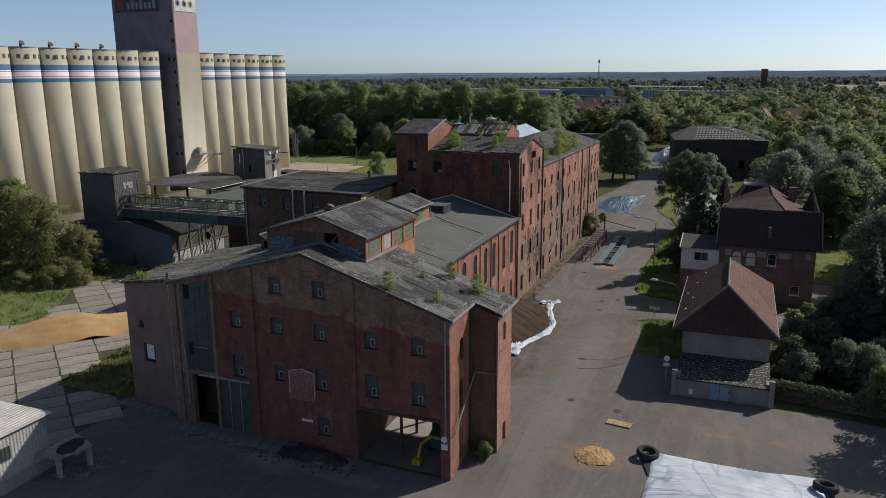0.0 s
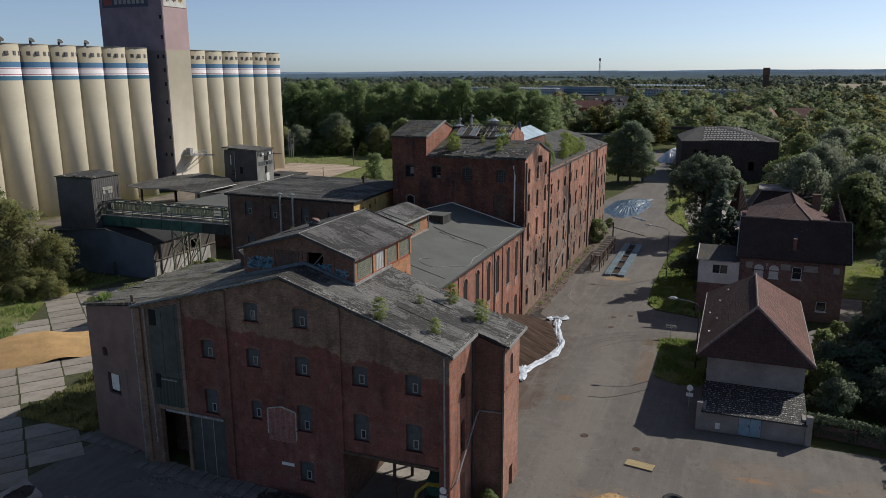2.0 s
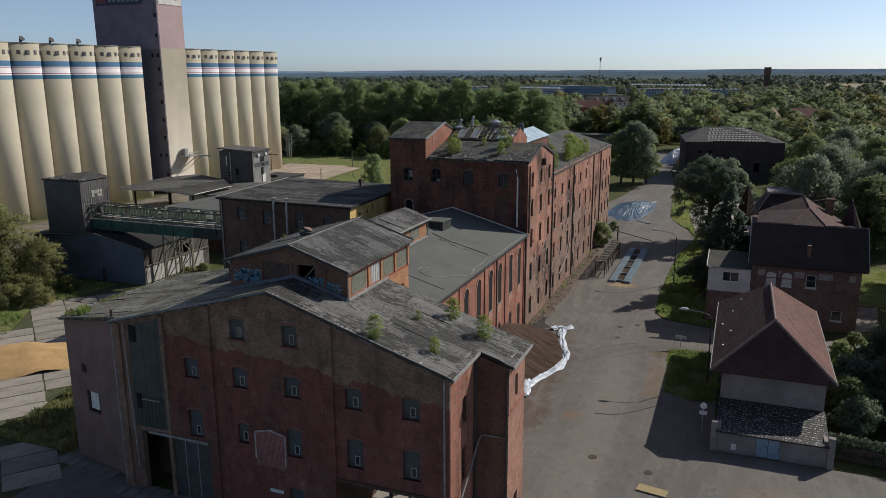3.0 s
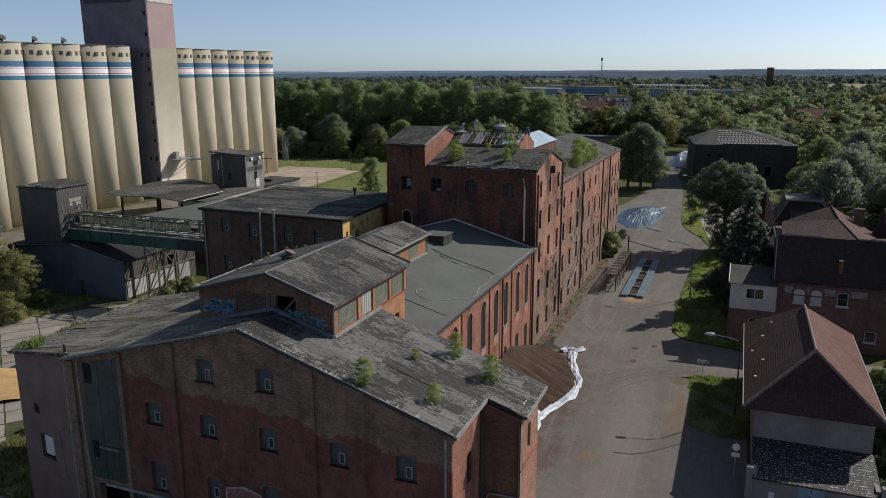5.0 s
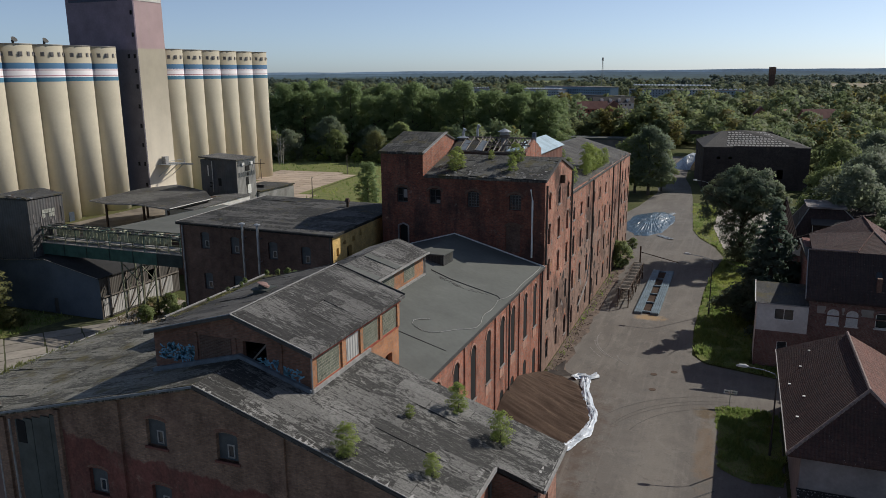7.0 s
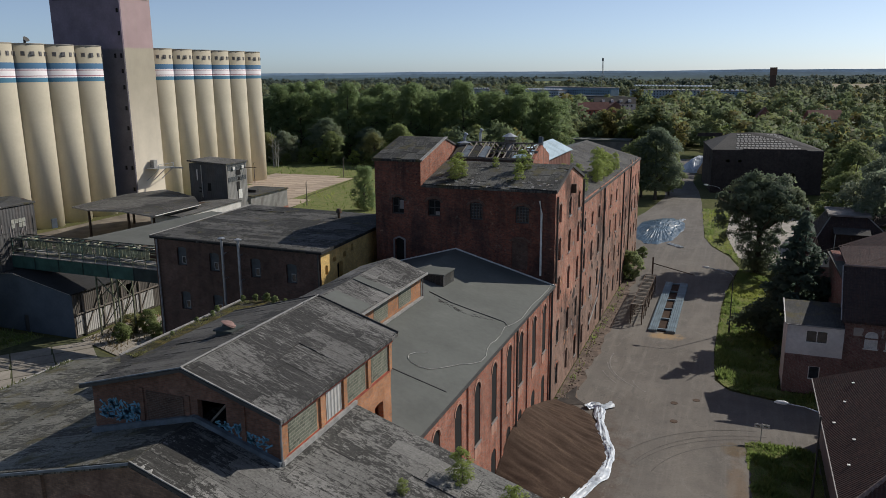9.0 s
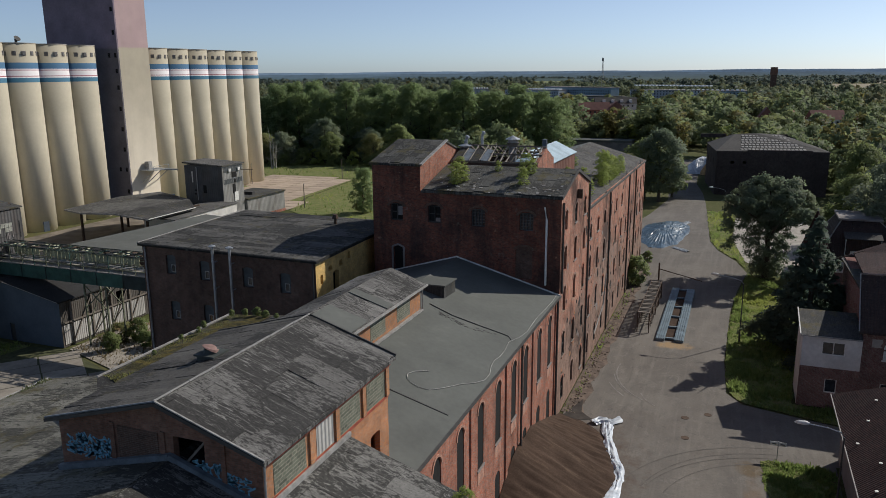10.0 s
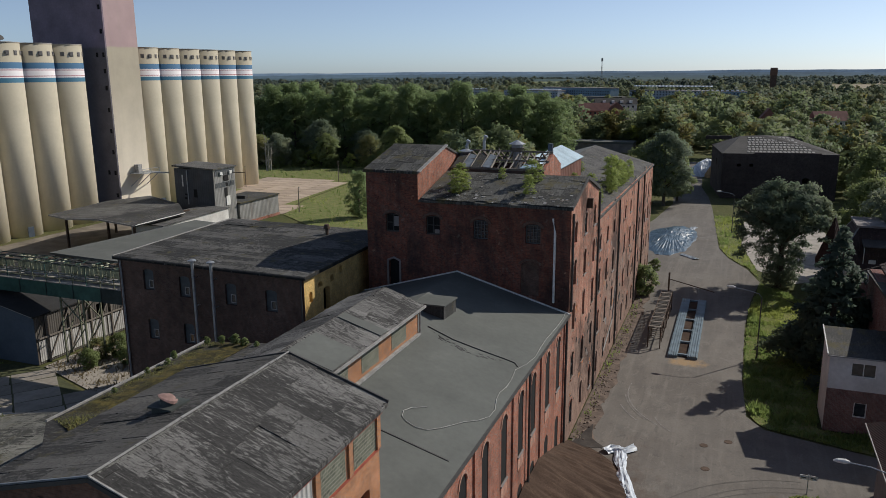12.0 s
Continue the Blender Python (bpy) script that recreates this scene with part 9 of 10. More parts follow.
def street_lamp(x, y, h, dx, dy, bend=True):
    l = thing("street_lamp", "grey steel street lamp with a white curved arm head", "street lamp", "street lamps", at=(x, y, 0))
    part("pole", tube([(0, 0, 0), (0, 0, 1.2), (0, 0, 1.21), (0, 0, h - 0.6)], [0.11, 0.11, 0.075, 0.06], 8), DARK_TRIM, l)
    part("arm", tube([(0, 0, h - 0.65), (dx * 0.1, dy * 0.1, h - 0.25), (dx * 0.45, dy * 0.45, h), (dx, dy, h + 0.15)], 0.045, 6), STEEL, l)
    d = Vector((dx, dy, 0)).normalized()
    m = Matrix.Translation((dx, dy, h + 0.18)) @ Matrix(((d.x, -d.y, 0, 0), (d.y, d.x, 0, 0), (0, 0, 1, 0), (0, 0, 0, 1)))
    bm = bmesh.new()
    add_tube(bm, [m @ Vector(p) for p in ((-0.1, 0, 0), (0.15, 0, 0.02), (0.6, 0, 0.03), (0.85, 0, 0))], [0.08, 0.17, 0.15, 0.05], 8)
    part("lamp_head", bm, FRAME_WHITE, l, "white lamp head")
    return l


street_lamp(8.0, 76.0, 8.0, -2.9, 0.4)
street_lamp(14.6, 37.6, 7.7, -2.4, -0.2)
street_lamp(4.4, 150.0, 8.0, -2.6, 0.2)
sg = thing("road_sign", "two small white plates on a grey sign post", "sign", at=(11.2, 47.0, 0))
part("post", tube([(0, 0, 0), (0, 0, 1.7)], 0.04, 6), STEEL, sg)
for x in (-0.62, 0.04):
    p_ = part("plate", box((x, -0.07, 1.3), (x + 0.58, -0.04, 1.65)), FRAME_WHITE, sg)
    part("mark", box((x + 0.12, -0.085, 1.42), (x + 0.46, -0.07, 1.5)), DARK_TRIM, p_)
for x, y in ((3.4, 52.6), (5.4, 54.0), (3.7, 48.4), (11.0, 16.5), (6.3, 17.5)):
    mh = tagged(part("manhole_cover", tube([(x, y, 0.0), (x, y, 0.045)], 0.36, 16), RUST), "round iron manhole cover in the asphalt", "manhole cover", "manhole covers")
mc = thing("parked_machine", "small yellow loader arm with a dark green body under the passage", "machine", at=(-2.2, 3.2, gz(-2.2, 3.2)))
part("body", prism([(-1.1, 0.2), (1.3, 0.2), (1.3, 3.0), (-1.1, 3.0)], 0.5, [1.7, 1.7, 2.6, 2.6]), GREEN_PAINT, mc)
part("arm", tube([(0.4, 0.2, 1.5), (-0.6, -0.7, 2.0), (-1.25, -1.3, 1.5), (-1.35, -1.9, 0.3)], [0.18, 0.16, 0.14, 0.12], 6), YELLOW, mc)
part("bucket", box((-1.7, -2.3, 0.0), (-0.95, -1.6, 0.5)), YELLOW, mc)
for x in (-1.1, 1.1):
    for y in (0.6, 2.5):
        w_ = part("wheel", tube([(x - 0.18, y, 0.5), (x + 0.18, y, 0.5)], 0.5, 14), RUBBER, mc)
        part("rim", tube([(x - 0.2, y, 0.5), (x + 0.2, y, 0.5)], 0.24, 10), YELLOW, w_)

# white corrugated shed at the near edge with a low ruined wall
wsh = thing("corrugated_shed", "weathered white corrugated shed with a sheet roof", "shed", at=(-1.05, 0.3, 0))
sp = [(-41.5, -30), (-30.6, -30), (-30.6, -11.2), (-41.5, -11.2)]
part("wall", prism(sp, 1.0, [4.6, 4.8, 4.8, 4.6]), PALE_SHEET, wsh)
part("plinth", prism([(-41.6, -30.1), (-30.5, -30.1), (-30.5, -11.1), (-41.6, -11.1)], -0.5, 1.0), CONCRETE, wsh)
part("roof", slab([(-41.8, -30.3, 5.0), (-30.3, -30.3, 4.9), (-30.3, -10.9, 4.9), (-41.8, -10.9, 5.0)], 0.12), corrugated("shed_roof_sheet", (0.62, 0.585, 0.52), 0.6, 0.1, 0.4, "x", 0.25), wsh)
part("window", box((-30.6, -16.5, 2.6), (-30.55, -14.8, 3.7)), GREEN_SHEET, wsh)
rw = thing("ruined_wall", "low broken concrete bay with rubble beside the shed", "ruin")
part("roof_slab", prism([(-31.4, -12.4), (-29.3, -12.2), (-28.5, -9.5), (-31.4, -8.4)], 1.68, 1.95), CONCRETE, rw)
for x, y in ((-29.5, -12.1), (-28.75, -9.7)):
    part("post", box((x - 0.16, y - 0.16, -0.4), (x + 0.16, y + 0.16, 1.68)), CONCRETE, rw)
part("wall_piece", box((-31.4, -9.0, -0.4), (-31.1, -8.4, 1.66)), CONCRETE, rw)

# hedge wall by the house
hw = thing("hedge", "clipped dark ivy hedge along the yard", "hedge")
rng = np.random.default_rng(3)
cs = [(25 + 0.7 * i + rng.uniform(-.2, .2), 25.2 - 0.12 * i + rng.uniform(-0.3, 0.3), 0.5 + 0.5 * (j)) for i in range(22) for j in range(3)]
v, q, w = leaf_cloud(rng, cs, [0.6] * len(cs), 10000, 0.12)
part("foliage", leaf_mesh("foliage", v, q, w, LEAF_DARK), None, hw)
part("core_wall", box((25.0, 24.0, 0), (39.5, 24.5, 1.2), pose(0, 0, 0) @ pose(25, 25, 0, 0, 0, -9) @ pose(-25, -24.2, 0)), BRICK_DARK, hw)

# mast and far landmarks
ms = thing("radio_mast", "slender lattice radio mast on the horizon", "mast", at=(-185.4, 1118, 0))
bm = bmesh.new()
for a in (0, 120, 240):
    c, s_ = math.cos(radians(a)), math.sin(radians(a))
    add_bar(bm, (2.2 * c, 2.2 * s_, 0), (0.5 * c, 0.5 * s_, 50), 0.3)
part("lattice", bm, TRIM, ms)
for z in (6, 14, 22, 30, 38, 45):
    r = 2.2 - 1.7 * z / 50
    part("stage", tube([(0, 0, z), (0, 0, z + 0.4)], r, 3), TRIM, ms)
part("antenna", box((-1.2, -1.2, 46), (1.2, 1.2, 50.5)), TRIM, ms)
wt = thing("brick_water_tower", "square dark brick tower on the horizon", "tower", at=(44.3, 1180, 0))
part("shaft", prism([(-4, -4), (4, -4), (4, 4), (-4, 4)], 0, 25), BRICK_DARK, wt)
part("head", prism([(-4.7, -4.7), (4.7, -4.7), (4.7, 4.7), (-4.7, 4.7)], 25, 35.5), BRICK_BROWN, wt)


def far_block(x, y, lx, ly, h, turn, wallm, roofm, label, storeys=0):
    b = thing("far_building", label, "building", "far buildings", at=(x, y, 0), turn=turn)
    part("wall", box((-lx / 2, -ly / 2, 0), (lx / 2, ly / 2, h)), wallm, b)
    part("roof", box((-lx / 2 - 0.3, -ly / 2 - 0.3, h), (lx / 2 + 0.3, ly / 2 + 0.3, h + 0.8)), roofm, b)
    for f in range(storeys):
        for i in range(int(lx / 4)):
            part("window", box((-lx / 2 + 1.2 + i * 4, -ly / 2 - 0.06, 1.6 + f * 3), (-lx / 2 + 2.8 + i * 4, -ly / 2 - 0.02, 3.0 + f * 3)), GLASS, b)
    return b


def far_house(x, y, lx, ly, h, rise, turn, label="far red-roofed house among the trees", wallm=None, roofm=None):
    b = thing("far_house", label, "house", "far houses", at=(x, y, 0), turn=turn)
    part("wall", box((-lx / 2, -ly / 2, 0), (lx / 2, ly / 2, h)), wallm or WHITE, b)
    bm = bmesh.new()
    p = [bm.verts.new(c) for c in ((-lx / 2 - .4, -ly / 2 - .4, h), (lx / 2 + .4, -ly / 2 - .4, h), (lx / 2 + .4, ly / 2 + .4, h), (-lx / 2 - .4, ly / 2 + .4, h), (-lx / 2 - .4, 0, h + rise), (lx / 2 + .4, 0, h + rise))]
    for f in ((0, 1, 5, 4), (2, 3, 4, 5), (0, 4, 3), (1, 2, 5), (3, 2, 1, 0)):
        bm.faces.new([p[i] for i in f])
    part("roof", bm, roofm or TILES_FAR, b)
    for i in range(int(lx / 3)):
        part("window", box((-lx / 2 + 0.8 + i * 3, -ly / 2 - 0.06, h - 2.2), (-lx / 2 + 1.9 + i * 3, -ly / 2 - 0.02, h - 0.9)), GLASS, b)
    return b


def skylights(b, lx, n, h, mat):
    """A row of pale roof lights along a far flat roof."""
    for i in range(n):
        x = -lx / 2 + (i + 0.5) * lx / n
        part("roof_light", box((x - lx / n * 0.28, -3.0, h + 0.8), (x + lx / n * 0.28, 3.0, h + 2.2)), mat, b)


far_block(-56, 306, 42, 9, 3.4, 0, PLASTER, FELT_PLAIN, "long low shed with a grey felt roof behind the woods")
pale_block = plain("panel_block", (0.34, 0.38, 0.42), 0.8, vary=0.1)
blue_block = plain("blue_panel_block", (0.20, 0.28, 0.345), 0.8, vary=0.1)
lit_sheet = plain("pale_roof_light", (0.62, 0.66, 0.70), 0.6, vary=0.2)
skylights(far_block(-333, 995, 30, 14, 9, 17, pale_block, PLASTER, "small pale works hall among far trees", 2), 28, 8, 9, lit_sheet)
skylights(far_block(-248, 975, 92, 16, 8.5, -27, pale_block, PLASTER, "works hall with rows of pale roof lights", 2), 88, 20, 8.5, lit_sheet)
far_block(-187, 965, 118, 14, 12, -34, blue_block, PLASTER, "blue and white slab block of flats", 3)
skylights(far_block(-72, 925, 104, 14, 9.5, -26, pale_block, PLASTER, "long pale slab block with roof lights", 3), 100, 22, 13.5, lit_sheet)
skylights(far_block(-42, 965, 104, 14, 7.5, 2, blue_block, PLASTER, "long low pale blue works hall", 2), 100, 18, 7.5, lit_sheet)
far_block(-120, 735, 48, 14, 8, -18, PLASTER, FELT_DARK, "grey works block with a flat roof", 2)
red_wall = plain("far_red_brick", (0.36, 0.13, 0.09), 0.85, vary=0.4)
far_house(-88, 512, 20, 11, 6.5, 5, 14, "far red-roofed house among the trees", red_wall)
far_house(-74, 516, 9, 12, 7, 5, 104, "red brick gable house among the trees", red_wall)
dh = far_house(-77, 532, 28, 12, 10, 4, 14, "dark-roofed house with white dormers", WHITE, SLATE)
for i in range(4):
    part("dormer", box((-9 + i * 6, -5.2, 10.6), (-7 + i * 6, -3.0, 12.6)), FRAME_WHITE, dh)
far_house(20, 490, 8, 9, 4, 6, 95, "pointed white gable house among trees")
far_house(32, 452, 8, 9, 4, 6, 75, "pointed white gable house beside dark trees")
far_house(50, 460, 18, 10, 5, 5, 20)
far_house(66, 410, 18, 10, 5, 5, 10)
far_house(60, 560, 14, 9, 5, 4, 30)
hl = thing("far_hills", "low hills and wooded ridges, haze put into their blue", "hills", kind="structure")
# Ridge colours turn bluer and paler with distance: haze put into them.
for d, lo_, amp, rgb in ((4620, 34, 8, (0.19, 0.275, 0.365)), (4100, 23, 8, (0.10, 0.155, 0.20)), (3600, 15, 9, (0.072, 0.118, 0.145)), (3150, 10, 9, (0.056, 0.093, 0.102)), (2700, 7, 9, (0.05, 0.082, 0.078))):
    hb = plain("hazed_ridge", rgb, 1.0, vary=0.004, lo=0.8)
    vs, fs, n = [], [], 620
    for i in range(n + 1):
        a = radians(-20 + i * 85 / n)
        h = lo_ + amp * noise.noise(Vector((i * 0.018, d, 5))) + (0.22 * amp * noise.noise(Vector((i * 0.35, d, 7))) if d < 4600 else 2 * noise.noise(Vector((i * 0.06, 1, 2))))
        for k, z in ((d - 60, -2), (d, max(0.5, h))):
            vs.append((-k * math.sin(a), k * math.cos(a), z))
    for i in range(n):
        fs.append((2 * i, 2 * i + 2, 2 * i + 3, 2 * i + 1))
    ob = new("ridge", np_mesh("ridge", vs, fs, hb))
    ob.parent = hl

# broken concrete strip along the front, and tyre marks on the bend
strip_mat = plain("dirty_concrete", (0.20, 0.185, 0.165), 0.95, vary=0.7, lo=0.55)
apron = thing("front_kerb_strip", "broken concrete slabs along the foot of the front wall", "pavement", kind="structure")
rnd = random.Random(14)
for i in range(24):
    x = -35.5 + i * 1.15
    y0 = -1.9 + 0.075 * (-x - 20) * (1 if x < -20 else 0) + (1.6 if x < -28 else 0)
    z = gz(x, -1)
    if rnd.random() < 0.88:
        ob = part("slab", box((-0.54, -0.85 - rnd.uniform(0, 0.3), -0.1), (0.54, 0.95, 0.1)), strip_mat, apron)
        ob.matrix_basis = pose(x, y0 + 0.9, z + 0.02, rnd.uniform(-2, 2), rnd.uniform(-2, 2), rnd.uniform(-4, 4) + (-9 if x < -27.5 else 0))
track_mat = plain("tyre_mark_rubber", (0.128, 0.116, 0.104), 0.95, vary=1.2, lo=0.7)
MARKS = [(cx, cy, r + d, a0, a1) for cx, cy, r, a0, a1 in ((13.0, 35.5, 10.6, 96, 165), (13.2, 34.6, 12.6, 99, 160)) for d in (0.0, 1.8)]
worn_mat = plain("tyre_worn_asphalt", (0.225, 0.21, 0.195), 0.92, vary=1.2, lo=0.6)
PALE_MARKS = [(5.6, 63.0, 10.0, 172, 230), (5.6, 63.0, 10.25, 190, 222), (5.6, 63.0, 11.1, 203, 221), (4.2, 58.5, 5.6, 196, 228)]
for k, (cx, cy, r, a0, a1) in enumerate(MARKS + PALE_MARKS):
    vs, fs = [], []
    n = 40
    for i in range(n + 1):
        a = radians(a0 + (a1 - a0) * i / n)
        w = 0.06 + 0.04 * noise.noise(Vector((i * 0.3, k, 0)))
        for rr in (r - w, r + w):
            vs.append((cx + rr * math.cos(a), cy + rr * math.sin(a), 0.032 + k * 0.001))
    for i in range(n):
        fs.append((2 * i, 2 * i + 1, 2 * i + 3, 2 * i + 2))
    tagged(new("tyre_mark", np_mesh("tyre_mark", vs, fs, track_mat if k < len(MARKS) else worn_mat)), "dark curved tyre mark on the asphalt" if k < len(MARKS) else "pale curved scuff worn by tyres in the asphalt", "tyre mark", "tyre marks", "structure")

RUBBLE = plain("brown_rubble", (0.125, 0.094, 0.075), 0.95, vary=0.9, lo=0.4, hi=1.6)
# dirt and rubble along the foot of the tall wall
edge = [(-7.9, 50)] + [(-6.0 + 0.9 * noise.noise(Vector((y * 0.35, 2, 0))) - (y - 50) * 0.004, y) for y in range(50, 111, 2)] + [(-7.9, 111)]
tagged(sheet("dirt_strip", [(-8.0, 47.5), (-6.4, 48.6), (-4.6, 49.2), (-5.4, 49.9), (-6.0, 50.6), (-6.2, 52.0), (-6.4, 53.6), (-6.9, 51.6), (-7.3, 50.2)], 0.045, BLACK_SOIL, 0.6), "dark earth washed out over the asphalt from the heap", "ground", kind="structure")
tagged(sheet("dirt_strip", edge, 0.03, RUBBLE), "strip of brown dirt and fallen render along the wall", "ground", kind="structure")
rnd = random.Random(21)
vs, fs = [], []
for i in range(420):
    x, y = -7.6 + abs(rnd.gauss(0, 0.6)), rnd.uniform(50, 104)
    r = rnd.uniform(0.04, 0.15)
    k = len(vs)
    for dx, dy, dz in ((-1, -1, 0), (1, -1, 0), (1, 1, 0), (-1, 1, 0), (-.6, -.6, 1), (.6, -.6, 1), (.6, .6, 1), (-.6, .6, 1)):
        vs.append((x + dx * r * rnd.uniform(0.6, 1.2), y + dy * r * rnd.uniform(0.6, 1.2), 0.03 + dz * r * rnd.uniform(0.4, 0.9)))
    for f in ((4, 5, 6, 7), (0, 1, 5, 4), (1, 2, 6, 5), (2, 3, 7, 6), (3, 0, 4, 7)):
        fs.append([k + q for q in f])
tagged(new("rubble", np_mesh("rubble", vs, fs, RUBBLE)), "broken render and brick rubble at the wall foot", "rubble", kind="stuff")


def rubble(name, label, count, x0, x1, y0, y1, mat, size, seed):
    rnd = random.Random(seed)
    vs, fs = [], []
    for i in range(count):
        x, y = rnd.uniform(x0, x1), rnd.gauss((y0 + y1) / 2, (y1 - y0) / 4)
        r = size * rnd.uniform(0.2, 1.0) ** 2 + 0.02
        z, k = gz(x, y) + 0.02, len(vs)
        for dx, dy, dz in ((-1, -1, 0), (1, -1, 0), (1, 1, 0), (-1, 1, 0), (-.6, -.6, 1), (.6, -.6, 1), (.6, .6, 1), (-.6, .6, 1)):
            vs.append((x + dx * r * rnd.uniform(0.6, 1.2), y + dy * r * rnd.uniform(0.6, 1.2), z + dz * r * rnd.uniform(0.3, 0.8)))
        for f in ((4, 5, 6, 7), (0, 1, 5, 4), (1, 2, 6, 5), (2, 3, 7, 6), (3, 0, 4, 7)):
            fs.append([k + q for q in f])
    return tagged(new(name, np_mesh(name, vs, fs, mat)), label, "rubble", kind="stuff")


rubble("rubble", "broken concrete and dirt along the foot of the front wall", 420, -26, -8.8, -3.0, -0.4, strip_mat, 0.2, 51)
rubble("rubble", "dark crumbs of earth round the dirt mound", 260, -17, -8, -3.2, -0.8, BLACK_SOIL, 0.1, 52)
rubble("rubble", "lumps of sand scattered round the small heap", 160, 8.4, 12.6, 4.6, 9.4, SAND_DULL, 0.06, 53)
rubble("rubble", "rubble about the low broken bay", 160, -30.5, -26.5, -12.5, -7, strip_mat, 0.25, 54)
sg2 = thing("road_sign", "white round and square plates on a sign post beside the house", "sign", at=(14.7, 25.3, 0))
part("post", tube([(0, 0, 0), (0, 0, 3.1)], 0.05, 6), STEEL, sg2)
part("round_plate", tube([(0, -0.06, 2.75), (0, -0.09, 2.75)], 0.3, 16), FRAME_WHITE, sg2)
part("square_plate", box((-0.32, -0.09, 1.9), (0.32, -0.06, 2.25)), FRAME_WHITE, sg2)
crack = thing("tar_line", "dark tar-filled crack across the asphalt", "road crack", kind="structure")
pts = [(5.0, 26.1), (6.4, 26.3), (7.6, 27.0), (9.0, 28.4), (10.4, 30.0)]
for p, q in zip(pts, pts[1:]):
    part("crack", bar((*p, 0.03), (*q, 0.03), 0.14, 0.02), DARK_TRIM, crack)
tagged(sheet("garden_path", [(31.0, 60.5), (34.0, 62), (35.2, 72.6), (32.1, 72.6)], 0.075, strip_mat), "pinkish bare path beside the villa", "path", kind="structure")
tagged(sheet("garden_path", [(25.6, 50.5), (30.5, 51.5), (33.0, 56.5), (27.5, 56.0)], 0.07, strip_mat), "bare ground behind the tiled house", "path", kind="structure")

# ---- weeds on the roofs ----
for x, y, k in ((-24.2, 23.6, 0.13), (-23.4, 23.8, 0.16), (-25.0, 23.2, 0.12), (-22.6, 23.6, 0.14), (-21.8, 23.7, 0.1), (-25.2, 20.5, 0.12), (-24.9, 19.6, 0.1), (-25.1, 18.2, 0.09), (-24.8, 15.5, 0.08)):
    plant("bush", x, y, 16.0, k, label="low weedy bush on the mossy roof")
for x, y, s in ((-5.5, 0.4, 1.1), (-2.9, 8.3, 1.1), (-0.2, 7.3, 1.2), (-1.9, 2.0, 0.8), (-4.6, 5.6, 0.5)):
    plant("sapling", x, y, front_roof(x) - 0.05, s * 0.66, wide=1.45)
for x, y, z, s in ((-18.6, 49.8, 21.6, 1.5), (-18.0, 50.6, 21.8, 1.1), (-18.9, 52.0, 22.0, 1.4), (-12.2, 50.5, 21.7, 1.2), (-12.6, 53.0, 22.3, 1.5), (-12.1, 53.6, 22.4, 1.0), (-15.6, 53.8, 22.4, 0.8)):
    plant("sapling", x, y, z, s * 0.65, wide=1.4)
for x, y, s in ((-9.0, 76, 1.4), (-9.6, 83.5, 1.6), (-9.2, 86, 1.3), (-8.8, 89, 1.3), (-9.1, 68, 1.0), (-12.0, 92, 0.8), (-8.9, 65, 1.0)):
    plant("sapling", x, y, 18.05 - (x + 8) * 0.26 - 0.1, s * 0.9, wide=1.0)

for x, y, s, w in ((-9.6, 79.5, 1.75, 1.25), (-9.0, 81.2, 1.45, 1.1), (-10.0, 83.0, 1.35, 1.2), (-8.9, 84.5, 1.2, 1.1), (-9.3, 77.6, 1.2, 1.2), (-10.8, 72.5, 1.0, 1.3), (-13.0, 74.0, 0.65, 1.6), (-9.2, 88.5, 0.8, 1.3), (-8.9, 91.5, 0.7, 1.2), (-14.2, 84.0, 0.6, 1.8)):
    plant("sapling", x, y, 18.05 - (x + 8) * 0.26 - 0.1, s, wide=w, label="bright green shrub growing out of the ruined roof edge")


def grass_patch(name, label, count, poly, seed, h=0.25, mat=None, z=None, margin=0.0):
    """Blades standing on a patch; rejection inside a polygon."""
    rng = np.random.default_rng(seed)
    P = np.asarray(poly, float)
    lo, hi = P.min(0), P.max(0)
    pts = rng.uniform(lo, hi, (count * 3, 2))
    inside = np.zeros(len(pts), bool)
    for (x0, y0), (x1, y1) in zip(P, np.roll(P, -1, 0)):
        c = (y0 > pts[:, 1]) != (y1 > pts[:, 1])
        xs = x0 + (pts[:, 1] - y0) / np.where(y1 == y0, 1e-9, y1 - y0) * (x1 - x0)
        inside ^= c & (pts[:, 0] < xs)
    pts = pts[inside][:count]
    k = len(pts)
    zz = np.array([gz(x, y) for x, y in pts]) if z is None else z(pts[:, 0], pts[:, 1])
    clump = np.array([0.3 + 1.3 * max(0, noise.noise(Vector((x * 0.45, y * 0.45, seed))) + 0.25 + 0.6 * noise.noise(Vector((x * 1.6, y * 1.6, seed)))) for x, y in pts])
    hh = h * rng.uniform(0.5, 1.4, k) * clump
    a = rng.uniform(0, 6.28, k)
    d = np.stack([np.cos(a), np.sin(a), np.zeros(k)], 1)
    lean = rng.normal(size=(k, 3)) * 0.35
    lean[:, 2] = 1
    b = np.stack([pts[:, 0], pts[:, 1], zz + 0.02], 1)
    w = (hh * 0.2 + 0.01)[:, None]
    v = np.stack([b - d * w, b + d * w, b + lean * hh[:, None]], 1).reshape(-1, 3)
    ob = new(name, np_mesh(name, v, np.arange(k * 3).reshape(-1, 3), mat or GRASS))
    return tagged(ob, label, "grass", kind="stuff")


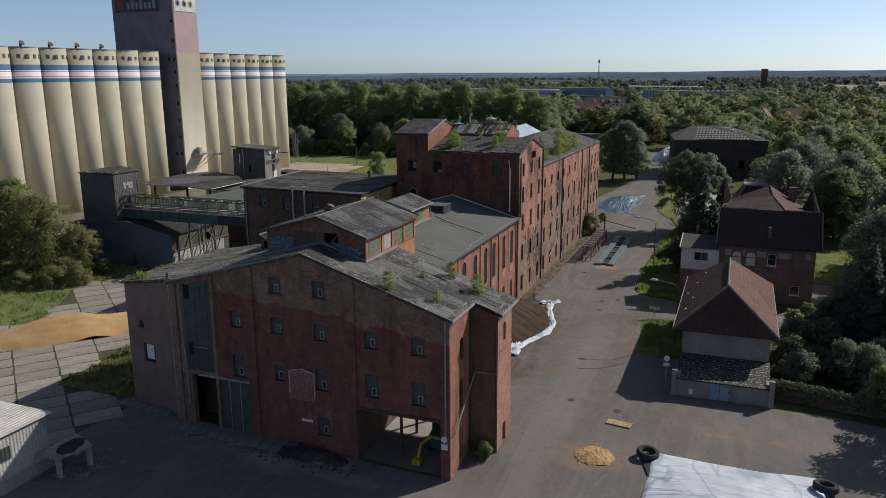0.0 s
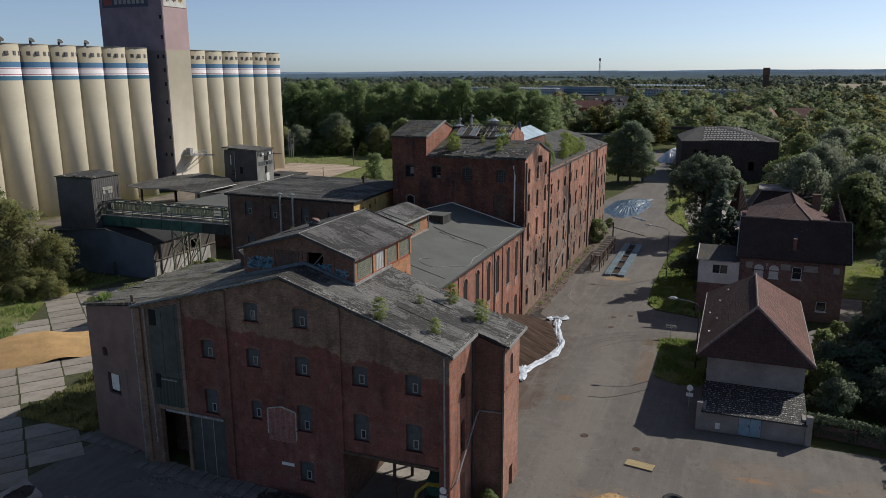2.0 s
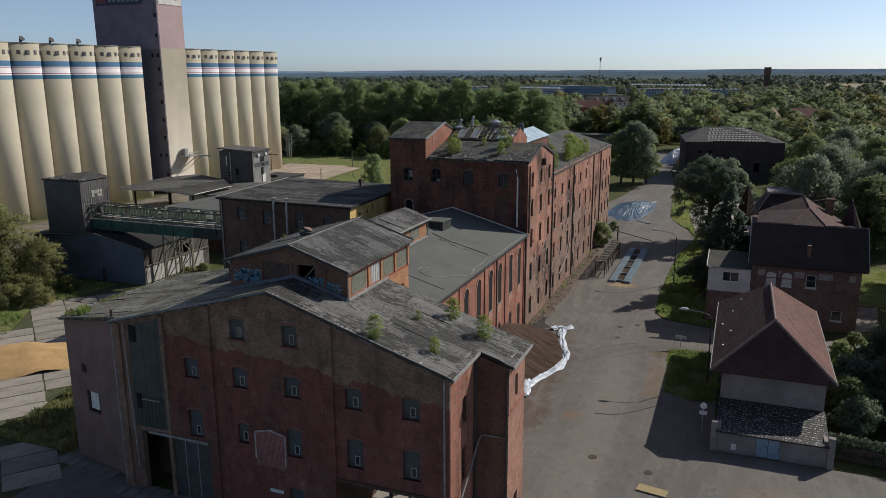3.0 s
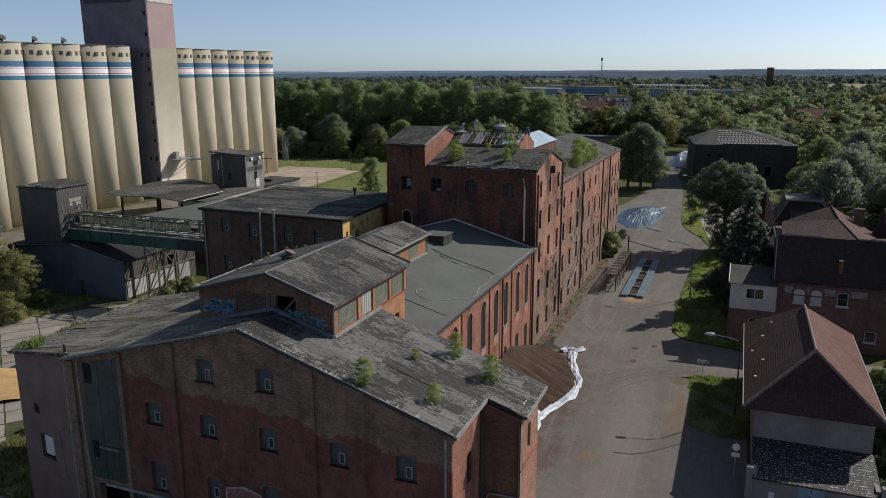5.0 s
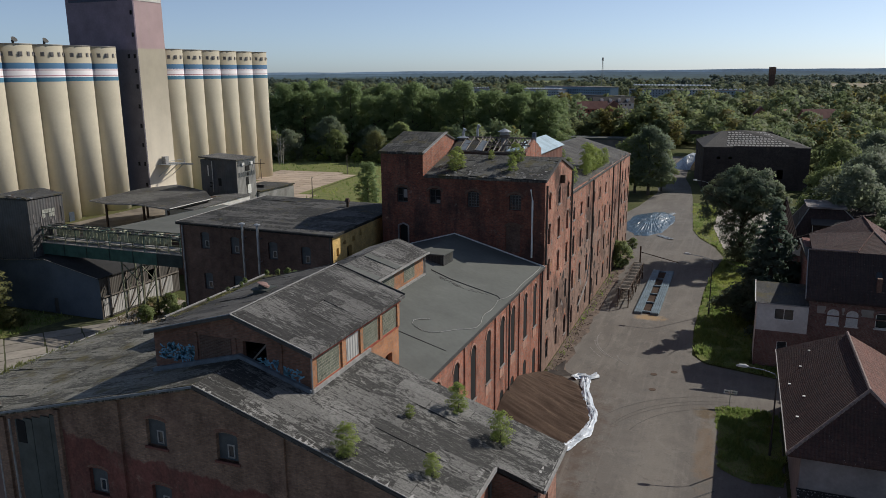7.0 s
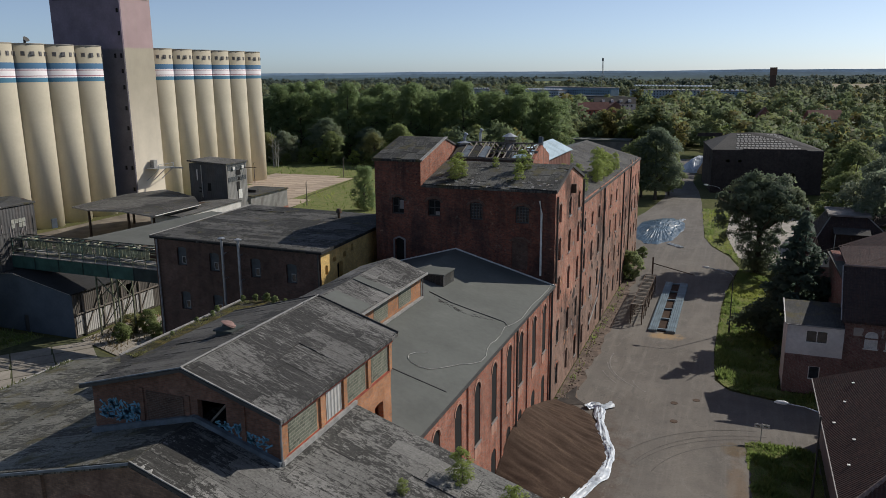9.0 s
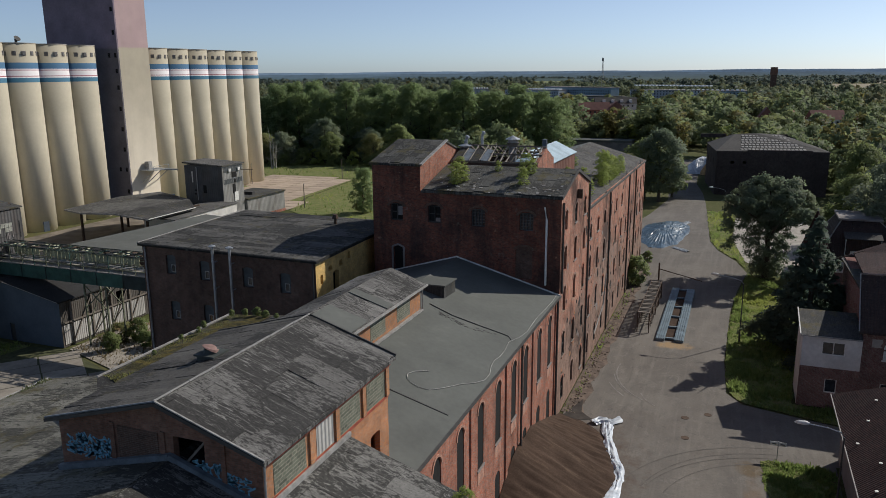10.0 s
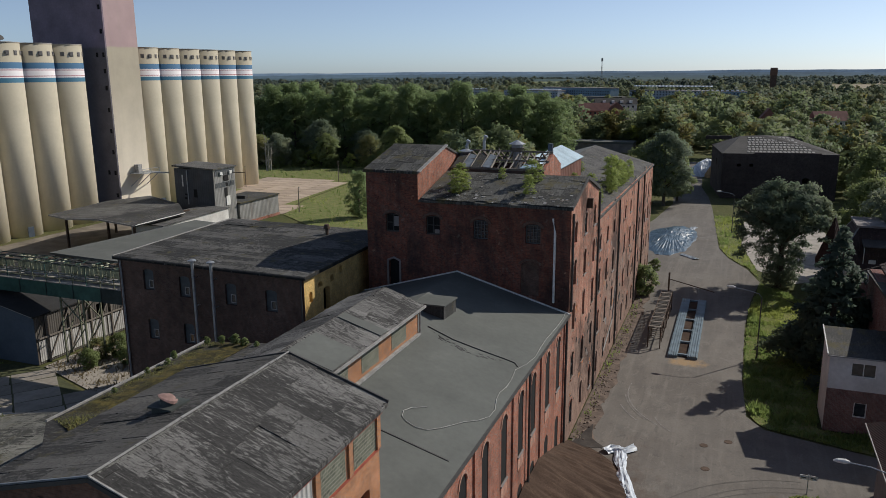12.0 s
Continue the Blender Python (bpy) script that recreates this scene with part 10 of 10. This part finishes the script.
VERGE = [(7.1, 60.1), (8.6, 57.9), (12.9, 56.7), (17.0, 55.6), (17.5, 59.3), (13.1, 59.3), (13.1, 65.2), (18.0, 65.2), (18.0, 84), (16, 100), (9.2, 110.6), (8.8, 107.8), (7.8, 100), (7.0, 88), (6.7, 69)]
VERGE2 = [(1.0, 159), (2.6, 134), (4.4, 126.4), (7.3, 119.5), (8.8, 114), (8.6, 119), (6.2, 138), (6.6, 166), (0.4, 168)]
TRI = [(9.9, 46.1), (10.2, 41), (10.5, 34.2), (12.0, 32.6), (15.6, 32.2), (15.6, 46.0), (13.2, 46.8)]
FIELD_L = [(-74.5, 32), (-64.6, 17.5), (-68.4, 14), (-100, -5), (-120, 20), (-100, 42), (-88, 45.5), (-72, 45.8)]
WEEDS = [(-45.5, 2.2), (-46.5, 14), (-36, 6), (-35.6, 2.2)]
LAWN = [(31.6, 73), (37.0, 73), (41.5, 96), (34.0, 98)]
FIELD_F = [(-136, 191.5), (-160, 216), (-120, 236), (-60, 225), (-40, 160), (-60, 110), (-80, 127), (-93, 137), (-99, 156), (-103, 191.5)]
def ragged(poly, step=0.8, amp=0.35, seed=0):
    """The same outline with an uneven edge."""
    out = []
    for (x0, y0), (x1, y1) in zip(poly, poly[1:] + poly[:1]):
        n = max(1, int(math.hypot(x1 - x0, y1 - y0) / step))
        for i in range(n):
            x, y = x0 + (x1 - x0) * i / n, y0 + (y1 - y0) * i / n
            out.append((x + amp * noise.noise(Vector((x * 0.8, y * 0.8, seed))), y + amp * noise.noise(Vector((x * 0.8, y * 0.8, seed + 9)))))
    return out


VERGE, VERGE2, TRI = ragged(VERGE, seed=1), ragged(VERGE2, 1.2, 0.5, 2), ragged(TRI, 0.6, 0.5, 3)
for i, (pl, nm_) in enumerate(((VERGE, "grass verge beside the road"), (VERGE2, "far grass verge beside the road"), (TRI, "grass corner by the tiled house"), (FIELD_L, "rough grass by the scrub"), (WEEDS, "weed strip by the corner block"), (FIELD_F, "rough meadow before the poplars"), (LAWN, "sunlit lawn beside the brick villa"))):
    tagged(sheet("turf", pl, 0.035 + 0.004 * i, TURF), nm_, "grass", kind="structure")
grass_patch("grass", "long green grass on the road verge", 46000, VERGE, 1, 0.36)
grass_patch("grass", "grass on the far verge", 3000, VERGE2, 2, 0.4)
grass_patch("grass", "grass and weeds in the road corner", 11000, TRI, 3, 0.3)
grass_patch("grass", "tall rough grass by the scrub", 26000, FIELD_L, 4, 0.42)
grass_patch("grass", "weeds along the corner block", 11000, WEEDS, 5, 0.55, LEAF_SCRUB)
grass_patch("grass", "moss and weeds on the valley roof", 6000, [(-25.6, 12.4), (-22.6, 11.0), (-22.6, 24.0), (-25.6, 24.0)], 6, 0.09, LEAF_SCRUB, lambda x, y: 16.35 + (x + 19) * 0.094)
grass_patch("grass", "weeds on the corner block roof", 260, [(-35.1, 2.5), (-32.6, 2.1), (-32.8, 3.3), (-34.4, 4.2)], 7, 0.4, None, lambda x, y: 12.5 + (x + 35.2) * 0.16)
grass_patch("grass", "weeds along the eave of the corner block", 900, [(-35.2, 2.2), (-34.3, 2.0), (-35.0, 17.2), (-35.8, 17.2)], 9, 0.22, LEAF_SCRUB, lambda x, y: 12.55 - 0.02 * y)
grass_patch("grass", "dry tufts on the meadow before the poplars", 9000, FIELD_F, 18, 0.5)
grass_patch("grass", "sunlit lawn grass beside the brick villa", 9000, LAWN, 28, 0.25)
grass_patch("grass", "weeds along the foot of the brick wall", 500, [(-7.9, 50), (-6.9, 50), (-6.7, 110), (-7.9, 111)], 8, 0.3)

DRY = [(-66.8, 46.6), (-47.4, 40), (-47.2, 46), (-51, 56), (-66.8, 58)]
tagged(sheet("concrete_apron", DRY, 0.03, SLAB), "broken concrete and dirt before the corrugated shed", "pavement", kind="structure")
grass_patch("grass", "dry straw-coloured grass and weeds by the shed", 2600, DRY, 41, 0.45, STRAW)

# ---- concrete slabs of the left yard ----
slabs = thing("slab_pavement", "cracked concrete slab paving with weedy joints", "pavement", kind="structure")
D = Vector((0.62, 0.785))
NRM = Vector((D.y, -D.x))
ORG = Vector((-62, 2))
base_poly = [(-38, -60), (-34.2, 1.0), (-36, 2.2), (-46, 2.6), (-46.8, 14.5), (-27.5, 14.6), (-47, 38.8), (-66.8, 46.4), (-72.4, 45.6), (-74.2, 32), (-64.4, 17.3), (-68.2, 13.8), (-110, -20), (-110, -60)]
tagged(sheet("joint_soil", base_poly, 0.02, JOINT), "dark soil and weeds in the slab joints", "ground", kind="structure")
rnd = random.Random(6)


def inside(p, poly):
    c = False
    for (x0, y0), (x1, y1) in zip(poly, poly[1:] + poly[:1]):
        if (y0 > p[1]) != (y1 > p[1]) and p[0] < x0 + (p[1] - y0) / (y1 - y0) * (x1 - x0):
            c = not c
    return c


slab_mesh = {}
for i in range(-16, 18):
    for j in range(-10, 12):
        L_, W_ = 4.4, 2.9
        p = ORG + D * (i * L_) + NRM * (j * W_)
        if not inside(p, base_poly) or p.y < -14 or p.x < -82:
            continue
        key = rnd.randint(0, 3)
        if key not in slab_mesh:
            r2 = random.Random(key)
            g = 0.06
            pl = [(-L_ / 2 + g, -W_ / 2 + g), (L_ / 2 - g - r2.uniform(0, .15), -W_ / 2 + g), (L_ / 2 - g, W_ / 2 - g - r2.uniform(0, .12)), (-L_ / 2 + g + r2.uniform(0, .1), W_ / 2 - g)]
            slab_mesh[key] = link_mesh("slab", prism(pl, 0.0, 0.05), SLAB)
        ob = part("slab", slab_mesh[key], None, slabs)
        ob.matrix_basis = pose(p.x, p.y, rnd.uniform(-0.01, 0.01), rnd.uniform(-0.15, 0.15), rnd.uniform(-0.15, 0.15), math.degrees(math.atan2(D.y, D.x)))
yard = thing("silo_yard", "pinkish-tan concrete yard of large slabs beside the silos", "pavement", kind="structure")
YARD = [(-136, 191), (-103.5, 191), (-99.7, 156), (-94, 137.6), (-103, 137.6), (-124, 150)]
tan_slab = Mat("tan_concrete", 0.95, spec=0.2).base((0.40, 0.32, 0.25))
tan_slab.over(tan_slab.math("MULTIPLY", tan_slab.step(tan_slab.noise(0.25, 7, 0.7), 0.48, 0.66), 0.6), (0.27, 0.22, 0.175)).vary(2.0, 0.85, 1.12).per_object(0.85, 1.1)
TAN = tan_slab.done()
tagged(sheet("joint_soil", YARD, 0.05, TURF), "weedy joints of the silo yard", "ground", kind="structure")
slab6 = link_mesh("slab", prism([(-2.9, -1.9), (2.9, -1.9), (2.9, 1.9), (-2.9, 1.9)], 0, 0.09), TAN)
for i in range(-1, 10):
    for j in range(-1, 16):
        p = (-133 + i * 6.0 - j * 0.3, 138 + j * 4.0 + i * 0.2)
        if inside(p, YARD):
            ob = part("slab", slab6, None, yard)
            ob.matrix_basis = pose(p[0], p[1], 0, 0, 0, 3)
tagged(sheet("concrete_apron", [(-127, 40), (-95, 60), (-96, 95), (-104, 124), (-126, 140)], 0.016, YARD_DIRT), "dusty dirt-stained concrete yard at the foot of the silos", "pavement", kind="structure")
tagged(sheet("concrete_apron", [(8.7, 119), (14, 112), (22, 118), (22, 162), (6.8, 162), (6.3, 138)], 0.016, CONCRETE), "pale concrete yard behind the dark tree", "pavement", kind="structure")
